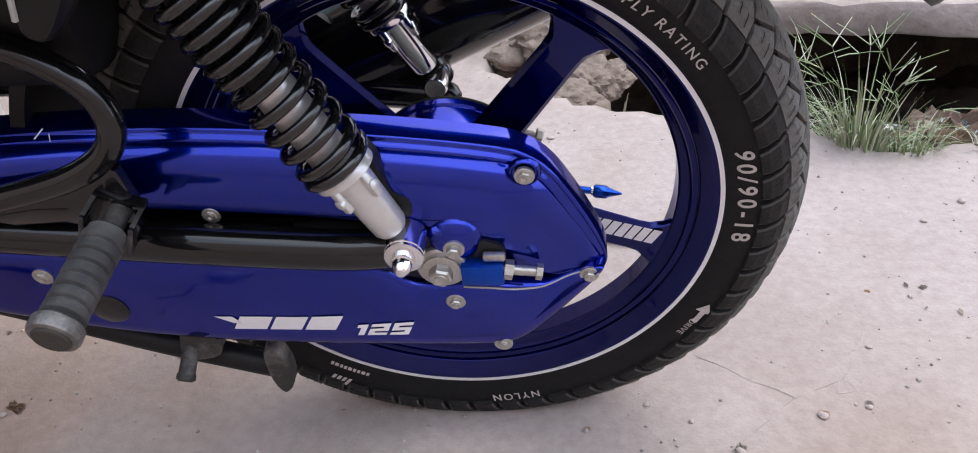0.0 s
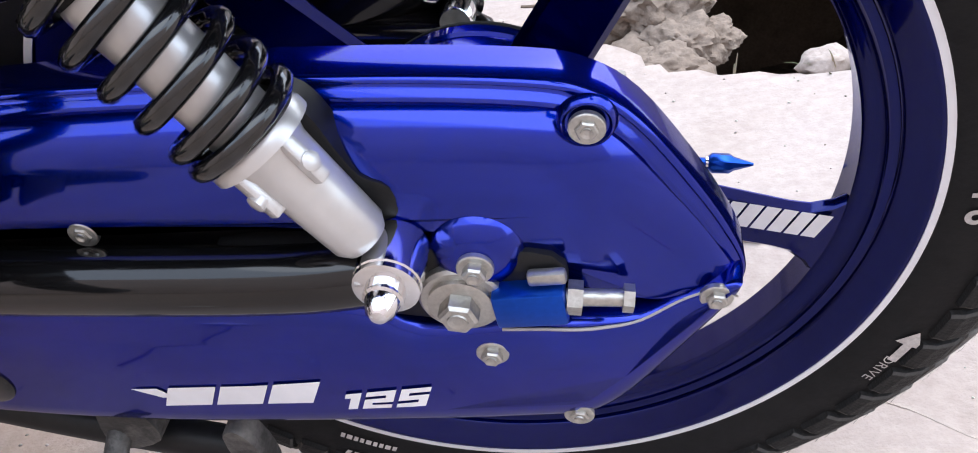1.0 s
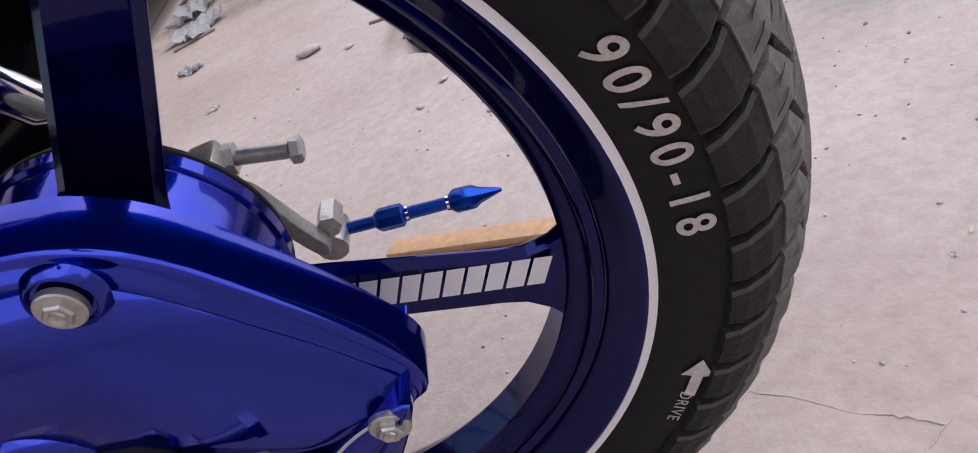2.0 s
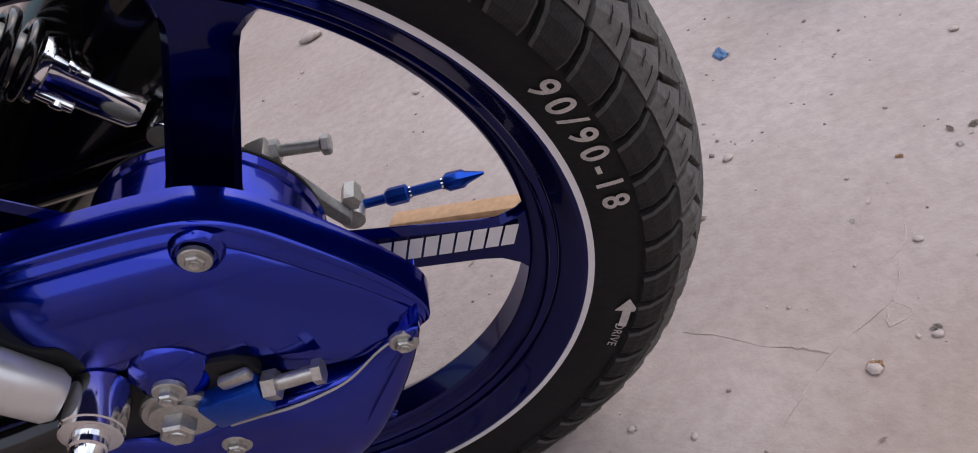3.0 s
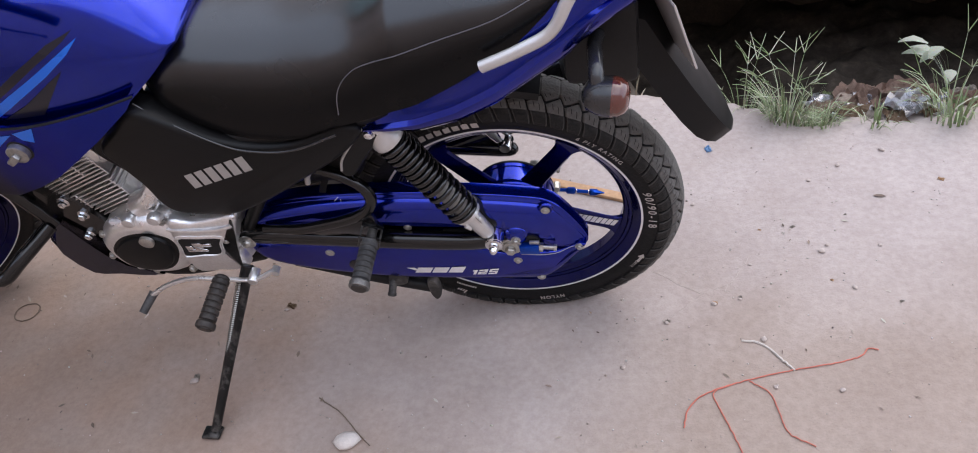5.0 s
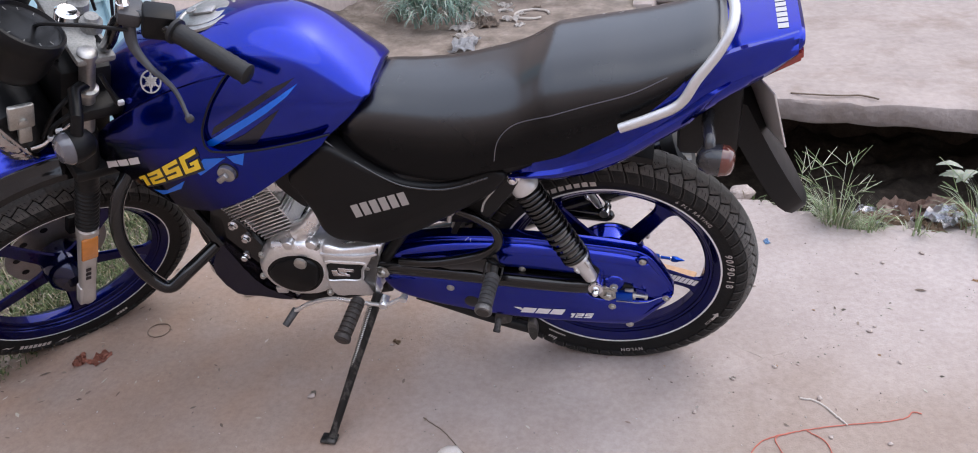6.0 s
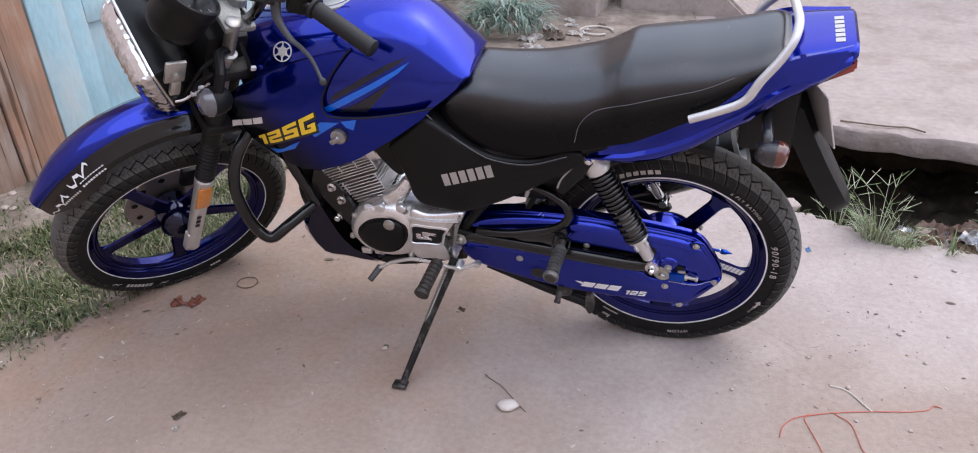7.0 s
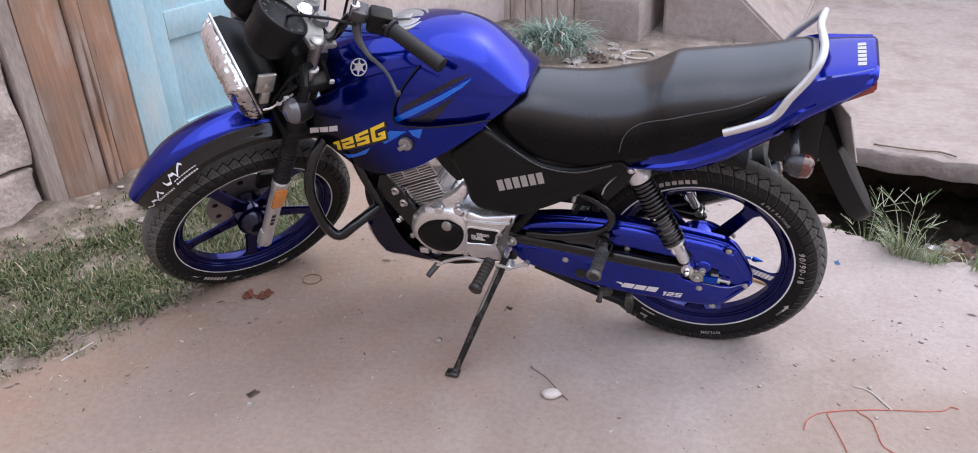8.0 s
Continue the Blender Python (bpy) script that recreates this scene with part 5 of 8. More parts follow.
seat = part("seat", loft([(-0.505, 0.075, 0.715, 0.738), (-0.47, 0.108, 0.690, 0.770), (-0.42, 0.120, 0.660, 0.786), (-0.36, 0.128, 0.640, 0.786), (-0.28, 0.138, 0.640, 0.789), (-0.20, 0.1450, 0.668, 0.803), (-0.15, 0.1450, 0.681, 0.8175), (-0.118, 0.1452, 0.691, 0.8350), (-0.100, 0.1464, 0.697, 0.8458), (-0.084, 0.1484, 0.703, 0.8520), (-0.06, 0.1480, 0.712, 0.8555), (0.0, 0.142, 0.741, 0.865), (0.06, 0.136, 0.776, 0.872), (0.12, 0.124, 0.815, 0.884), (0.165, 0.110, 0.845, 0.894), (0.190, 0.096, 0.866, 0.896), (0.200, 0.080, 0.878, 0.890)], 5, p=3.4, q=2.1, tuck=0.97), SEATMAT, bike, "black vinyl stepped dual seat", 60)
bm = bmesh.new()
back = smooth_line([(0.138, 0.1215, 0.8285), (0.165, 0.112, 0.846), (0.190, 0.098, 0.866), (0.203, 0.080, 0.880)], 4)
tops = smooth_line([(0.138, 0, 0.8895), (0.165, 0, 0.8965), (0.190, 0, 0.8985), (0.203, 0, 0.8925)], 4)
skin(bm, [arch_ring(p.x, p.y, p.z, q.z, p=3.4, q=2.1, tuck=0.97) for p, q in zip(back, tops)])
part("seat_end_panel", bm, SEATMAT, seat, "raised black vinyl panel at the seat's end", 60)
seam = [(-0.186, 0.695), (-0.176, 0.735), (-0.150, 0.762), (-0.105, 0.780), (-0.04, 0.800), (0.05, 0.825), (0.11, 0.850)]
st = tree_of(seat)
bm = bmesh.new()
sp = []
for p in smooth_line([(a, 0, b) for a, b in seam], 6):
    h = st.ray_cast(Vector((p.x, -0.6, p.z)), Vector((0, 1, 0)))[0]
    if h:
        sp.append(h + Vector((0, -0.0005, 0)))
tube(bm, sp, 0.0009, 6)
part("seam", bm, LENS_GREY, seat, "pale seat seam")
bm = bmesh.new()
tube(bm, smooth_line([(-0.508, -0.118, 0.716), (-0.47, -0.126, 0.685), (-0.40, -0.135, 0.640), (-0.35, -0.142, 0.627), (-0.28, -0.147, 0.630), (-0.20, -0.149, 0.661)], 6), 0.0019, 8)
part("trim_piping", bm, HOUSING, seat, "thin glossy black trim piping")

bm = bmesh.new()
plate(bm, ring2([(-0.166, 0.652), (-0.190, 0.622), (-0.219, 0.585), (-0.232, 0.548), (-0.214, 0.540), (-0.186, 0.575), (-0.150, 0.628)], 3), [(-0.096, 0), (-0.120, 0), (-0.124, 0.003)])
gusset = part("shock_gusset", bm, FRAME, bike, "dull black frame gusset at the shock mount", 40)
# pale grey tube that draws the highlight down the black gusset
bm = bmesh.new()
tube(bm, smooth_line([(-0.170, -0.124, 0.646), (-0.196, -0.125, 0.615), (-0.220, -0.125, 0.582), (-0.229, -0.124, 0.556)], 5), 0.0022, 8)
part("gusset_edge", bm, GREYDECAL, gusset)
for p, q in (((-0.284, -0.118, 0.556), (-0.292, -0.118, 0.541)), ((-0.298, -0.112, 0.534), (-0.303, -0.112, 0.514))):
    bm = bmesh.new()
    rod(bm, p, q, 0.0052, 0.0046, 10)
    part("wire_clip", bm, GREYDECAL, bike)

SIDE = ring2([(-0.512, 0.712), (-0.560, 0.675), (-0.604, 0.634), (-0.590, 0.590), (-0.575, 0.545), (-0.566, 0.496), (-0.54, 0.470), (-0.49, 0.464), (-0.44, 0.465), (-0.361, 0.503), (-0.281, 0.553), (-0.213, 0.598), (-0.170, 0.645), (-0.20, 0.664), (-0.28, 0.632), (-0.35, 0.628), (-0.41, 0.648), (-0.47, 0.688)], 4)
bm = bmesh.new()
plate(bm, SIDE, [(-0.09, 0), (-0.126, 0), (-0.132, 0.0025), (-0.135, 0.006), (-0.1365, 0.010)])
cover = part("side_cover", bm, SATIN, bike, "black plastic side cover with silver lettering bars", 50)
part("name_bar", on_side(bars([0.0165] * 6, 0.032, 0.005, 0.16), cover, -0.424, 0.560, 19), GREYDECAL, cover)
bm = bmesh.new()
plate(bm, SIDE, [(0.09, 0), (0.122, 0), (0.136, 0.014)])
part("side_cover", bm, SATIN, bike)


def build_tail():
    up = [(-0.175, 0.652), (-0.13, 0.680), (-0.08, 0.703), (-0.02, 0.733), (0.04, 0.768), (0.09, 0.806), (0.135, 0.842), (0.170, 0.873), (0.21, 0.888), (0.26, 0.897), (0.306, 0.906)]
    lo = [(-0.175, 0.640), (-0.13, 0.640), (-0.08, 0.643), (-0.02, 0.661), (0.04, 0.693), (0.09, 0.728), (0.135, 0.757), (0.17, 0.780), (0.21, 0.807), (0.26, 0.834), (0.306, 0.868)]
    wd = [0.118, 0.128, 0.134, 0.138, 0.140, 0.138, 0.133, 0.125, 0.116, 0.103, 0.090]
    out = []
    for sg in (-1, 1):
        bm = bmesh.new()
        rings = []
        for (x, zu), (_, zl), w in zip(up, lo, wd):
            h = zu - zl
            sec = [(w - 0.012, zl + 0.002), (w - 0.002, zl + h * 0.12), (w + 0.004, zl + h * 0.32), (w, zl + h * 0.50), (w - 0.006, zl + h * 0.62), (w - 0.008, zl + h * 0.85), (w - 0.016, zu), (w - 0.03, zu - 0.002), (w - 0.026, zl + h * 0.4)]
            rings.append([Vector((x, sg * a, b)) for a, b in sec])
        a = [[p for p in r] for r in rings]
        fine = []
        cols = [smooth_line([tuple(r[k]) for r in a], 3) for k in range(len(a[0]))]
        for i in range(len(cols[0])):
            fine.append([c[i] for c in cols])
        skin(bm, fine)
        out.append(part("tail_panel", bm, BLUE, bike, "glossy blue tail side panel", 40))
        bm = bmesh.new()
        rings = []
        for k in range(33):
            x = -0.168 + 0.375 * k / 32
            zu, zl, w = lerp_line(x, up), lerp_line(x, lo), lerp_line(x, [(u[0], a) for u, a in zip(up, wd)])
            h = zu - zl
            zm = zl + h * 0.50
            zl += (zm - zl) * max(0, (x - 0.155) / 0.0525) - 0.0015
            h = zm - zl
            sec = [(w - 0.010, zl), (w + 0.001, zl + h * 0.2), (w + 0.008, zl + h * 0.55), (w + 0.0085, zl + h * 0.80), (w + 0.002, zm), (w - 0.012, zm - 0.004), (w - 0.010, zl + h * 0.5)]
            rings.append([Vector((x, sg * a, b)) for a, b in sec])
        skin(bm, rings)
        part("tail_fin", bm, BLUE, out[-1], sharp=32)
    bm = bmesh.new()
    rows = [(0.155, 0.112, 0.83, 0.882), (0.21, 0.106, 0.82, 0.893), (0.26, 0.097, 0.84, 0.902), (0.310, 0.084, 0.868, 0.909), (0.316, 0.078, 0.878, 0.904)]
    skin(bm, [arch_ring(r[0], r[1], r[2], r[3], p=5, q=4) for r in rows])
    out.append(part("tail_top", bm, BLUE, bike, "glossy blue tail cowl", 40))
    return out


tail_left, tail_right, tail_top = build_tail()
bm = bmesh.new()
skin(bm, [[Vector(p) for p in r] for r in ([(0.262, -0.097, 0.838), (0.262, 0.097, 0.838), (0.262, 0.097, 0.860), (0.262, -0.097, 0.860)], [(0.318, -0.080, 0.858), (0.318, 0.080, 0.858), (0.316, 0.080, 0.880), (0.316, -0.080, 0.880)])])
bmesh.ops.bevel(bm, geom=bm.edges[:], offset=0.004, segments=2, affect="EDGES")
part("tail_lamp", bm, RED, bike, "red tail lamp")
bm = bars([0.0125] * 6, 0.016, 0.0035, 0.0)
tt = tree_of(tail_top)
for v in bm.verts:
    x, y = 0.292 - v.co.y, v.co.x - 0.012
    v.co = Vector((x, y, tt.ray_cast(Vector((x, y, 1.2)), Vector((0, 0, -1)))[0].z + 0.0008))
part("name_bar", bm, GREYDECAL, tail_top)
rail = [(0.036, -0.157, 0.781), (0.085, -0.156, 0.802), (0.130, -0.152, 0.826), (0.155, -0.143, 0.866), (0.184, -0.128, 0.903), (0.202, -0.108, 0.932), (0.207, -0.080, 0.950), (0.203, -0.045, 0.957), (0.198, 0.0, 0.958)]
rail = rail + [(x, -y, z) for x, y, z in rail[-2::-1]]
bm = bmesh.new()
tube(bm, smooth_line(rail, 5), 0.0084, 12)
part("grab_rail", bm, SILVER, bike, "silver tubular grab rail")

# -- tail underside, plate, indicators --
bm = bmesh.new()
cols = []
for x, z, w in ((0.06, 0.69, 0.075), (0.14, 0.74, 0.078), (0.20, 0.772, 0.076), (0.240, 0.752, 0.072), (0.270, 0.69, 0.069), (0.301, 0.63, 0.067), (0.326, 0.584, 0.064), (0.346, 0.548, 0.058), (0.358, 0.526, 0.050), (0.367, 0.509, 0.039), (0.372, 0.500, 0.026), (0.375, 0.495, 0.012), (0.3755, 0.494, 0.003)):
    k = min(1, w / 0.06)
    cols.append([Vector((x + a * k, y * w, z + c * k)) for a, y, c in ((-0.030, -1, -0.020), (0.004, -0.72, 0), (0.012, 0, 0.004), (0.004, 0.72, 0), (-0.030, 1, -0.020), (-0.010, 0.7, -0.006), (-0.006, 0, -0.004), (-0.010, -0.7, -0.006))])
skin(bm, cols)
flap = part("rear_mudguard", bm, SATIN, bike, "black plastic rear mudguard flap", 50)
bm = bmesh.new()
block(bm, (0.13, -0.075, 0.66), (0.235, 0.075, 0.80), 0.012)
part("plate_bracket", bm, FRAME, flap)
bm = bmesh.new()
block(bm, (-0.002, -0.092, -0.065), (0.002, 0.07, 0.06), 0.0015, Matrix.Translation((0.258, 0, 0.745)) @ Matrix.Rotation(radians(24), 4, "Z") @ Matrix.Rotation(radians(-16), 4, "Y"))
part("number_plate", bm, SILVER, flap, "pale metal number plate seen edge on")


def build_indicator(name, sg):
    p, axis = Vector((0.190, 0.160 * sg, 0.722)), Vector((1, 0.12 * sg, -0.06)).normalized()
    bm = bmesh.new()
    turned(bm, p, axis, [(-0.036, 0.010), (-0.028, 0.024), (-0.010, 0.0315), (0.012, 0.0335)], 28)
    tube(bm, smooth_line([p + Vector((-0.01, 0, 0.015)), p + Vector((-0.012, -0.02 * sg, 0.038)), (0.175, 0.09 * sg, 0.765), (0.18, 0.05 * sg, 0.76)], 4), 0.013, 10)
    bm.transform(Matrix.Translation(p) @ Matrix.Scale(0.82, 4) @ Matrix.Translation(-p))
    ob = part(name, bm, HOUSING, bike, "smoky grey rear turn indicator with a reddish lens")
    bm = bmesh.new()
    turned(bm, p, axis, [(0.0102, 0.0266), (0.0196, 0.0258), (0.0278, 0.0205), (0.0319, 0.0114), (0.0327, 0.0009)], 28)
    part("lens", bm, LENS_AMBER, ob, "smoky amber lens")
    bm = bmesh.new()
    turned(bm, p, axis, [(0.0098, 0.0275), (0.0114, 0.0277), (0.0126, 0.0273), (0.0131, 0.0246)], 28)
    part("lens_ring", bm, LENS_AMBER, ob)
    return ob


build_indicator("rear_indicator", -1)
build_indicator("rear_indicator", 1)

# -- frame and engine --
bm = bmesh.new()
for sg in (-1, 1):
    tube(bm, smooth_line([(-0.90, 0.03 * sg, 0.83), (-0.60, 0.09 * sg, 0.66), (-0.30, 0.11 * sg, 0.63), (0.05, 0.10 * sg, 0.73)], 5), 0.016, 10)
    tube(bm, smooth_line([(-0.55, 0.09 * sg, 0.66), (-0.50, 0.09 * sg, 0.45), (-0.48, 0.09 * sg, 0.33)], 5), 0.016, 10)
    tube(bm, smooth_line([(-0.92, 0.03 * sg, 0.75), (-0.88, 0.05 * sg, 0.50), (-0.84, 0.06 * sg, 0.30), (-0.70, 0.07 * sg, 0.22), (-0.48, 0.08 * sg, 0.28)], 5), 0.014, 10)
    tube(bm, smooth_line([(-0.30, 0.11 * sg, 0.62), (-0.40, 0.10 * sg, 0.48), (-0.48, 0.09 * sg, 0.36)], 5), 0.012, 10)
part("frame", bm, FRAME, bike, "black tubular frame")
bm = bmesh.new()
block(bm, (-0.55, -0.085, 0.47), (-0.22, 0.085, 0.68), 0.03)
part("air_box", bm, FRAME, bike)
bm = bmesh.new()
ring_lathe(bm, [(0.333, -0.068), (0.345, -0.066), (0.350, 0.0), (0.345, 0.066), (0.333, 0.068), (0.340, 0.0)], 40, radians(125), radians(75))
part("inner_mudguard", bm, FRAME, bike, "", 38, REAR)
bm = bmesh.new()
block(bm, (-0.46, -0.075, 0.465), (-0.345, 0.08, 0.56), 0.02)
part("battery_box", bm, FRAME, bike)
# added black panel that fills the dark area beside the cylinder head
bm = bmesh.new()
plate(bm, ring2([(-0.540, 0.690), (-0.572, 0.555), (-0.600, 0.520), (-0.618, 0.512), (-0.648, 0.545), (-0.668, 0.585), (-0.640, 0.625), (-0.598, 0.655)], 3), [(-0.040, 0), (-0.078, 0), (-0.086, 0.006)])
part("intake_cover", bm, FRAME, bike, "dull black infill panel added beside the cylinder head")

CASE = ring2([(-0.765, 0.352), (-0.745, 0.400), (-0.700, 0.438), (-0.650, 0.452), (-0.600, 0.446), (-0.540, 0.440), (-0.470, 0.447), (-0.462, 0.430), (-0.478, 0.380), (-0.482, 0.320), (-0.490, 0.302), (-0.560, 0.298), (-0.640, 0.288), (-0.705, 0.290), (-0.750, 0.312)], 4)
bm = bmesh.new()
plate(bm, CASE, [(0.13, 0.004), (0.12, 0), (-0.090, 0.0), (-0.103, 0.0025), (-0.114, 0.0075), (-0.122, 0.014), (-0.1275, 0.022), (-0.130, 0.031)])
engine = part("engine_case", bm, ALU, bike, "silver cast engine case with scuffed edges", 45)
bm = bmesh.new()
plate(bm, ring2([(-0.724, 0.368), (-0.695, 0.402), (-0.655, 0.416), (-0.618, 0.412), (-0.602, 0.388), (-0.612, 0.348), (-0.640, 0.318), (-0.680, 0.312), (-0.715, 0.332)], 4), [(-0.12, -0.006), (-0.135, -0.006), (-0.137, -0.003), (-0.137, 0.002), (-0.142, 0.004), (-0.145, 0.010)])
part("stator_cover", bm, SATIN, engine, "black rounded engine side cover")
bm = bmesh.new()
turned(bm, (-0.637, -0.143, 0.408), (0, -1, 0), [(0, 0.014), (0.006, 0.0135), (0.008, 0.009)], 24)
part("cover_plug", bm, STEEL, engine)
COVER = ring2([(-0.583, 0.445), (-0.540, 0.446), (-0.490, 0.455), (-0.449, 0.464), (-0.456, 0.440), (-0.470, 0.410), (-0.480, 0.394), (-0.497, 0.378), (-0.499, 0.358), (-0.488, 0.344), (-0.484, 0.322), (-0.490, 0.306), (-0.540, 0.304), (-0.592, 0.312)], 4)
bm = bmesh.new()
plate(bm, COVER, [(-0.115, -0.002), (-0.130, -0.001), (-0.136, 0.0015), (-0.1385, 0.005), (-0.1395, 0.009)])
sprocket = part("sprocket_cover", bm, ALU, engine, "bright cast sprocket cover with a badge window", 35)
bm = bmesh.new()
WINDOW = ring2([(-0.580, 0.409), (-0.540, 0.410), (-0.496, 0.409), (-0.504, 0.390), (-0.514, 0.360), (-0.550, 0.357), (-0.588, 0.354), (-0.586, 0.380)], 3)
plate(bm, WINDOW, [(-0.136, -0.004), (-0.1410, -0.0035), (-0.1425, -0.001), (-0.1422, 0.0015), (-0.1398, 0.003)])
part("window_frame", bm, ALU, sprocket)
bm = bmesh.new()
plate(bm, WINDOW, [(-0.1385, 0.003), (-0.1403, 0.003), (-0.1405, 0.005)])
part("cover_window", bm, FRAME, sprocket, "black recessed badge window")
bm = bmesh.new()
block(bm, (-0.574, -0.1428, 0.370), (-0.560, -0.1400, 0.388), 0.0018)
block(bm, (-0.558, -0.1430, 0.376), (-0.540, -0.1400, 0.396), 0.0022)
block(bm, (-0.546, -0.1432, 0.385), (-0.522, -0.1400, 0.394), 0.0018)
block(bm, (-0.566, -0.1432, 0.371), (-0.534, -0.1400, 0.378), 0.0018)
part("window_badge", bm, CHROME, sprocket, "chrome badge shapes")
bm = bmesh.new()
tube(bm, smooth_line([(-0.588, -0.137, 0.432), (-0.540, -0.141, 0.432), (-0.490, -0.142, 0.436), (-0.462, -0.140, 0.442)], 4), 0.0042, 8)
part("cover_rib", bm, ALU, sprocket)
bm = bmesh.new()
plate(bm, ring2([(-0.742, 0.365), (-0.730, 0.400), (-0.700, 0.428), (-0.655, 0.440), (-0.612, 0.434), (-0.590, 0.400), (-0.594, 0.345), (-0.622, 0.304), (-0.680, 0.296), (-0.728, 0.320)], 4), [(-0.110, -0.012), (-0.122, -0.008), (-0.130, -0.001), (-0.1345, 0.007), (-0.1360, 0.014)])
part("stator_housing", bm, ALU, engine, "polished rounded stator housing", 50)
for p in ((-0.659, -0.119, 0.447), (-0.604, -0.122, 0.455)):
    bm = bmesh.new()
    turned(bm, p, (0, -1, 0), [(0, 0.0135), (0.012, 0.0125), (0.016, 0.0105), (0.017, 0.004)], 20)
    part("bolt_boss", bm, ALU, engine)
bm = bmesh.new()
block(bm, (-0.702, -0.126, 0.430), (-0.678, -0.118, 0.444), 0.002)
part("case_badge", bm, WHITE, engine, "small pale casting badge")
bm = bmesh.new()
tube(bm, smooth_line([(-0.640, -0.095, 0.455), (-0.610, -0.10, 0.480), (-0.588, -0.09, 0.510)], 5), [0.026, 0.025, 0.024, 0.023, 0.022, 0.020, 0.019, 0.018, 0.017, 0.016, 0.014], 16)
part("crankcase_shoulder", bm, ALU, engine)
for p in ((-0.755, -0.118, 0.335), (-0.735, -0.12, 0.405), (-0.665, -0.122, 0.444), (-0.60, -0.122, 0.438), (-0.68, -0.125, 0.297), (-0.60, -0.13, 0.305), (-0.492, -0.132, 0.395)):
    bolt("case_screw", p, (0, -1, 0), 0.0065, 0.008, STEEL, engine, 0.008)
bolt("pivot_bolt", (-0.474, -0.112, 0.358), (0, -1, 0), 0.011, 0.012, STEEL, bike, 0.016, True)

CYL = Matrix.Translation((-0.695, 0, 0.430)) @ Matrix.Rotation(radians(-24), 4, "Y")
bm = bmesh.new()
block(bm, (-0.045, -0.055, -0.02), (0.045, 0.055, 0.19), 0.012, CYL)
cyl = part("cylinder", bm, FRAME, bike, "finned aluminium engine cylinder")
for k in range(16):
    bm = bmesh.new()
    if k < 8:
        z, w0, w1 = 0.006 + 0.0088 * k, -0.046 - 0.0021 * k, 0.044 + 0.0024 * k
    else:
        z, w0, w1 = 0.078 + 0.0076 * (k - 8), -0.078, 0.066
    block(bm, (w0, -0.088, z), (w1, 0.088, z + 0.0034), 0.0012, CYL, 1)
    part("fin", bm, ALU, cyl)
for x, z0, z1 in ((-0.076, 0.078, 0.134), (-0.030, 0.094, 0.134), (0.018, 0.094, 0.134), (0.064, 0.078, 0.134), (0.050, 0.010, 0.070), (-0.050, 0.030, 0.070)):
    bm = bmesh.new()
    block(bm, (x - 0.002, -0.0868, z0), (x + 0.002, 0.0868, z1), 0.0008, CYL, 1)
    part("fin_rib", bm, ALU, cyl)
for x, z in ((-0.072, 0.142), (0.058, 0.142)):
    bolt("head_bolt", CYL @ Vector((x, -0.078, z)), (0, -1, 0), 0.006, 0.010, CHROME, cyl, 0.008)
bm = bmesh.new()
block(bm, (-0.05, -0.07, 0.158), (0.055, 0.07, 0.205), 0.014, CYL)
block(bm, (0.050, -0.075, 0.09), (0.092, 0.02, 0.150), 0.012, CYL)
head = part("cylinder_head", bm, ALU, cyl)
bm = bmesh.new()
turned(bm, CYL @ Vector((0.065, -0.07, 0.125)), (0, -1, 0), [(0, 0.020), (0.012, 0.020), (0.014, 0.014)], 20)
part("intake_stub", bm, ALU, cyl)
bm = bmesh.new()
turned(bm, (-0.60, -0.02, 0.53), (1, 0, 0.1), [(0, 0.022), (0.03, 0.026), (0.035, 0.032), (0.08, 0.032), (0.085, 0.022), (0.12, 0.024)], 20)
carb = part("carburettor", bm, ALU, bike)
bm = bmesh.new()
block(bm, (-0.575, -0.045, 0.47), (-0.53, 0.03, 0.53), 0.008)
part("float_bowl", bm, ALU, carb)
BELLY = [(-0.905, 0.362), (-0.862, 0.425), (-0.838, 0.445), (-0.812, 0.400), (-0.792, 0.330), (-0.762, 0.280), (-0.700, 0.250), (-0.692, 0.232), (-0.727, 0.199), (-0.809, 0.206), (-0.881, 0.214), (-0.922, 0.298)]
bm = bmesh.new()
plate(bm, ring2(BELLY, 2), [(0.085, 0.012), (0.078, 0), (-0.062, 0), (-0.078, 0.008), (-0.092, 0.026)])
belly = part("belly_guard", bm, MIDNIGHT, bike, "midnight blue belly guard under the engine", 28)
bm = bmesh.new()
plate(bm, [(-0.838, 0.510), (-0.812, 0.512), (-0.775, 0.462), (-0.748, 0.400), (-0.752, 0.330), (-0.800, 0.322), (-0.836, 0.372), (-0.868, 0.430)], [(-0.045, 0), (-0.082, 0), (-0.088, 0.004)])
hanger = part("engine_hanger", bm, BLACK, bike, "gloss black engine hanger plate", 28)
for p in ((-0.798, -0.088, 0.459), (-0.780, -0.088, 0.421), (-0.802, -0.088, 0.362)):
    bolt("hanger_bolt", p, (0, -1, 0), 0.0082, 0.011, CHROME, hanger, 0.0115)
bm = bmesh.new()
tube(bm, smooth_line([(-0.80, -0.02, 0.520), (-0.865, -0.045, 0.490), (-0.892, -0.055, 0.400), (-0.865, -0.03, 0.300), (-0.780, 0.04, 0.250), (-0.700, 0.09, 0.260)], 6), 0.019, 14)
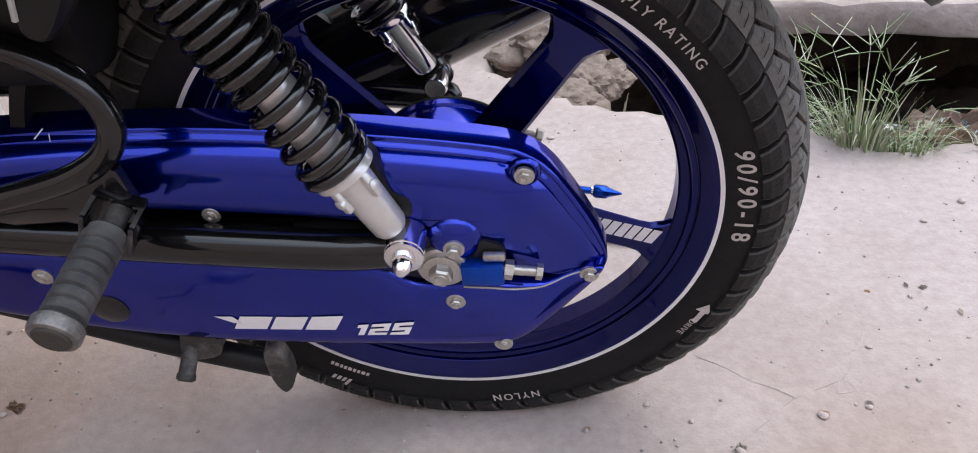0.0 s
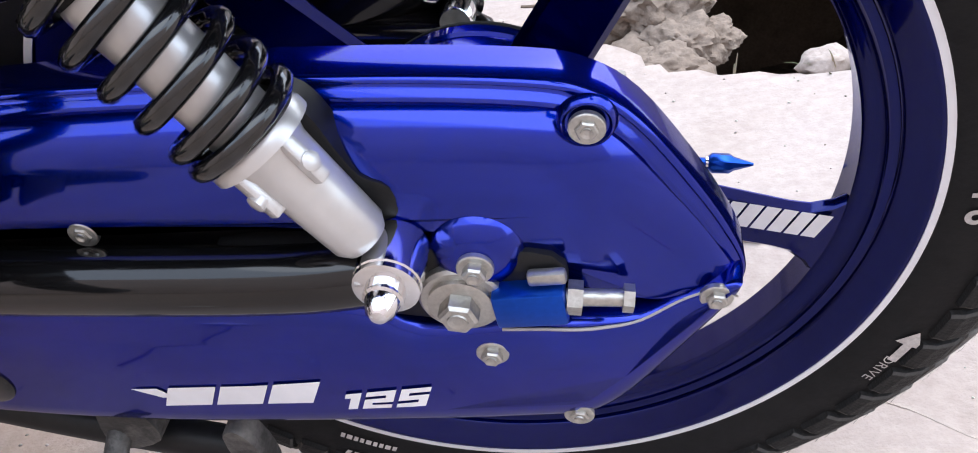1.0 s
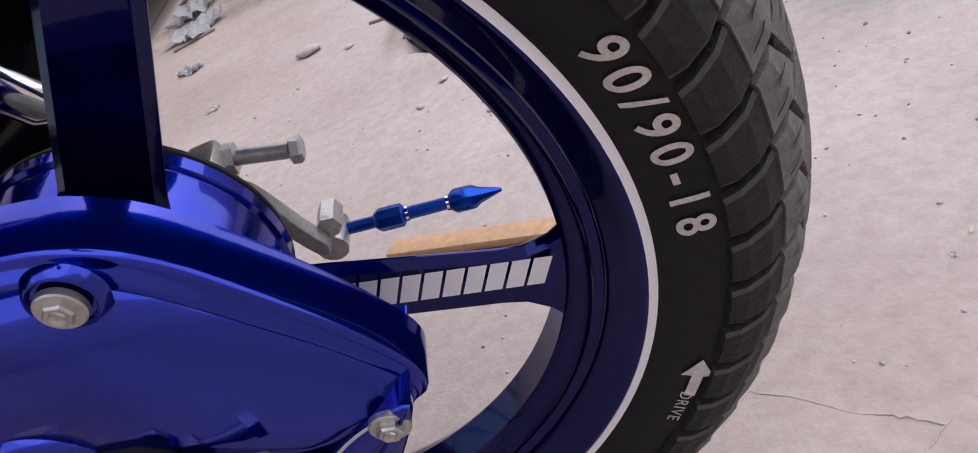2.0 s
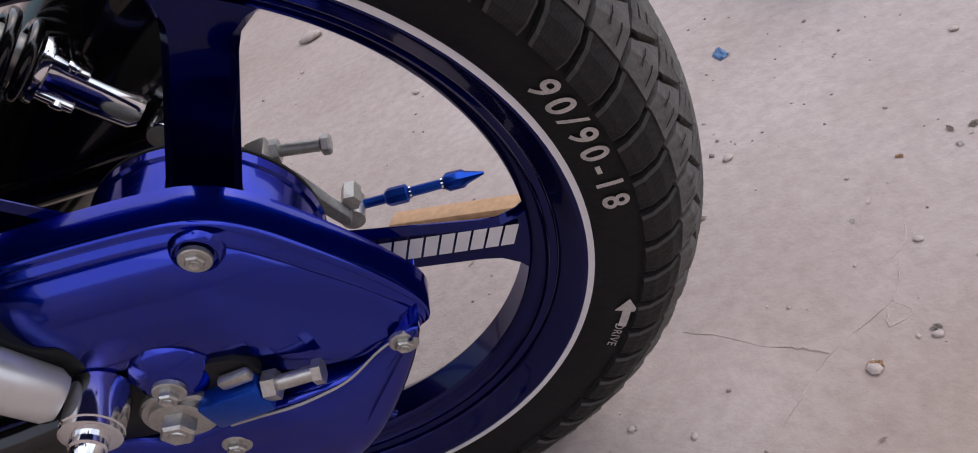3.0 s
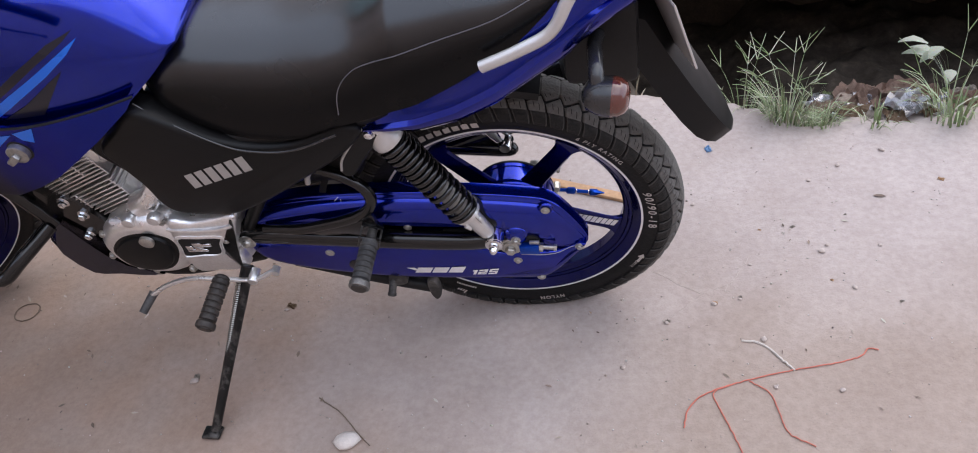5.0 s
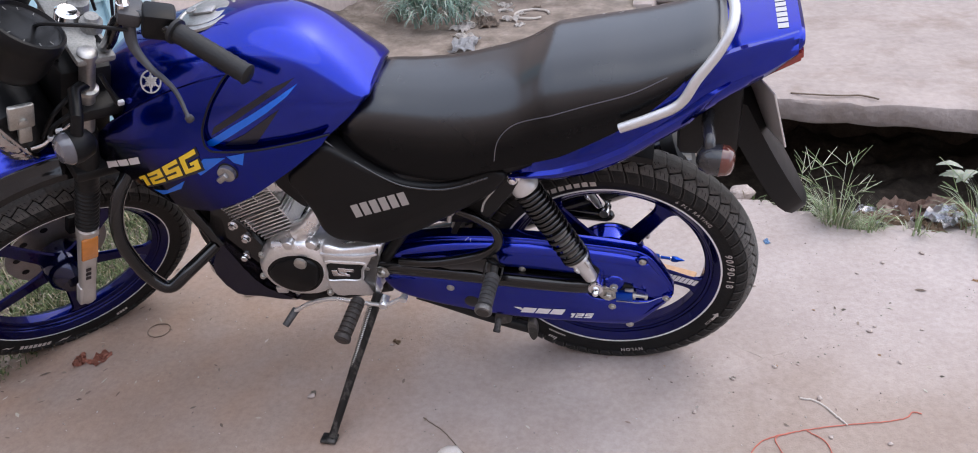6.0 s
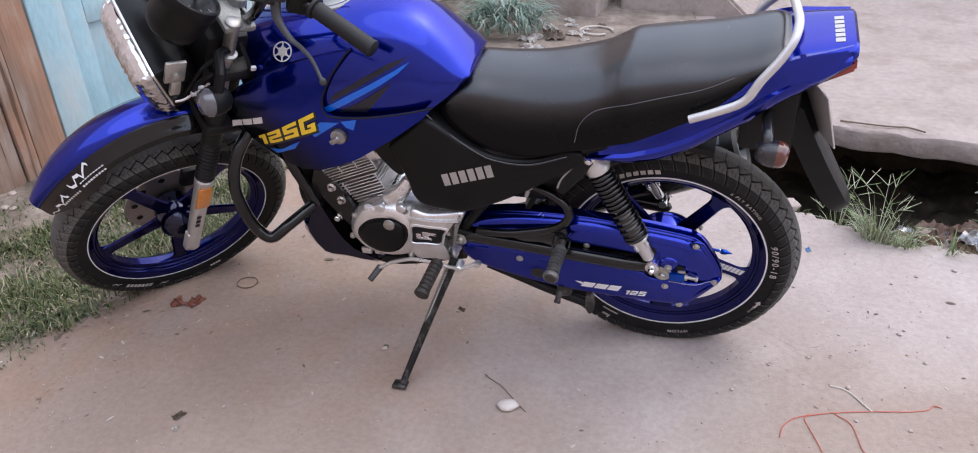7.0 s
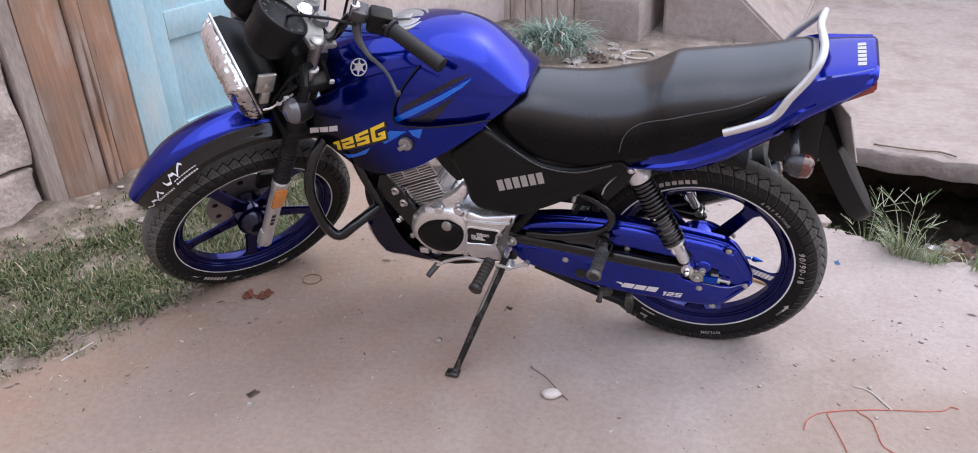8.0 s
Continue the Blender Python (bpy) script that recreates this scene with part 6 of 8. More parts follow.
part("exhaust_header", bm, FRAME, bike, "black exhaust header pipe")
for p in ((-0.742, -0.098, 0.262), (-0.705, -0.100, 0.268)):
    bm = bmesh.new()
    block(bm, (p[0] - 0.014, p[1], p[2] - 0.010), (p[0] + 0.014, p[1] + 0.03, p[2] + 0.010), 0.004)
    part("drain_lug", bm, ALU, engine)

# -- stands, pegs, levers --
bm = bmesh.new()
tube(bm, [(-0.485, -0.135, 0.315), (-0.53, -0.235, 0.21), (-0.575, -0.365, 0.098)], [0.012, 0.0105, 0.0085], 12)
block(bm, (-0.022, -0.014, -0.004), (0.014, 0.014, 0.004), 0.003, Matrix.Translation((-0.577, -0.368, 0.096)) @ Matrix.Rotation(radians(-11), 4, "X"))
stand = part("side_stand", bm, STANDBLACK, bike, "black side stand let down to the ground")
bm = bmesh.new()
u0, u1 = Vector((-0.50, -0.158, 0.302)), Vector((-0.538, -0.25, 0.20))
dd = (u1 - u0).normalized()
e1 = dd.orthogonal().normalized()
e2 = dd.cross(e1)
tube(bm, [u0 + (u1 - u0) * (k / 240) + (e1 * math.cos(k * 0.9) + e2 * math.sin(k * 0.9)) * 0.006 for k in range(241)], 0.0014, 5)
part("stand_spring", bm, STEEL, stand)
bm = bmesh.new()
tube(bm, smooth_line([(-0.330, -0.084, 0.528), (-0.300, -0.088, 0.527), (-0.262, -0.094, 0.516), (-0.232, -0.101, 0.503), (-0.216, -0.106, 0.491), (-0.209, -0.110, 0.476), (-0.209, -0.113, 0.463), (-0.217, -0.116, 0.449), (-0.234, -0.118, 0.436), (-0.260, -0.1185, 0.424), (-0.301, -0.1185, 0.412), (-0.355, -0.117, 0.399), (-0.430, -0.105, 0.385)], 5), 0.0102, 14)
peg_loop = part("peg_bracket", bm, BLACK, bike, "black tubular pillion peg bracket")
bm = bmesh.new()
plate(bm, [(-0.350, 0.394), (-0.262, 0.420), (-0.226, 0.438), (-0.215, 0.434), (-0.211, 0.404), (-0.218, 0.386), (-0.246, 0.378), (-0.272, 0.386), (-0.315, 0.383)], [(-0.112, 0), (-0.1205, 0), (-0.1220, 0.002)])
part("peg_gusset", bm, BLACK, peg_loop)
SLANT = Matrix.Translation((-0.2215, 0, 0.4055)) @ Matrix.Rotation(radians(22), 4, "Y")
bm = bmesh.new()
for x0 in (-0.0185, 0.0155):
    block(bm, (x0, -0.150, -0.022), (x0 + 0.003, -0.118, 0.006), 0.001, SLANT)
block(bm, (-0.0185, -0.128, 0.003), (0.0185, -0.118, 0.008), 0.001, SLANT)
part("peg_clevis", bm, BLACK, peg_loop)
bm = bmesh.new()
for x0 in (-0.0187, 0.0153):
    block(bm, (x0, -0.1512, -0.021), (x0 + 0.0034, -0.1498, 0.0052), 0.0004, SLANT)
    block(bm, (x0, -0.148, 0.0056), (x0 + 0.0034, -0.122, 0.0066), 0.0003, SLANT)
part("worn_edge", bm, DUSTBLACK, peg_loop, "paler strips along the clevis edges")
bm = bmesh.new()
tube(bm, [(-0.2215, -0.120, 0.402), (-0.2215, -0.152, 0.4015)], 0.0085, 12)
part("peg_pin", bm, DUSTBLACK, peg_loop)


def build_peg(name, a, b, r, label, lip=True):
    a, b = Vector(a), Vector(b)
    d = (b - a).normalized()
    ln = (b - a).length
    prof = [(0, r * 0.6), (0.004, r * 0.92)]
    k = 7
    for i in range(k):
        s = 0.008 + (ln - 0.022) * i / k
        w = (ln - 0.022) / k
        prof += [(s, r * 0.86), (s + w * 0.14, r), (s + w * 0.78, r * 1.02), (s + w * 0.92, r * 0.86)]
    prof += [(ln - 0.014, r * 0.98), (ln - 0.012, r * 1.08)]
    bm = bmesh.new()
    turned(bm, a, d, prof, 24)
    peg = part(name, bm, PEGRUBBER if "grey" in label else PEGDARK, bike, label, 40)
    bm = bmesh.new()
    turned(bm, a, d, [(ln - 0.0125, r * 1.02), (ln - 0.0105, r * 1.15), (ln - 0.003, r * 1.17), (ln - 0.0008, r * 1.10), (ln, r * 0.9)], 28)
    part("peg_cap", bm, PEGCAP if "grey" in label else PEGDARK, peg, "scraped metal end of the peg" if "grey" in label else "")
    bm = bmesh.new()
    turned(bm, a, d, [(ln - 0.002, r * 0.86), (ln + 0.0012, r * 0.86), (ln + 0.0022, r * 0.78), (ln + 0.0024, r * 0.1)], 24)
    part("peg_end", bm, PEGDARK, peg)
    return peg


build_peg("pillion_peg", (-0.2215, -0.146, 0.402), (-0.228, -0.2375, 0.391), 0.0153, "grey ribbed rubber pillion peg")
build_peg("rider_peg", (-0.515, -0.17, 0.335), (-0.530, -0.268, 0.313), 0.0155, "dark ribbed rubber rider peg")
bm = bmesh.new()
tube(bm, smooth_line([(-0.43, -0.150, 0.318), (-0.47, -0.160, 0.306), (-0.53, -0.168, 0.322), (-0.58, -0.172, 0.330), (-0.63, -0.178, 0.318), (-0.662, -0.19, 0.305)], 5), 0.0078, 12, True, 0.6)
turned(bm, (-0.47, -0.140, 0.308), (0, -1, 0), [(0, 0.0095), (0.026, 0.0095), (0.028, 0.008)], 18)
turned(bm, (-0.425, -0.142, 0.318), (0, -1, 0), [(0, 0.0075), (0.014, 0.0075)], 18)
shift = part("shift_lever", bm, ALU, bike, "worn aluminium gear shift lever")
bm = bmesh.new()
rod(bm, (-0.662, -0.185, 0.305), (-0.678, -0.222, 0.292), 0.0085, 0.0075, 14)
part("lever_rubber", bm, PEGRUBBER, shift)
bm = bmesh.new()
tube(bm, smooth_line([(-0.42, -0.085, 0.262), (-0.352, -0.085, 0.234), (-0.27, -0.085, 0.199), (-0.175, -0.085, 0.165)], 4), 0.0125, 12)
tube(bm, smooth_line([(-0.40, 0.085, 0.265), (-0.30, 0.085, 0.225), (-0.165, 0.085, 0.165)], 4), 0.0125, 10)
block(bm, (-0.30, -0.085, 0.205), (-0.28, 0.085, 0.225), 0.004)
cstand = part("centre_stand", bm, FRAME, bike, "black centre stand folded up")
bm = bmesh.new()
plate(bm, ring2([(-0.175, 0.199), (-0.162, 0.204), (-0.155, 0.182), (-0.157, 0.152), (-0.168, 0.140), (-0.176, 0.160)], 3), [(-0.100, 0.001), (-0.098, 0), (-0.084, 0)])
part("stand_foot", bm, DUSTBLACK, cstand, "worn dusty foot of the stand")
bm = bmesh.new()
plate(bm, ring2([(-0.236, 0.246), (-0.222, 0.248), (-0.210, 0.226), (-0.212, 0.204), (-0.238, 0.196), (-0.248, 0.206)], 3), [(-0.104, 0), (-0.088, 0)])
turned(bm, (-0.238, -0.095, 0.214), (-0.10, -0.80, -0.55), [(0, 0.0075), (0.030, 0.0075), (0.032, 0.0086), (0.036, 0.0086), (0.038, 0.006)], 14)
part("stand_lug", bm, DUSTBLACK, cstand)
bm = bmesh.new()
crash = [(-0.905, -0.06, 0.66), (-0.940, -0.11, 0.645), (-0.968, -0.170, 0.60), (-0.982, -0.20, 0.53), (-0.977, -0.205, 0.46), (-0.965, -0.20, 0.400), (-0.935, -0.195, 0.368), (-0.90, -0.165, 0.385), (-0.855, -0.10, 0.405)]
tube(bm, smooth_line(crash, 5), 0.0145, 12)
tube(bm, smooth_line([(-0.93, -0.06, 0.66), (-0.895, -0.09, 0.55), (-0.865, -0.09, 0.45), (-0.85, -0.09, 0.40)], 4), 0.014, 12)
tube(bm, smooth_line([(x, -y, z) for x, y, z in crash], 5), 0.0145, 10)
part("crash_bar", bm, BLACK, bike, "gloss black tubular crash bar")

# -- front end, in the steering's own frame: x back, y right, z up the fork --
def fpart(name, bm, material, parent=None, label="", sharp=40):
    bm.transform(FRONT)
    return part(name, bm, material, parent or bike, label, sharp)


for sg in (-1, 1):
    bm = bmesh.new()
    turned(bm, (0.012, 0.088 * sg, -0.035), (0, 0, 1), [(0, 0.016), (0.01, 0.020), (0.05, 0.0185), (0.25, 0.0215), (0.265, 0.0235), (0.285, 0.0235), (0.29, 0.018)], 24)
    block(bm, (-0.01, 0.088 * sg - 0.012, -0.04), (0.03, 0.088 * sg + 0.012, 0.03), 0.006)
    leg = fpart("fork_leg", bm, SILVER, label="silver fork slider with an orange reflector")
    bm = bmesh.new()
    prof = []
    for k in range(13):
        z = 0.255 + k * 0.0125
        prof += [(z, 0.0205), (z + 0.0045, 0.0245), (z + 0.008, 0.0245), (z + 0.0115, 0.0205)]
    turned(bm, (0.012, 0.088 * sg, 0), (0, 0, 1), prof, 20)
    fpart("fork_gaiter", bm, FRAME, leg)
    bm = bmesh.new()
    turned(bm, (0.012, 0.088 * sg, 0.36), (0, 0, 1), [(0.03, 0.024), (0.09, 0.024), (0.19, 0.020), (0.195, 0.0165)], 20)
    fpart("fork_shroud", bm, FRAME, leg)
    bm = bmesh.new()
    turned(bm, (0.012, 0.088 * sg, 0.36), (0, 0, 1), [(0.18, 0.0140), (0.36, 0.0140), (0.375, 0.0175), (0.388, 0.0175), (0.392, 0.012)], 20)
    fpart("fork_tube", bm, CAPMETAL, leg, "bright upper fork tube")
    bm = bmesh.new()
    block(bm, (-0.010, 0.088 * sg + (0.019 if sg > 0 else -0.026), 0.160), (0.026, 0.088 * sg + (0.026 if sg > 0 else -0.019), 0.235), 0.003)
    fpart("reflector", bm, ORANGE, leg, "orange fork reflector")
    if sg < 0:
        bm = bars([0.012] * 3, 0.012, 0.005, 0.0)
        bm.transform(Matrix.Translation((0.012, -0.1092, 0.10)) @ Matrix(((0, -1, 0, 0), (0, 0, 1, 0), (1, 0, 0, 0), (0, 0, 0, 1))))
        fpart("name_bar", bm, SMOKE, leg)
bm = bmesh.new()
turned(bm, (0, 0.052, 0), (0, 1, 0), [(0, 0.118), (0.0035, 0.118)], 48)
disc = part("brake_disc", bm, STEEL, front_rim, "steel front brake disc")
bm = bmesh.new()
block(bm, (0.02, 0.035, 0.06), (0.085, 0.085, 0.125), 0.008)
part("brake_caliper", bm, FRAME, front_rim, "black brake caliper")
bm = bmesh.new()
for k in range(10):
    t = 2 * math.pi * k / 10
    turned(bm, (0.092 * math.cos(t), 0.0508, 0.092 * math.sin(t)), (0, 1, 0), [(0, 0.009), (0.0006, 0.009)], 10)
part("disc_hole", bm, FRAME, front_rim)
bm = bmesh.new()
for z in (0.43, 0.60):
    block(bm, (-0.02, -0.115, z), (0.075, 0.115, z + 0.03), 0.01)
turned(bm, (0.058, 0, 0.40), (0, 0, 1), [(0, 0.024), (0.22, 0.024)], 18)
fpart("fork_yoke", bm, FRAME, label="black fork yoke")


def fender_at(q):
    t = radians(42 + 111 * q)
    r = 0.400 + 0.050 * math.sin(math.pi * q)
    w = 0.068 * (0.38 + 0.62 * min(1, (1.02 - q) * 5) ** 0.5) * (0.8 + 0.2 * min(1, q * 4))
    return t, r, w


def fender_sweep(section, n=36):
    rings = []
    for k in range(n + 1):
        t, r, w = fender_at(k / n)
        rings.append([Vector(((r + dr) * math.cos(t), y, (r + dr) * math.sin(t))) for y, dr in section(w, k / n)])
    bm = bmesh.new()
    skin(bm, rings)
    return bm


def top_section(w, q):
    s = [(-w * 0.55, -0.0125), (-w * 0.50, -0.0090), (-w * 0.36, -0.0045), (-w * 0.18, -0.001), (0, 0.0), (w * 0.18, -0.001), (w * 0.36, -0.0045), (w * 0.62, -0.014)]
    return s + [(y * 0.94, dr - 0.004) for y, dr in s[::-1]]


def skirt_depth(q):
    step = min(1, max(0, (q - 0.735) / 0.035))
    return (0.051 + 0.028 * step) * min(1, max(0.25, (1.02 - q) * 9)) ** 0.5


fender = fpart("front_fender", fender_sweep(top_section), BLUE, label="glossy blue front fender with black sides", sharp=50)
for sg in (-1, 1):
    def side_section(w, q, sg=sg):
        e = skirt_depth(q)
        y0, d0 = (0.53, -0.0130) if sg < 0 else (0.60, -0.016)
        out = [(w * y0, d0), (w * (y0 + 0.07), d0 - 0.002), (w * (y0 + 0.11), d0 - 0.006), (w * 0.86, -0.029), (w * 0.98, -0.036), (w + 0.001, -e), (w - 0.003, -e), (w * 0.94, -0.040), (w * 0.78, -0.031), (w * y0, d0 - 0.006)]
        return [(sg * y, dr) for y, dr in out]
    skirt = fpart("fender_skirt", fender_sweep(side_section, 48), BLACK, fender, "black fender side")


def skirt_mark(name, quads):
    """Plain strokes on the skirt: quads of (degrees, radius)."""
    bm = bmesh.new()
    for quad in quads:
        vs = []
        for deg, dr in quad:
            t, r, w = fender_at((deg - 42) / 111)
            vs.append(bm.verts.new(((r + dr) * math.cos(t), -lerp_line(-dr, [(0.013, w * 0.56), (0.019, w * 0.66), (0.029, w * 0.87), (0.036, w * 0.985), (0.06, w + 0.001)]) - 0.0012, (r + dr) * math.sin(t))))
        bm.faces.new(vs)
    return fpart(name, bm, WHITE, fender)


SCRIPT = [(127 + 0.9 * k, -0.0165 - 0.0009 * k + 0.0048 * math.sin(k * 1.25) + 0.0020 * math.sin(k * 2.9)) for k in range(28)]
skirt_mark("script_bar", [[p, q, (q[0], q[1] - 0.0044), (p[0], p[1] - 0.0044)] for p, q in zip(SCRIPT[:12], SCRIPT[1:12])])
skirt_mark("script_bar", [[p, q, (q[0], q[1] - 0.0044), (p[0], p[1] - 0.0044)] for p, q in zip(SCRIPT[14:], SCRIPT[15:])])
skirt_mark("script_bar", [[(123 + 1.15 * k, -0.031), (123 + 1.15 * k + 0.8, -0.031), (123 + 1.15 * k + 0.8, -0.044), (123 + 1.15 * k, -0.044)] for k in range(9)])
skirt_mark("script_bar", [[(135 + 1.1 * k, -0.042), (135 + 1.1 * k + 0.7, -0.042), (135 + 1.1 * k + 0.7, -0.048), (135 + 1.1 * k, -0.048)] for k in range(9)])

# headlamp, instruments, bars
LAMP = Matrix.Translation((-0.108, 0, 0.567)) @ Matrix.Rotation(radians(-27), 4, "Y")
LOUT = ring2([(-0.125, 0.09), (-0.105, 0.105), (0.0, 0.112), (0.105, 0.105), (0.125, 0.09), (0.108, -0.01), (0.078, -0.078), (0.045, -0.092), (-0.045, -0.092), (-0.078, -0.078), (-0.108, -0.01)], 4)


def lamp_layers(layers):
    bm = bmesh.new()
    skin(bm, [[LAMP @ Vector((x, q[0] * s, q[1] * s)) for q in LOUT] for x, s in layers])
    return bm


lamp = fpart("headlamp_shell", lamp_layers([(0.075, 0.45), (0.060, 0.72), (0.020, 0.92), (0.0, 0.94)]), SATIN, label="black headlamp shell with a chrome surround")
fpart("lamp_rim", lamp_layers([(0.003, 0.97), (0.001, 1.015), (-0.003, 1.015), (-0.006, 0.98), (-0.004, 0.94)]), CHROME, lamp, "chrome headlamp surround")
bm = bmesh.new()
FINE = ring2(LOUT, 3)
skin(bm, [[LAMP @ Vector((x, q[0] * k, q[1] * k)) for q in FINE] for x, k in ((-0.008, 0.96), (-0.015, 0.95), (-0.022, 0.925), (-0.029, 0.89), (-0.036, 0.84), (-0.042, 0.76), (-0.046, 0.66), (-0.050, 0.54), (-0.052, 0.42), (-0.054, 0.12))])
for v in bm.verts:
    v.co += noise.noise_vector(v.co * 160) * 0.0030
fpart("lamp_glass", bm, GLASSY, lamp, "faceted clear headlamp glass", 6)
bm = bmesh.new()
tube(bm, smooth_line([(-0.094, -0.100, 0.552), (-0.076, -0.102, 0.556), (-0.059, -0.100, 0.566), (-0.040, -0.100, 0.580), (-0.024, -0.100, 0.594)], 4), 0.0042, 10)
fpart("lamp_stay", bm, CHROME, lamp)
for y in (-0.066, 0.066):
    p0, ax = Vector((-0.108, y, 0.727)), Vector((0.42, 0, 1)).normalized()
    bm = bmesh.new()
    turned(bm, p0, ax, [(-0.016, 0.026), (-0.008, 0.042), (0.002, 0.051), (0.020, 0.056), (0.058, 0.059), (0.062, 0.0620), (0.084, 0.0630), (0.089, 0.061), (0.091, 0.057), (0.085, 0.054)], 44)
    meter = fpart("instrument_pod", bm, SATIN, label="round black instrument pod")
    bm = bmesh.new()
    turned(bm, p0 + ax * 0.083, ax, [(0, 0.0545), (0.002, 0.053)], 36)
    dial = fpart("dial", bm, DIAL, meter, "dark dial face behind glass")
    u = ax.cross(Vector((0, 1, 0)))
    for k in range(9):
        t = radians(-125 + 250 * k / 8)
        d = u * math.cos(t) + Vector((0, 1, 0)) * math.sin(t)
        bm = bmesh.new()
        rod(bm, p0 + ax * 0.0853 + d * 0.042, p0 + ax * 0.0853 + d * 0.049, 0.0008, None, 6)
        fpart("dial_mark", bm, SCUFF, dial)
bm = bmesh.new()
halfbar = [(0.045, 0, 0.735), (0.045, -0.07, 0.738), (0.040, -0.11, 0.785), (0.040, -0.15, 0.868), (0.080, -0.19, 0.884), (0.150, -0.335, 0.888)]
tube(bm, smooth_line([(x, -y, z) for x, y, z in halfbar[:0:-1]] + halfbar, 5), 0.011, 12)
bar = fpart("handlebar", bm, BLACK, label="black handlebar with ribbed rubber grips")
for sg in (-1, 1):
    bm = bmesh.new()
    a, b = Vector((0.095, 0.215 * sg, 0.886)), Vector((0.157, 0.343 * sg, 0.888))
    prof = [(0, 0.012), (0.002, 0.022), (0.008, 0.022)] + [(0.010 + k * 0.007, 0.0165 + 0.001 * (k % 2)) for k in range(19)] + [(0.145, 0.0185), (0.149, 0.012)]
    turned(bm, a, b - a, prof, 20)
    fpart("grip", bm, GRIPRUBBER, bar, "black ribbed rubber grip")
    bm = bmesh.new()
    block(bm, (-0.022, -0.026, -0.025), (0.022, 0.026, 0.025), 0.008, Matrix.Translation((0.084, 0.188 * sg, 0.884)) @ Matrix.Rotation(radians(66 * -sg), 4, "Z"))
    fpart("switch_box", bm, SATIN, bar)
    bm = bmesh.new()
    tube(bm, smooth_line([(0.048, 0.160 * sg, 0.862), (0.046, 0.185 * sg, 0.836), (0.056, 0.225 * sg, 0.822), (0.062, 0.262 * sg, 0.828), (0.062, 0.305 * sg, 0.836), (0.049, 0.368 * sg, 0.846)], 4), [0.0110, 0.0108, 0.0104, 0.0098, 0.0090, 0.0082, 0.0074, 0.0066, 0.0060, 0.0056, 0.0053, 0.0050, 0.0048, 0.0046, 0.0044, 0.0042, 0.0040, 0.0039, 0.0038, 0.0037, 0.0037], 10, True, 0.55)
    turned(bm, (0.050, 0.364 * sg, 0.846), (-0.1, 0.9 * sg, 0.15), [(0, 0.003), (0.004, 0.0068), (0.010, 0.0068), (0.013, 0.003)], 14)
    block(bm, (-0.016, -0.018, -0.012), (0.030, 0.018, 0.014), 0.005, Matrix.Translation((0.050, 0.158 * sg, 0.878)) @ Matrix.Rotation(radians(60 * -sg), 4, "Z"))
    fpart("lever", bm, LEVERGREY, bar, "grey metal hand lever")
for sg in (-1, 1):
    bm = bmesh.new()
    tube(bm, [(0.040, 0.150 * sg, 0.885), (0.030, 0.155 * sg, 0.93), (-0.005, 0.175 * sg, 1.08)], 0.005, 10)
    turned(bm, (0.041, 0.150 * sg, 0.87), (0, 0, 1), [(0, 0.011), (0.03, 0.011), (0.034, 0.007)], 14)
    fpart("mirror_stem", bm, CHROME, bar)
bm = bmesh.new()
block(bm, (-0.135, -0.128, 0.636), (-0.092, -0.118, 0.690), 0.004)
block(bm, (-0.120, -0.128, 0.600), (-0.098, -0.116, 0.637), 0.003)
turned(bm, (-0.113, -0.127, 0.655), (0, -1, 0), [(0, 0.008), (0.006, 0.008), (0.007, 0.005)], 12)
fpart("lamp_bracket", bm, STEEL, lamp)
for sg in (-1, 1):
    bm = bmesh.new()
    turned(bm, (-0.044, 0.175 * sg, 0.618), (-1, 0.1 * sg, 0), [(-0.034, 0.010), (-0.024, 0.024), (0, 0.031), (0.014, 0.032)], 24)
    tube(bm, [(-0.043, 0.175 * sg, 0.640), (-0.038, 0.165 * sg, 0.678), (-0.02, 0.11 * sg, 0.683), (0.01, 0.09 * sg, 0.675)], 0.011, 10)
    ind = fpart("front_indicator", bm, SATIN, label="smoky grey front indicator on a stalk")
    bm = bmesh.new()
    turned(bm, (-0.044, 0.175 * sg, 0.618), (-1, 0.1 * sg, 0), [(0.012, 0.031), (0.022, 0.030), (0.032, 0.022), (0.036, 0.002)], 24)
    fpart("lens", bm, LENS_GREY, ind)
bm = bmesh.new()
for pts in ([(0.04, -0.17, 0.86), (-0.03, -0.14, 0.86), (-0.06, -0.05, 0.78), (0.02, -0.03, 0.62)], [(0.05, -0.18, 0.85), (0.0, -0.12, 0.79), (0.02, -0.09, 0.66), (0.05, -0.07, 0.50)], [(0.05, 0.18, 0.86), (-0.04, 0.14, 0.88), (-0.07, 0.0, 0.80), (0.0, 0.03, 0.62)], [(0.05, -0.18, 0.87), (0.03, -0.05, 0.88), (0.02, 0.08, 0.80), (0.05, 0.04, 0.55)]):
    tube(bm, smooth_line(pts, 6), 0.0035, 7)
fpart("control_cable", bm, FRAME, label="black control cable")
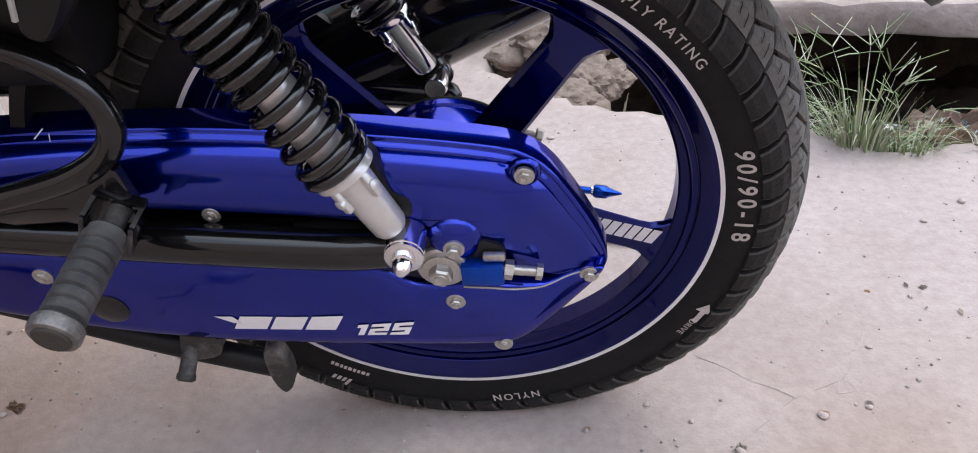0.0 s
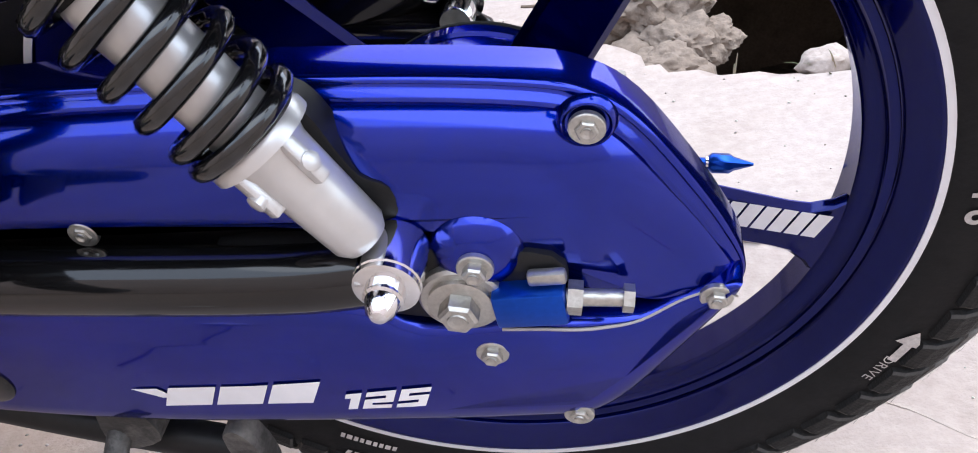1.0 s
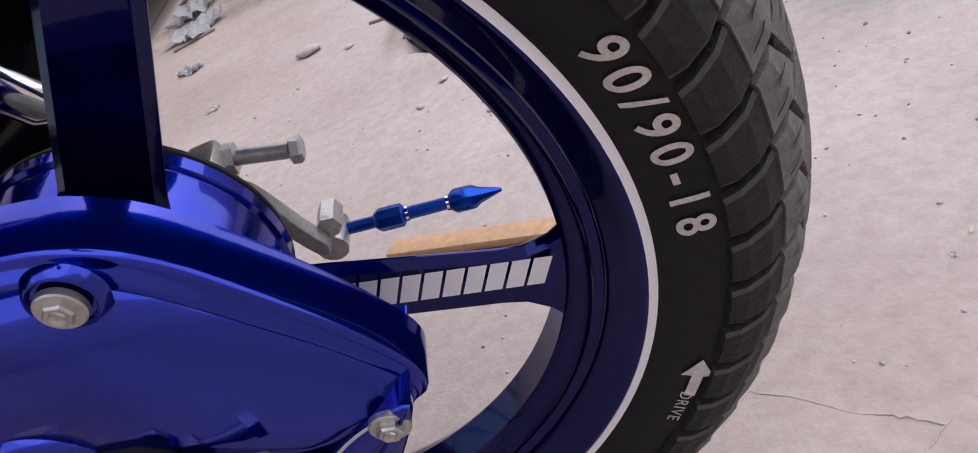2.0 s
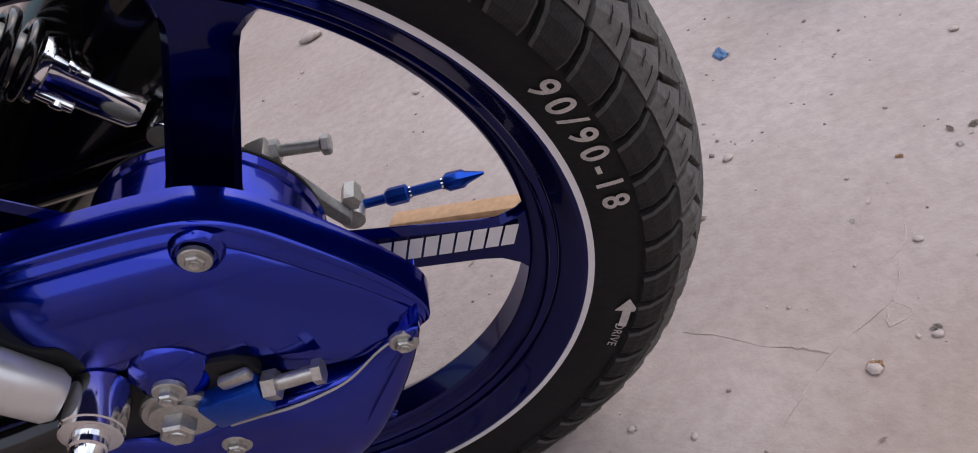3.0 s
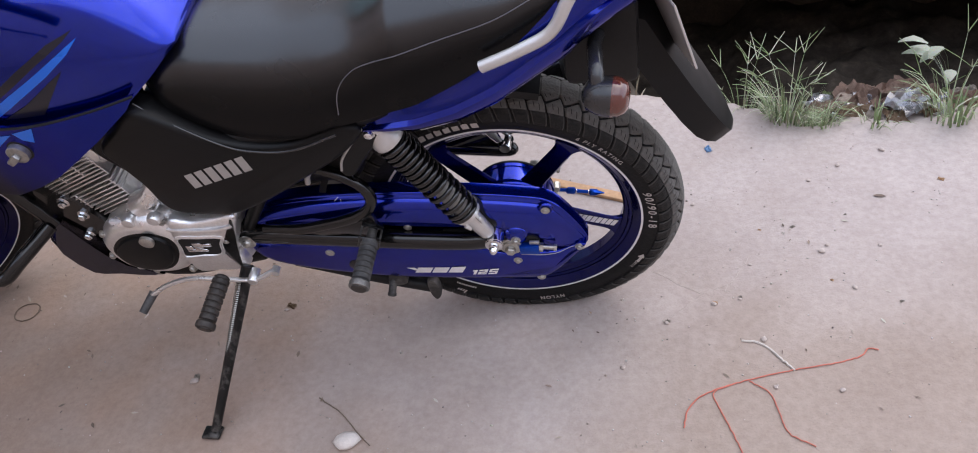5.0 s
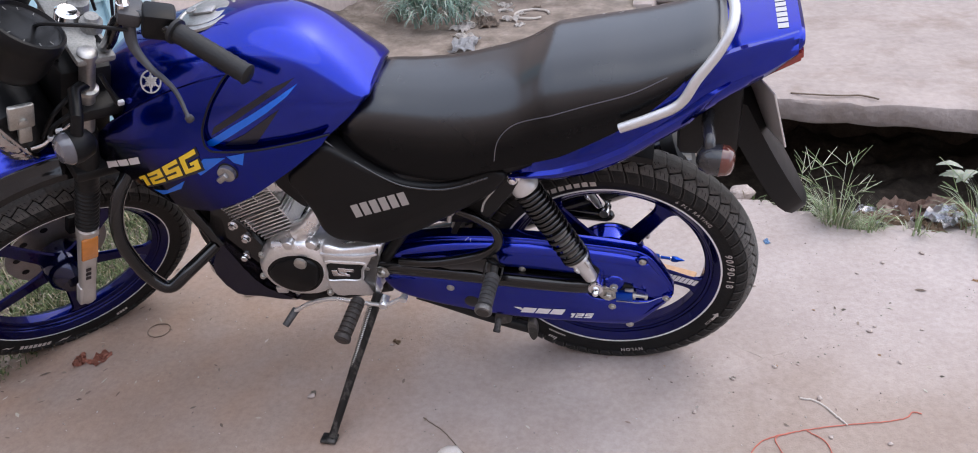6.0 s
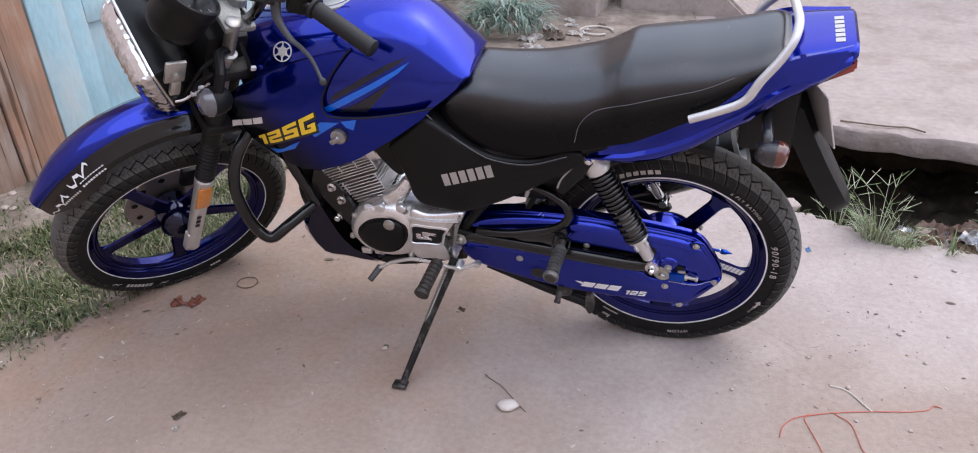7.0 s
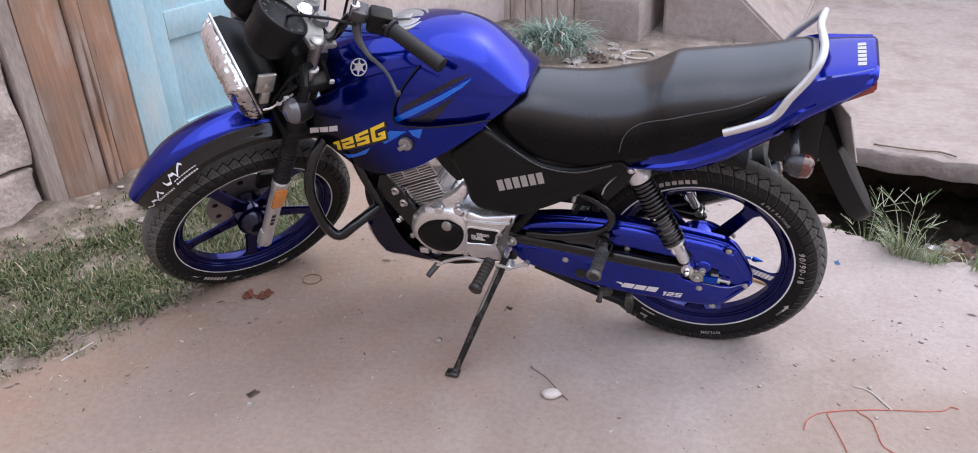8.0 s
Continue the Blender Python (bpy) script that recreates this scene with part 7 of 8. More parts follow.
for p, ax, prof, m in (((0.045, -0.028, 0.742), (0, 0, 1), [(0, 0.019), (0.02, 0.019), (0.024, 0.014), (0.03, 0.012)], SCUFF), ((0.045, 0.028, 0.742), (0, 0, 1), [(0, 0.019), (0.02, 0.019), (0.024, 0.014), (0.03, 0.012)], SCUFF), ((0.012, 0.0, 0.735), (0.1, 0, 1), [(0, 0.021), (0.03, 0.021), (0.034, 0.016), (0.032, 0.006)], CHROME), ((0.012, -0.088, 0.655), (0, 0, 1), [(0, 0.020), (0.008, 0.020), (0.012, 0.012), (0.016, 0.011)], STEEL), ((0.012, 0.088, 0.655), (0, 0, 1), [(0, 0.020), (0.008, 0.020), (0.012, 0.012), (0.016, 0.011)], STEEL)):
    bm = bmesh.new()
    turned(bm, p, ax, prof, 20)
    fpart("bar_clamp" if m is SCUFF else ("ignition_lock" if p[1] == 0 else "fork_cap"), bm, m)
bm = bmesh.new()
block(bm, (-0.012, -0.104, 0.728), (0.058, 0.104, 0.744), 0.007)
fpart("top_yoke", bm, SCUFF, label="bare metal top yoke")
# added black block that closes the bright gap behind the headlamp
bm = bmesh.new()
block(bm, (-0.030, -0.072, 0.500), (0.070, 0.072, 0.690), 0.018)
fpart("wiring_box", bm, FRAME, label="black filler block added for the dark clutter behind the headlamp")
for k, pts in enumerate(([(-0.02, -0.10, 0.62), (-0.06, -0.11, 0.60), (-0.05, -0.105, 0.55), (0.0, -0.09, 0.50)], [(-0.01, -0.09, 0.66), (-0.05, -0.10, 0.63), (-0.07, -0.09, 0.56)], [(0.03, -0.10, 0.70), (0.06, -0.11, 0.62), (0.08, -0.09, 0.50), (0.07, -0.07, 0.42)])):
    bm = bmesh.new()
    tube(bm, smooth_line(pts, 6), 0.0045, 7)
    fpart("wiring_loom", bm, FRAME)
for p in ((-0.050, -0.118, 0.600), (-0.062, -0.112, 0.580), (0.062, -0.115, 0.635)):
    bm = bmesh.new()
    block(bm, (-0.006, -0.004, -0.005), (0.006, 0.004, 0.005), 0.0018, Matrix.Translation(p))
    fpart("wire_connector", bm, WHITE, label="white plastic wire connector")


def split_loose(prefixes):
    """Gives every loose piece of the named marks a mesh of its own."""
    for ob in [o for o in bpy.data.objects if o.type == "MESH" and o.name.split(".")[0] in prefixes]:
        old = ob.data
        root = list(range(len(old.vertices)))

        def top(k):
            while root[k] != k:
                root[k] = root[root[k]]
                k = root[k]
            return k

        for p in old.polygons:
            ids = list(p.vertices)
            for q in ids[1:]:
                root[top(q)] = top(ids[0])
        heaps = {}
        for p in old.polygons:
            heaps.setdefault(top(p.vertices[0]), []).append([tuple(old.vertices[q].co) for q in p.vertices])
        groups = list(heaps.values())
        if len(groups) < 2:
            continue
        for k, faces in enumerate(groups):
            ids, verts, idx = {}, [], []
            for f in faces:
                row = []
                for c in f:
                    key = tuple(round(q, 6) for q in c)
                    if key not in ids:
                        ids[key] = len(verts)
                        verts.append(c)
                    if ids[key] not in row:
                        row.append(ids[key])
                if len(row) > 2:
                    idx.append(row)
            me = bpy.data.meshes.new(ob.name.split(".")[0])
            me.from_pydata(verts, [], idx)
            for p in me.polygons:
                p.use_smooth = True
            me.set_sharp_from_angle(angle=radians(40))
            me.materials.append(ob.data.materials[0])
            if k == 0:
                ob.data = me
            else:
                twin = new(ob.name.split(".")[0], me)
                twin.parent = ob.parent
                twin.matrix_local = ob.matrix_local


split_loose(("name_bar", "spoke_bar", "size_bar", "script_bar", "disc_hole", "control_cable"))


# ---- plants, litter and stones ----
rng = random.Random(7)


def leafy(name, stops, rough=0.6):
    """Leaf colour that varies from blade to blade."""
    m = bpy.data.materials.new(name)
    m.use_nodes = True
    n, l = m.node_tree.nodes, m.node_tree.links
    b = n["Principled BSDF"]
    g = n.new("ShaderNodeNewGeometry")
    r = n.new("ShaderNodeValToRGB")
    e = r.color_ramp.elements
    while len(e) < len(stops):
        e.new(0.5)
    for q, (p, c) in zip(e, stops):
        q.position, q.color = p, (*c, 1)
    l.new(g.outputs["Random Per Island"], r.inputs["Fac"])
    nz = n.new("ShaderNodeTexNoise")
    nz.inputs["Scale"].default_value = 40
    mx = n.new("ShaderNodeMix")
    mx.data_type, mx.blend_type = "RGBA", "MULTIPLY"
    mx.inputs["Factor"].default_value = 0.5
    l.new(r.outputs["Color"], mx.inputs["A"])
    l.new(nz.outputs["Color"], mx.inputs["B"])
    l.new(mx.outputs["Result"], b.inputs["Base Color"])
    b.inputs["Roughness"].default_value = rough
    b.inputs["Specular IOR Level"].default_value = 0.3
    return m


LAWN = leafy("short_grass", [(0.0, (0.060, 0.095, 0.036)), (0.40, (0.125, 0.170, 0.070)), (0.65, (0.20, 0.23, 0.11)), (0.80, (0.34, 0.32, 0.19)), (0.92, (0.48, 0.42, 0.29)), (1.0, (0.60, 0.54, 0.43))])
SEDGE = leafy("tall_grass", [(0.0, (0.20, 0.27, 0.11)), (0.4, (0.34, 0.43, 0.23)), (0.7, (0.50, 0.56, 0.38)), (1.0, (0.72, 0.70, 0.56))])
WEED = leafy("grey_green_weed", [(0.0, (0.20, 0.24, 0.16)), (0.6, (0.32, 0.36, 0.27)), (1.0, (0.44, 0.46, 0.38))])
STRAW = leafy("dry_straw", [(0.0, (0.20, 0.16, 0.11)), (0.5, (0.34, 0.29, 0.21)), (1.0, (0.45, 0.40, 0.30))])
NETTING = leafy("green_plastic_strips", [(0.0, (0.14, 0.24, 0.19)), (0.5, (0.27, 0.40, 0.33)), (0.85, (0.42, 0.52, 0.46)), (1.0, (0.62, 0.62, 0.56))], 0.45)
ROCK = mat("pale_rock", (0.42, 0.36, 0.33), 0.9, 0, 0.25, 12, bump=0.5, bump_scale=60, dirt=(0.22, 0.17, 0.13), dirt_amount=0.6, dirt_scale=20, spec=0.2)
CLOD = mat("dry_earth", (0.235, 0.190, 0.158), 0.95, 0, 0.3, 12, bump=0.6, bump_scale=70, dirt=(0.13, 0.095, 0.07), dirt_amount=0.6, dirt_scale=16, spec=0.15)
FOIL = mat("dirty_foil_litter", (0.52, 0.52, 0.55), 0.28, 0.8, 0.3, 20, dirt=(0.2, 0.17, 0.14), dirt_amount=0.6, dirt_scale=18)
TWIG = mat("dry_twig", (0.16, 0.12, 0.09), 0.85, 0, 0.3, 40)
PALETWIG = mat("bleached_twig", (0.50, 0.46, 0.42), 0.8, 0, 0.2, 40)
THREAD = mat("red_thread", (0.48, 0.14, 0.10), 0.7, 0, 0.15, 60)
DRAINLEAF = mat("wet_brown_leaf", (0.19, 0.12, 0.09), 0.6, 0, 0.45, 25)
LEAFRED = mat("dry_red_leaf", (0.33, 0.13, 0.09), 0.7, 0, 0.4, 30)
WOODPALE = mat("tan_wood_stick", (0.44, 0.27, 0.15), 0.75, 0, 0.25, 10, bump=0.2, bump_scale=60)
PAPER = mat("white_scrap", (0.62, 0.58, 0.55), 0.8, 0, 0.15, 30)


def blade(vs, fs, base, way, ln, w, bend, segs=4):
    """A flat tapered blade that bends over; way is its level direction."""
    side = Vector((-way.y, way.x, 0)) * w
    k0 = len(vs)
    for i in range(segs + 1):
        t = i / segs
        a = bend * t
        p = base + Vector((0, 0, 1)) * ln * (math.sin(a) / max(bend, 1e-3)) + way * ln * ((1 - math.cos(a)) / max(bend, 1e-3)) if bend > 0.02 else base + Vector((0, 0, ln * t))
        q = 1 - 0.85 * t ** 1.6
        vs += [p - side * q, p + side * q]
    for i in range(segs):
        a = k0 + 2 * i
        fs.append((a, a + 1, a + 3, a + 2))


def leaf_object(name, vs, fs, material):
    me = bpy.data.meshes.new(name)
    me.from_pydata([tuple(v) for v in vs], [], fs)
    for p in me.polygons:
        p.use_smooth = True
    me.materials.append(material)
    return new(name, me)


def lawn():
    vs, fs = [], []
    made = 0
    while made < 42000:
        x, y = rng.uniform(-2.35, -1.2), rng.uniform(-1.3, 0.75)
        s = (x + 2.33) * -0.948 + (y - 0.05) * 0.3177
        if s > -0.10:
            continue
        m = soil_mask(x, y)
        thick = 0.68 + 0.95 * noise.fractal(Vector((x * 5, y * 5, 4)), 1.0, 2.0, 4)
        thick *= step01(-0.06, -0.42, s)
        if rng.random() > (m - 0.15) * thick:
            continue
        a = rng.uniform(0, 2 * math.pi)
        ln = rng.uniform(0.010, 0.044) * (0.55 + 0.6 * thick) * (1.7 if rng.random() < 0.05 else 1)
        blade(vs, fs, Vector((x, y, ground_z(x, y) - 0.003)), Vector((math.cos(a), math.sin(a), 0)), ln, rng.choice((0.0011, 0.0015, 0.0020, 0.0034)), rng.uniform(0.6, 2.8), 3)
        made += 1
    return tagged(leaf_object("grass", vs, fs, LAWN), "short patchy green grass along the wall", "grass", kind="stuff")


lawn()


def tuft(name, x, y, n, lo, hi, spread, material, label, lean=0.0, lean_way=0.0, width=0.0028, category="grass tuft", stalks=0):
    vs, fs = [], []
    z = ground_z(x, y)
    for i in range(n):
        a = rng.uniform(0, 2 * math.pi)
        r = spread * math.sqrt(rng.random())
        p = Vector((x + r * math.cos(a), y + r * math.sin(a), 0))
        p.z = min(ground_z(p.x, p.y), z + 0.02) - 0.01
        way = Vector((math.cos(a) + lean * math.cos(lean_way), math.sin(a) + lean * math.sin(lean_way), 0))
        way = way.normalized() if way.length > 0.01 else Vector((1, 0, 0))
        blade(vs, fs, p, way, rng.uniform(lo, hi), rng.uniform(0.6, 1.3) * width, rng.uniform(0.3, 2.0), 6)
    for i in range(stalks):
        a = rng.uniform(0, 2 * math.pi)
        p = Vector((x + spread * 0.5 * math.cos(a), y + spread * 0.5 * math.sin(a), z - 0.01))
        way = Vector((math.cos(a), math.sin(a), 0))
        ln = rng.uniform(hi * 0.75, hi * 1.3)
        bend = rng.uniform(0.25, 0.9)
        blade(vs, fs, p, way, ln, 0.0017, bend, 5)
        tip = p + Vector((0, 0, 1)) * ln * math.sin(bend) / bend + way * ln * (1 - math.cos(bend)) / bend
        fingers = rng.choice((2, 3, 3, 4))
        for k in range(fingers):
            b = a + (k - (fingers - 1) / 2) * rng.uniform(0.5, 1.3)
            out = Vector((math.cos(b), math.sin(b), 0))
            rise = rng.uniform(0.3, 1.1)
            fl = ln * rng.uniform(0.28, 0.48)
            end = tip + (out * math.cos(rise) + Vector((0, 0, math.sin(rise)))) * fl
            side = Vector((-out.y, out.x, 0)) * 0.0016
            q = len(vs)
            for t in (0.0, 0.5, 1.0):
                c = tip + (end - tip) * t - Vector((0, 0, 0.10 * fl * t * t))
                vs += [c - side * (1 - 0.6 * t), c + Vector((0, 0, 0.0014)), c + side * (1 - 0.6 * t)]
            for t in range(2):
                c = q + 3 * t
                fs += [(c, c + 1, c + 4, c + 3), (c + 1, c + 2, c + 5, c + 4), (c + 2, c, c + 3, c + 5)]
    return tagged(leaf_object(name, vs, fs, material), label, category, "grass tufts by the drain")


tuft("grass_tuft", 0.595, 0.605, 330, 0.05, 0.165, 0.055, SEDGE, "tall green grass tuft on the drain's edge", width=0.0019, stalks=13)
tuft("grass_tuft", 0.495, 0.690, 70, 0.04, 0.14, 0.035, SEDGE, "tall green grass tuft with thin seed stalks", width=0.0019, stalks=8)
tuft("grass_tuft", 0.670, 0.580, 100, 0.03, 0.10, 0.045, SEDGE, "low green grass tuft by the drain", width=0.0019, stalks=5)
tuft("grass_tuft", 0.955, 0.570, 60, 0.06, 0.17, 0.05, SEDGE, "loose green grass tuft leaning over the drain", 0.8, 3.5, stalks=7)
tuft("grass_tuft", 0.80, 0.560, 22, 0.04, 0.10, 0.04, SEDGE, "sparse low grass by the drain", 0.6, 0.3, stalks=2)
tuft("grass_tuft", 0.205, 0.80, 10, 0.08, 0.15, 0.03, STRAW, "dry straw stalks by the drain's head", width=0.004)
tuft("grass_tuft", 0.368, 0.725, 40, 0.02, 0.06, 0.05, LAWN, "small yellow-green weed beside a pale stone")
tuft("grass_tuft", 0.44, 0.76, 50, 0.03, 0.09, 0.06, SEDGE, "low green grass on the drain's edge")


def broad_weed(x, y, n, label):
    vs, fs = [], []
    for i in range(n):
        a = 2.2 + 2.4 * i / n + rng.uniform(-0.3, 0.3)
        p = Vector((x, y, ground_z(x, y)))
        way = Vector((math.cos(a), math.sin(a), 0))
        ln = rng.uniform(0.10, 0.22)
        blade(vs, fs, p, way, ln, 0.002, 0.8, 4)
        tip = p + Vector((0, 0, 1)) * ln * math.sin(0.8) / 0.8 + way * ln * (1 - math.cos(0.8)) / 0.8
        side = Vector((-way.y, way.x, 0))
        k = len(vs)
        for t, w in ((0, 0.002), (0.2, 0.011), (0.5, 0.015), (0.8, 0.009), (1, 0.001)):
            c = tip + way * 0.07 * t + Vector((0, 0, 0.015 * math.sin(t * 3)))
            vs += [c - side * w, c + Vector((0, 0, 0.003)), c + side * w]
        for q in range(4):
            b = k + 3 * q
            fs += [(b, b + 1, b + 4, b + 3), (b + 1, b + 2, b + 5, b + 4)]
    return tagged(leaf_object("broad_leaf_weed", vs, fs, WEED), label, "weed")


broad_weed(1.02, 0.78, 7, "grey-green broad-leaved weed in the drain")


def lump(name, x, y, r, material, label, category, group, squash=0.6, z=None, seed=0, stretch=1.0, turn=0.0):
    """A rough stone: an icosphere pushed about by noise."""
    bm = bmesh.new()
    bmesh.ops.create_icosphere(bm, subdivisions=5 if r > 0.045 else (3 if r > 0.02 else 2), radius=1)
    rough = 1.0 if r > 0.045 else 0.0
    for v in bm.verts:
        d = 1 + 0.28 * noise.noise(v.co * 1.7 + Vector((seed * 3.1, seed, 0))) + 0.12 * noise.noise(v.co * 4.5 + Vector((0, seed * 2.3, 0)))
        d += rough * (0.16 * abs(noise.noise(v.co * 3.1 + Vector((seed, 0, 4)))) + 0.09 * noise.noise(v.co * 11 + Vector((seed, 2, 0))) + 0.05 * noise.noise(v.co * 24 + Vector((0, seed, 7))))
        v.co = Vector((v.co.x * d * stretch, v.co.y * d, v.co.z * d * squash))
    bm.transform(Matrix.Rotation(turn, 4, "Z") @ Matrix.Scale(r, 4))
    low = min(v.co.z for v in bm.verts)
    base = ground_z(x, y) if z is None else z
    ob = part(name, bm, material, None, "", 60, Matrix.Translation((x, y, base - low * 0.75)))
    return tagged(ob, label, category, group)


for i, (x, y, r) in enumerate([(0.594, 0.103, 0.009), (0.674, 0.391, 0.008), (0.603, 0.339, 0.006), (0.343, 0.262, 0.007), (0.639, -0.001, 0.007), (0.711, 0.121, 0.006), (0.452, -0.137, 0.0085), (0.274, -0.098, 0.006), (0.189, -0.208, 0.007), (0.46, -0.248, 0.006), (0.572, -0.253, 0.007), (0.121, -0.071, 0.004), (0.418, -0.032, 0.005), (0.231, -0.057, 0.004), (0.367, -0.047, 0.007), (-0.673, -0.252, 0.011), (-0.056, -0.23, 0.004), (-0.537, -0.055, 0.006), (-0.964, -0.544, 0.007), (0.447, 0.066, 0.005), (0.608, 0.123, 0.006), (0.781, 0.447, 0.009), (0.186, -0.034, 0.004)]):
    lump("pebble", x, y, r * 0.66, ROCK, "small grey-brown pebble on the dusty concrete", "pebble", "pebbles on the yard", 0.6, None, i, 1.3, i * 1.3)
lump("stone", -0.310, -0.388, 0.020, mat("white_stone", (0.62, 0.57, 0.53), 0.8, 0, 0.12, 30, bump=0.3, bump_scale=80), "smooth whitish stone on the concrete", "stone", "", 0.55, None, 3, 1.25, 0.4)
lump("stone", 0.338, 0.730, 0.030, ROCK, "pale rounded stone at the drain's edge", "stone", "", 0.7, -0.012, 5, 1.3, 0.2)
for i, (x, y, r, sq, z) in enumerate([(0.105, 0.855, 0.058, 0.75, -0.075), (0.065, 0.915, 0.045, 0.75, -0.05), (0.135, 0.930, 0.062, 0.8, -0.06), (0.020, 1.045, 0.060, 0.7, -0.05), (0.10, 1.03, 0.090, 0.8, -0.04), (0.160, 0.835, 0.034, 0.7, -0.06), (-0.015, 0.990, 0.042, 0.55, -0.005), (0.185, 0.960, 0.050, 0.7, -0.06), (0.08, 0.80, 0.024, 0.7, -0.03), (0.30, 0.88, 0.05, 0.7, None), (0.38, 0.84, 0.03, 0.7, None)]):
    lump("earth_clod", x, y, r, CLOD, "crumbling clod of dry earth by the drain", "clod", "clods at the drain's head", sq, z, 30 + i, 1.2, i)
for i, (x, y, r) in enumerate([(-0.292, 1.179, 0.020), (-0.195, 1.110, 0.008), (-0.030, 0.719, 0.006), (0.077, 0.623, 0.006), (0.007, 0.770, 0.007), (-0.284, 1.010, 0.004)]):
    lump("pebble", x, y, r, ROCK, "brown crumb of earth on the dusty concrete", "pebble", "pebbles on the yard", 0.45, None, 130 + i, 1.3, i)
for i in range(34):
    x = rng.uniform(0.35, 1.4)
    y = drain_edge(x) + rng.uniform(0.08, 0.55)
    lump("drain_stone", x, y, rng.uniform(0.008, 0.026), CLOD if i % 5 else ROCK, "dirty stone among litter in the drain", "stone", "stones in the drain", 0.36, None, 60 + i, 1.3, i)


for i in range(22):
    along, off = rng.uniform(-0.9, 0.55), -0.03 - abs(rng.gauss(0, 0.13))
    p = WALL @ Vector((along, off, 0))
    lump("rubble", p.x, p.y, rng.uniform(0.005, 0.017) * (1.6 if rng.random() < 0.12 else 1), (ROCK, CLOD, ROCK, CLOD)[i % 4], "pale rubble fallen at the foot of the wall", "rubble", "rubble by the wall", 0.42, None, 120 + i, 1.3, i * 0.9)


def scrap(name, x, y, w, material, label, seed, z=None, group=""):
    """A crumpled thin scrap with real thickness."""
    bm = bmesh.new()
    n = 9
    g = [[None] * n for _ in range(n)]
    for i in range(n):
        for j in range(n):
            u, v = i / (n - 1) - 0.5, j / (n - 1) - 0.5
            k = 1 + 0.35 * noise.noise(Vector((u * 3 + seed, v * 3, seed)))
            h = 0.22 * w * (noise.noise(Vector((u * 5 + seed * 2, v * 5, 1))) + 0.5 * noise.noise(Vector((u * 12, v * 12 + seed, 2))))
            g[i][j] = bm.verts.new((u * w * k, v * w * 0.7 * k, h))
    for i in range(n - 1):
        for j in range(n - 1):
            bm.faces.new((g[i][j], g[i + 1][j], g[i + 1][j + 1], g[i][j + 1]))
    bmesh.ops.solidify(bm, geom=bm.faces[:], thickness=0.0012)
    low = min(v.co.z for v in bm.verts)
    ob = part(name, bm, material, None, "", 30, Matrix.Translation((x, y, (ground_z(x, y) if z is None else z) - low * 0.6)) @ Matrix.Rotation(seed, 4, "Z"))
    return tagged(ob, label, "litter", group)


for i, (x, y, w) in enumerate([(0.76, 0.66, 0.09), (0.88, 0.64, 0.11), (0.80, 0.72, 0.06), (0.97, 0.70, 0.08), (0.70, 0.76, 0.07), (0.84, 0.82, 0.08)]):
    scrap("crumpled_foil", x, y, w, FOIL, "crumpled silvery litter in the drain", 3 + i, None, "litter in the drain")
for i, (x, y, w) in enumerate([(0.76, 0.66, 0.10), (0.82, 0.70, 0.12), (0.90, 0.71, 0.11), (0.72, 0.70, 0.09), (1.02, 0.66, 0.10), (0.86, 0.78, 0.13), (0.95, 0.78, 0.10), (0.78, 0.76, 0.11)]):
    scrap("dead_leaf", x, y, w, DRAINLEAF, "brown dead leaf in the drain", 13 + i, None, "dead leaves in the drain")
MULCH = [mat("brown_leaf_litter", (0.20, 0.135, 0.085), 0.85, 0, 0.4, 20), mat("grey_leaf_litter", (0.27, 0.235, 0.20), 0.85, 0, 0.35, 20), mat("pale_plastic_litter", (0.50, 0.50, 0.52), 0.45, 0, 0.25, 20, dirt=(0.2, 0.17, 0.14), dirt_amount=0.5, dirt_scale=15), mat("green_leaf_litter", (0.15, 0.19, 0.08), 0.7, 0, 0.3, 20)]
for i in range(60):
    x = rng.uniform(0.62, 1.35)
    y = drain_edge(x) + rng.uniform(0.03, 0.34)
    k = rng.choice((0, 0, 0, 1, 1, 2, 3))
    scrap("litter_scrap", x, y, rng.uniform(0.03, 0.075), MULCH[k], ("brown dead leaf litter in the drain", "grey withered leaf litter in the drain", "dirty pale plastic scrap in the drain", "fallen green leaf in the drain")[k], 40 + i * 0.37, None, "litter in the drain")
scrap("dead_leaf", -1.325, -0.195, 0.045, LEAFRED, "crumpled dark red dead leaf on the concrete", 2.1)
scrap("dead_leaf", -1.275, -0.180, 0.05, LEAFRED, "crumpled dark red dead leaf on the concrete", 4.4)
scrap("dead_leaf", -1.053, -0.596, 0.028, TWIG, "small dark dead leaf on the concrete", 1.2)
scrap("paper_scrap", -1.037, -0.636, 0.018, PAPER, "tiny pale scrap on the concrete", 5.2)
scrap("blue_scrap", 0.390, 0.467, 0.022, mat("pale_blue_scrap", (0.2, 0.36, 0.6), 0.6, 0, 0.1, 30), "small pale blue plastic scrap", 1.9)
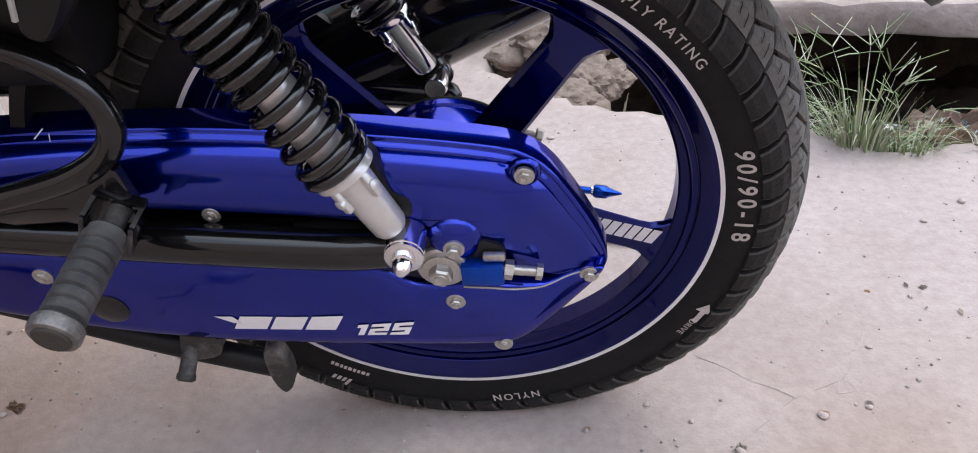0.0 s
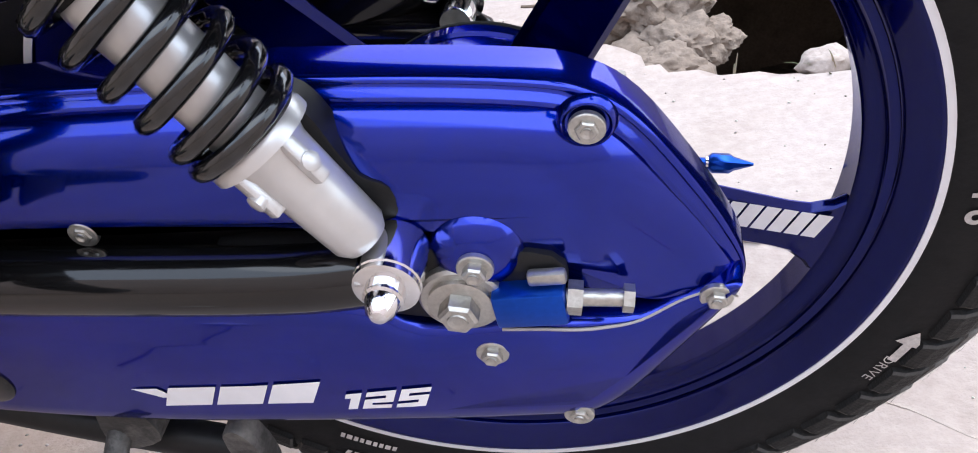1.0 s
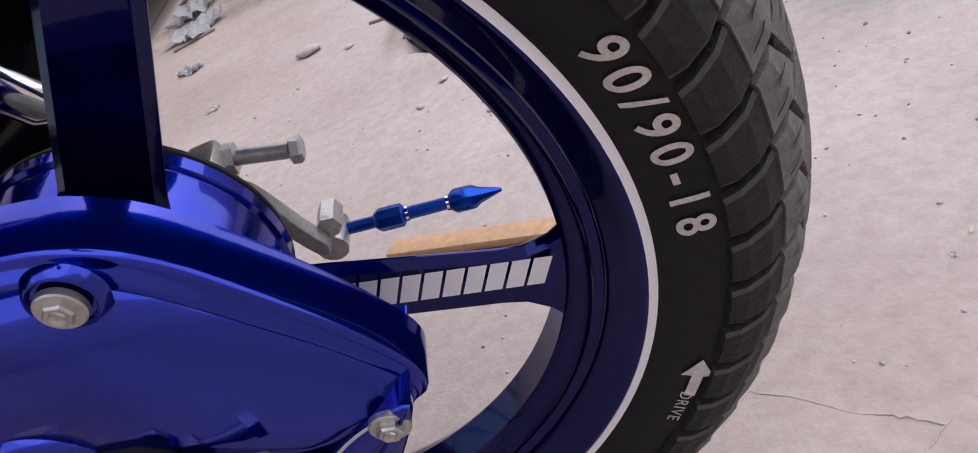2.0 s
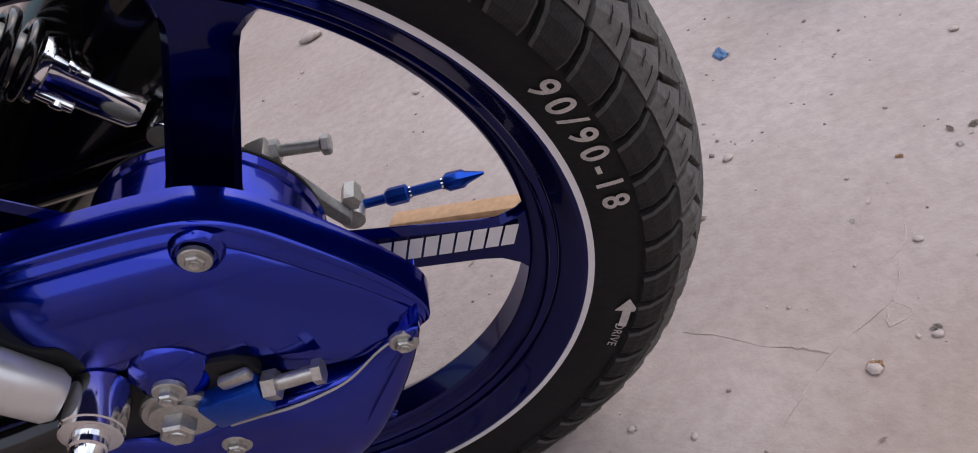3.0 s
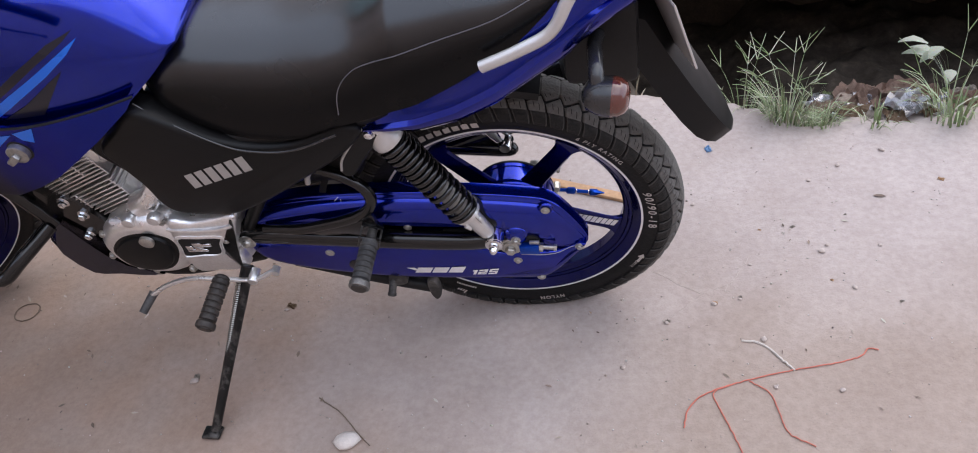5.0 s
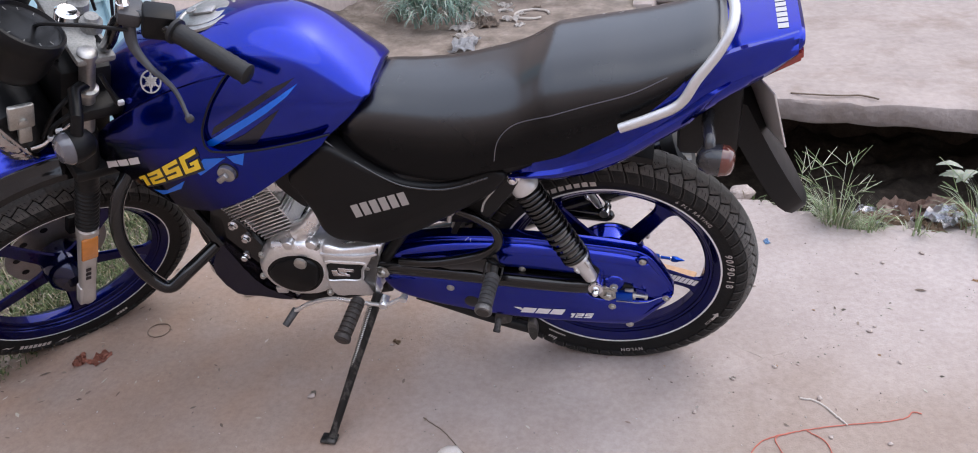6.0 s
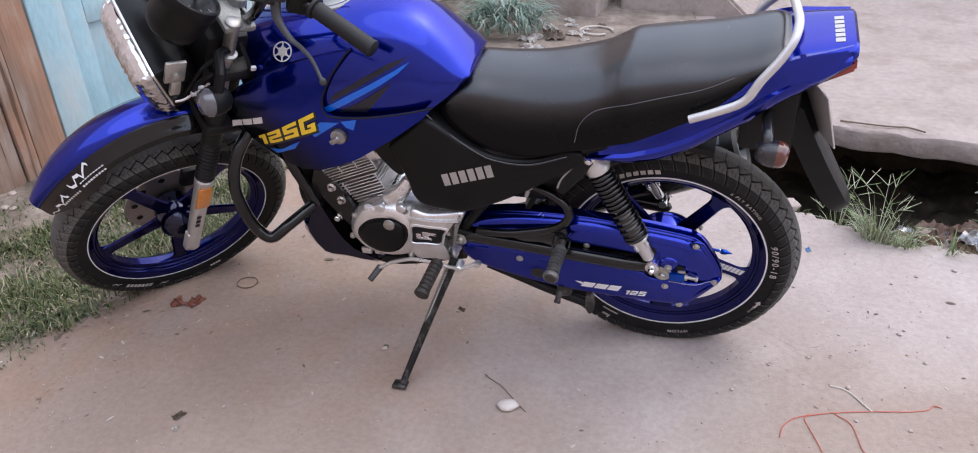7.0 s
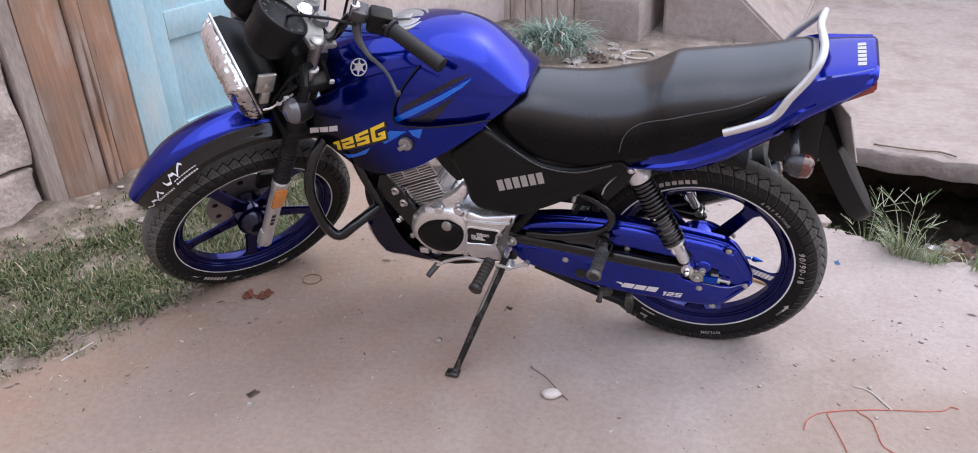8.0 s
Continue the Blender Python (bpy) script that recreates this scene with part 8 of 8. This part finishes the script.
for i, (x, y, w) in enumerate([(-0.80, 2.42, 0.10), (-0.70, 2.5, 0.07), (-0.86, 2.25, 0.12), (-0.62, 2.45, 0.05), (-1.95, 0.10, 0.05), (-1.93, 0.02, 0.03)]):
    scrap("paper_scrap", x, y, w, PAPER, "dirty white scrap by the wall", 21 + i, None, "scraps by the wall")


def strand(name, pts, r, material, label, category, lift=0.002, z=None):
    """A thin strand lying on the ground."""
    line = smooth_line([(x, y, 0) for x, y in pts], 8)
    path = []
    for i, p in enumerate(line):
        h = (ground_z(p.x, p.y) if z is None else z) + lift + 0.0015 * noise.noise(Vector((p.x * 30, p.y * 30, 0)))
        path.append(Vector((p.x + 0.002 * noise.noise(Vector((i * 0.7, 1, 0))), p.y + 0.002 * noise.noise(Vector((i * 0.7, 5, 0))), h)))
    bm = bmesh.new()
    tube(bm, path, r, 6)
    return tagged(part(name, bm, material, None), label, category)


strand("red_thread", [(0.295, -0.341), (0.305, -0.30), (0.335, -0.267), (0.392, -0.241), (0.45, -0.222), (0.50, -0.208), (0.562, -0.195), (0.615, -0.176), (0.632, -0.158), (0.65, -0.160)], 0.0013, THREAD, "thin red thread looped on the concrete", "thread")
strand("red_thread", [(0.392, -0.241), (0.352, -0.262), (0.356, -0.290), (0.372, -0.335), (0.39, -0.39)], 0.0012, THREAD, "thin red thread trailing over the concrete", "thread")
strand("red_thread", [(0.415, -0.236), (0.448, -0.262), (0.458, -0.30), (0.470, -0.345), (0.51, -0.37)], 0.0012, THREAD, "thin red thread end on the concrete", "thread")
strand("bleached_twig", [(0.411, -0.142), (0.437, -0.144), (0.458, -0.158), (0.478, -0.185), (0.498, -0.21)], 0.0022, PALETWIG, "thin bleached twig beside the red thread", "twig")
strand("dry_twig", [(-0.394, -0.287), (-0.34, -0.322), (-0.300, -0.362), (-0.266, -0.393)], 0.0012, TWIG, "thin bent dry twig near the stone", "twig")
# fine cracks in the concrete, added as hair-thin strands on top
CRACKLINE = mat("dry_root_fibre", (0.40, 0.345, 0.305), 0.9, 0, 0.3, 40)
for i, pts in enumerate(([(0.427, 0.052), (0.403, 0.013), (0.345, -0.02), (0.312, -0.052), (0.280, -0.083)], [(0.246, 0.048), (0.275, 0.030), (0.301, 0.007), (0.322, -0.004), (0.345, -0.02)], [(0.403, 0.013), (0.412, -0.004), (0.392, -0.012), (0.398, 0.006)], [(0.421, 0.055), (0.438, 0.070), (0.450, 0.098)])):
    strand("root_fibre", pts, 0.00045, CRACKLINE, "hair-thin strand laid as a fine crack in the concrete", "fibre", 0.0003)
for i, (x, y, w) in enumerate([(0.369, -0.043, 0.012), (0.274, -0.094, 0.013), (0.188, -0.034, 0.007), (0.123, -0.068, 0.006), (0.547, 0.182, 0.010), (0.525, 0.162, 0.008), (0.478, 0.175, 0.007), (0.419, -0.026, 0.008), (0.412, 0.113, 0.006), (0.881, 0.333, 0.014), (0.717, -0.038, 0.008), (0.195, -0.191, 0.006), (0.60, 0.02, 0.007), (0.66, 0.22, 0.006)]):
    scrap("pale_crumb", x, y, w, (PAPER, MULCH[1], WOODPALE)[(i * 2 + 2) % 3], "tiny pale crumb of litter on the concrete", 91 + i, None, "crumbs on the yard")
scrap("plastic_scrap", -0.645, 1.434, 0.06, MULCH[2], "crumpled pale plastic scrap on the concrete", 21.5)
scrap("plastic_scrap", -0.725, 1.775, 0.15, MULCH[2], "torn pale plastic bag lying on the concrete", 23.1)
scrap("plastic_scrap", -0.800, 1.980, 0.17, MULCH[2], "torn pale plastic bag lying on the concrete", 26.7)
scrap("paper_scrap", -0.490, 1.104, 0.030, PAPER, "small white paper scrap on the concrete", 28.2)
strand("dry_twig", [(-0.161, 1.192), (-0.13, 1.180), (-0.099, 1.164)], 0.004, TWIG, "short dark twig on the concrete", "twig")
strand("dry_twig", [(-0.773, 1.672), (-0.72, 1.70), (-0.665, 1.716)], 0.005, TWIG, "short stick beside the plastic bag", "twig")
scrap("dead_leaf", -0.673, -0.239, 0.016, MULCH[1], "small withered leaf on the concrete", 8.4)
scrap("dead_leaf", -0.528, -0.042, 0.020, MULCH[0], "small brown leaf under the motorcycle", 9.1)
strand("bleached_twig", [(-1.646, -0.626), (-1.619, -0.53)], 0.003, PALETWIG, "bleached twig at the grass edge", "twig")
strand("dry_twig", [(0.575, 1.625), (0.64, 1.612), (0.74, 1.600), (0.83, 1.600), (0.885, 1.565)], 0.0035, TWIG, "dark dry twig lying on the slab", "twig", 0.006, -0.066)
for i, (x, y, w) in enumerate([(-0.76, 2.30, 0.13), (-0.66, 2.36, 0.09), (-0.92, 2.55, 0.08), (-0.55, 2.52, 0.06), (-0.72, 2.58, 0.07), (-0.60, 2.28, 0.05), (-1.25, 2.5, 0.07), (-0.84, 2.12, 0.09)]):
    scrap("paper_scrap", x, y, w, PAPER if i % 3 else CLOD, "dirty pale scrap among the strips", 71 + i, None, "scraps by the wall")
hose = [(-0.56 + 0.085 * math.cos(0.6 * k), 2.42 + 0.07 * math.sin(0.6 * k)) for k in range(10)]
strand("hose_loop", hose, 0.006, PALETWIG, "pale loop of old hose by the steps", "hose", 0.008)
ringpts = [(-1.177 + 0.030 * math.cos(a * 0.7), -0.059 + 0.027 * math.sin(a * 0.7)) for a in range(10)]
strand("wire_ring", ringpts, 0.0014, TWIG, "thin rusty wire ring on the concrete", "wire")
bm = bmesh.new()
block(bm, (-0.13, -0.013, 0), (0.13, 0.013, 0.010), 0.003)
stick = part("wood_stick", bm, WOODPALE, None, "", 30, Matrix.Translation((0.075, 0.330, 0.003)) @ Matrix.Rotation(radians(-21), 4, "Z"))
tagged(stick, "flat tan wooden stick lying behind the wheel", "stick")


def strips(x, y, n, size, label):
    vs, fs = [], []
    for i in range(n):
        a = rng.uniform(0, 2 * math.pi)
        r = size * 0.55 * math.sqrt(rng.random())
        p = Vector((x + r * math.cos(a), y + r * math.sin(a) * 0.8, 0.015 + 0.085 * (1 - (r / (size * 0.55)) ** 2)))
        b = a + rng.gauss(0, 0.7)
        blade(vs, fs, p, Vector((math.cos(b), math.sin(b), 0)), rng.uniform(0.09, 0.24), rng.uniform(0.002, 0.006), rng.uniform(2.0, 3.0), 8)
    return tagged(leaf_object("plastic_strips", vs, fs, NETTING), label, "litter", kind="stuff")


strips(-1.03, 2.36, 420, 0.36, "tangled heap of pale green plastic strips")


def gravel():
    vs, fs = [], []
    for i in range(1500):
        x, y = rng.uniform(-1.6, 1.1), rng.uniform(-0.9, 1.0)
        if y > drain_edge(x) - 0.02 and x > -0.15:
            continue
        r = rng.uniform(0.0007, 0.0024) * (1.4 if rng.random() < 0.08 else 1)
        c = Vector((x, y, ground_z(x, y) + r * 0.3))
        k = len(vs)
        t = rng.uniform(0, 3)
        vs += [c + Vector((math.cos(t) * r * 1.4, math.sin(t) * r * 1.4, 0)), c + Vector((-math.sin(t) * r, math.cos(t) * r, 0)), c - Vector((math.cos(t) * r * 1.2, math.sin(t) * r * 1.2, 0)), c + Vector((math.sin(t) * r, -math.cos(t) * r, 0)), c + Vector((0, 0, r)), c - Vector((0, 0, r))]
        for a, b in ((0, 1), (1, 2), (2, 3), (3, 0)):
            fs += [(k + a, k + b, k + 4), (k + b, k + a, k + 5)]
    m = leafy("fine_grit", [(0.0, (0.30, 0.25, 0.22)), (0.3, (0.44, 0.38, 0.345)), (0.7, (0.60, 0.54, 0.50)), (1.0, (0.74, 0.68, 0.64))], 0.9)
    return tagged(leaf_object("grit", vs, fs, m), "fine grit scattered on the concrete", "grit", kind="stuff")


gravel()


def leaf_litter():
    """Withered leaf crumbs, thickest along the grass edge."""
    vs, fs = [], []
    made = 0
    while made < 620:
        x, y = rng.uniform(-1.9, 0.75), rng.uniform(-0.85, 0.35)
        d = x - grass_edge(y)
        if y > drain_edge(x) - 0.02 and x > -0.15 or d < -0.25 or rng.random() > 0.055 + 0.9 * math.exp(-max(0, d) / 0.13):
            continue
        a, ln = rng.uniform(0, 2 * math.pi), rng.uniform(0.0025, 0.009) * (2.0 if rng.random() < 0.10 else 1)
        u, w = Vector((math.cos(a), math.sin(a), 0)), ln * rng.uniform(0.15, 0.45)
        v = Vector((-u.y, u.x, 0))
        c = Vector((x, y, ground_z(x, y) + 0.0015))
        k = len(vs)
        lift = rng.uniform(0.1, 0.5) * w
        vs += [c - u * ln, c - u * ln * 0.2 + v * w + Vector((0, 0, lift)), c + u * ln * 0.5 + v * w * 0.7 + Vector((0, 0, lift)), c + u * ln + Vector((0, 0, lift * 0.6)), c + u * ln * 0.4 - v * w * 0.8 + Vector((0, 0, lift * 0.8)), c - u * ln * 0.3 - v * w + Vector((0, 0, lift * 0.5)), c + Vector((0, 0, -0.0008))]
        fs += [(k + i, k + (i + 1) % 6, k + 6) for i in range(6)]
        made += 1
    m = leafy("withered_leaf", [(0.0, (0.16, 0.12, 0.095)), (0.3, (0.27, 0.21, 0.17)), (0.6, (0.38, 0.31, 0.25)), (0.8, (0.52, 0.45, 0.38)), (1.0, (0.68, 0.62, 0.55))], 0.9)
    return tagged(leaf_object("leaf_litter", vs, fs, m), "withered leaf crumbs littering the concrete", "litter", kind="stuff")


leaf_litter()
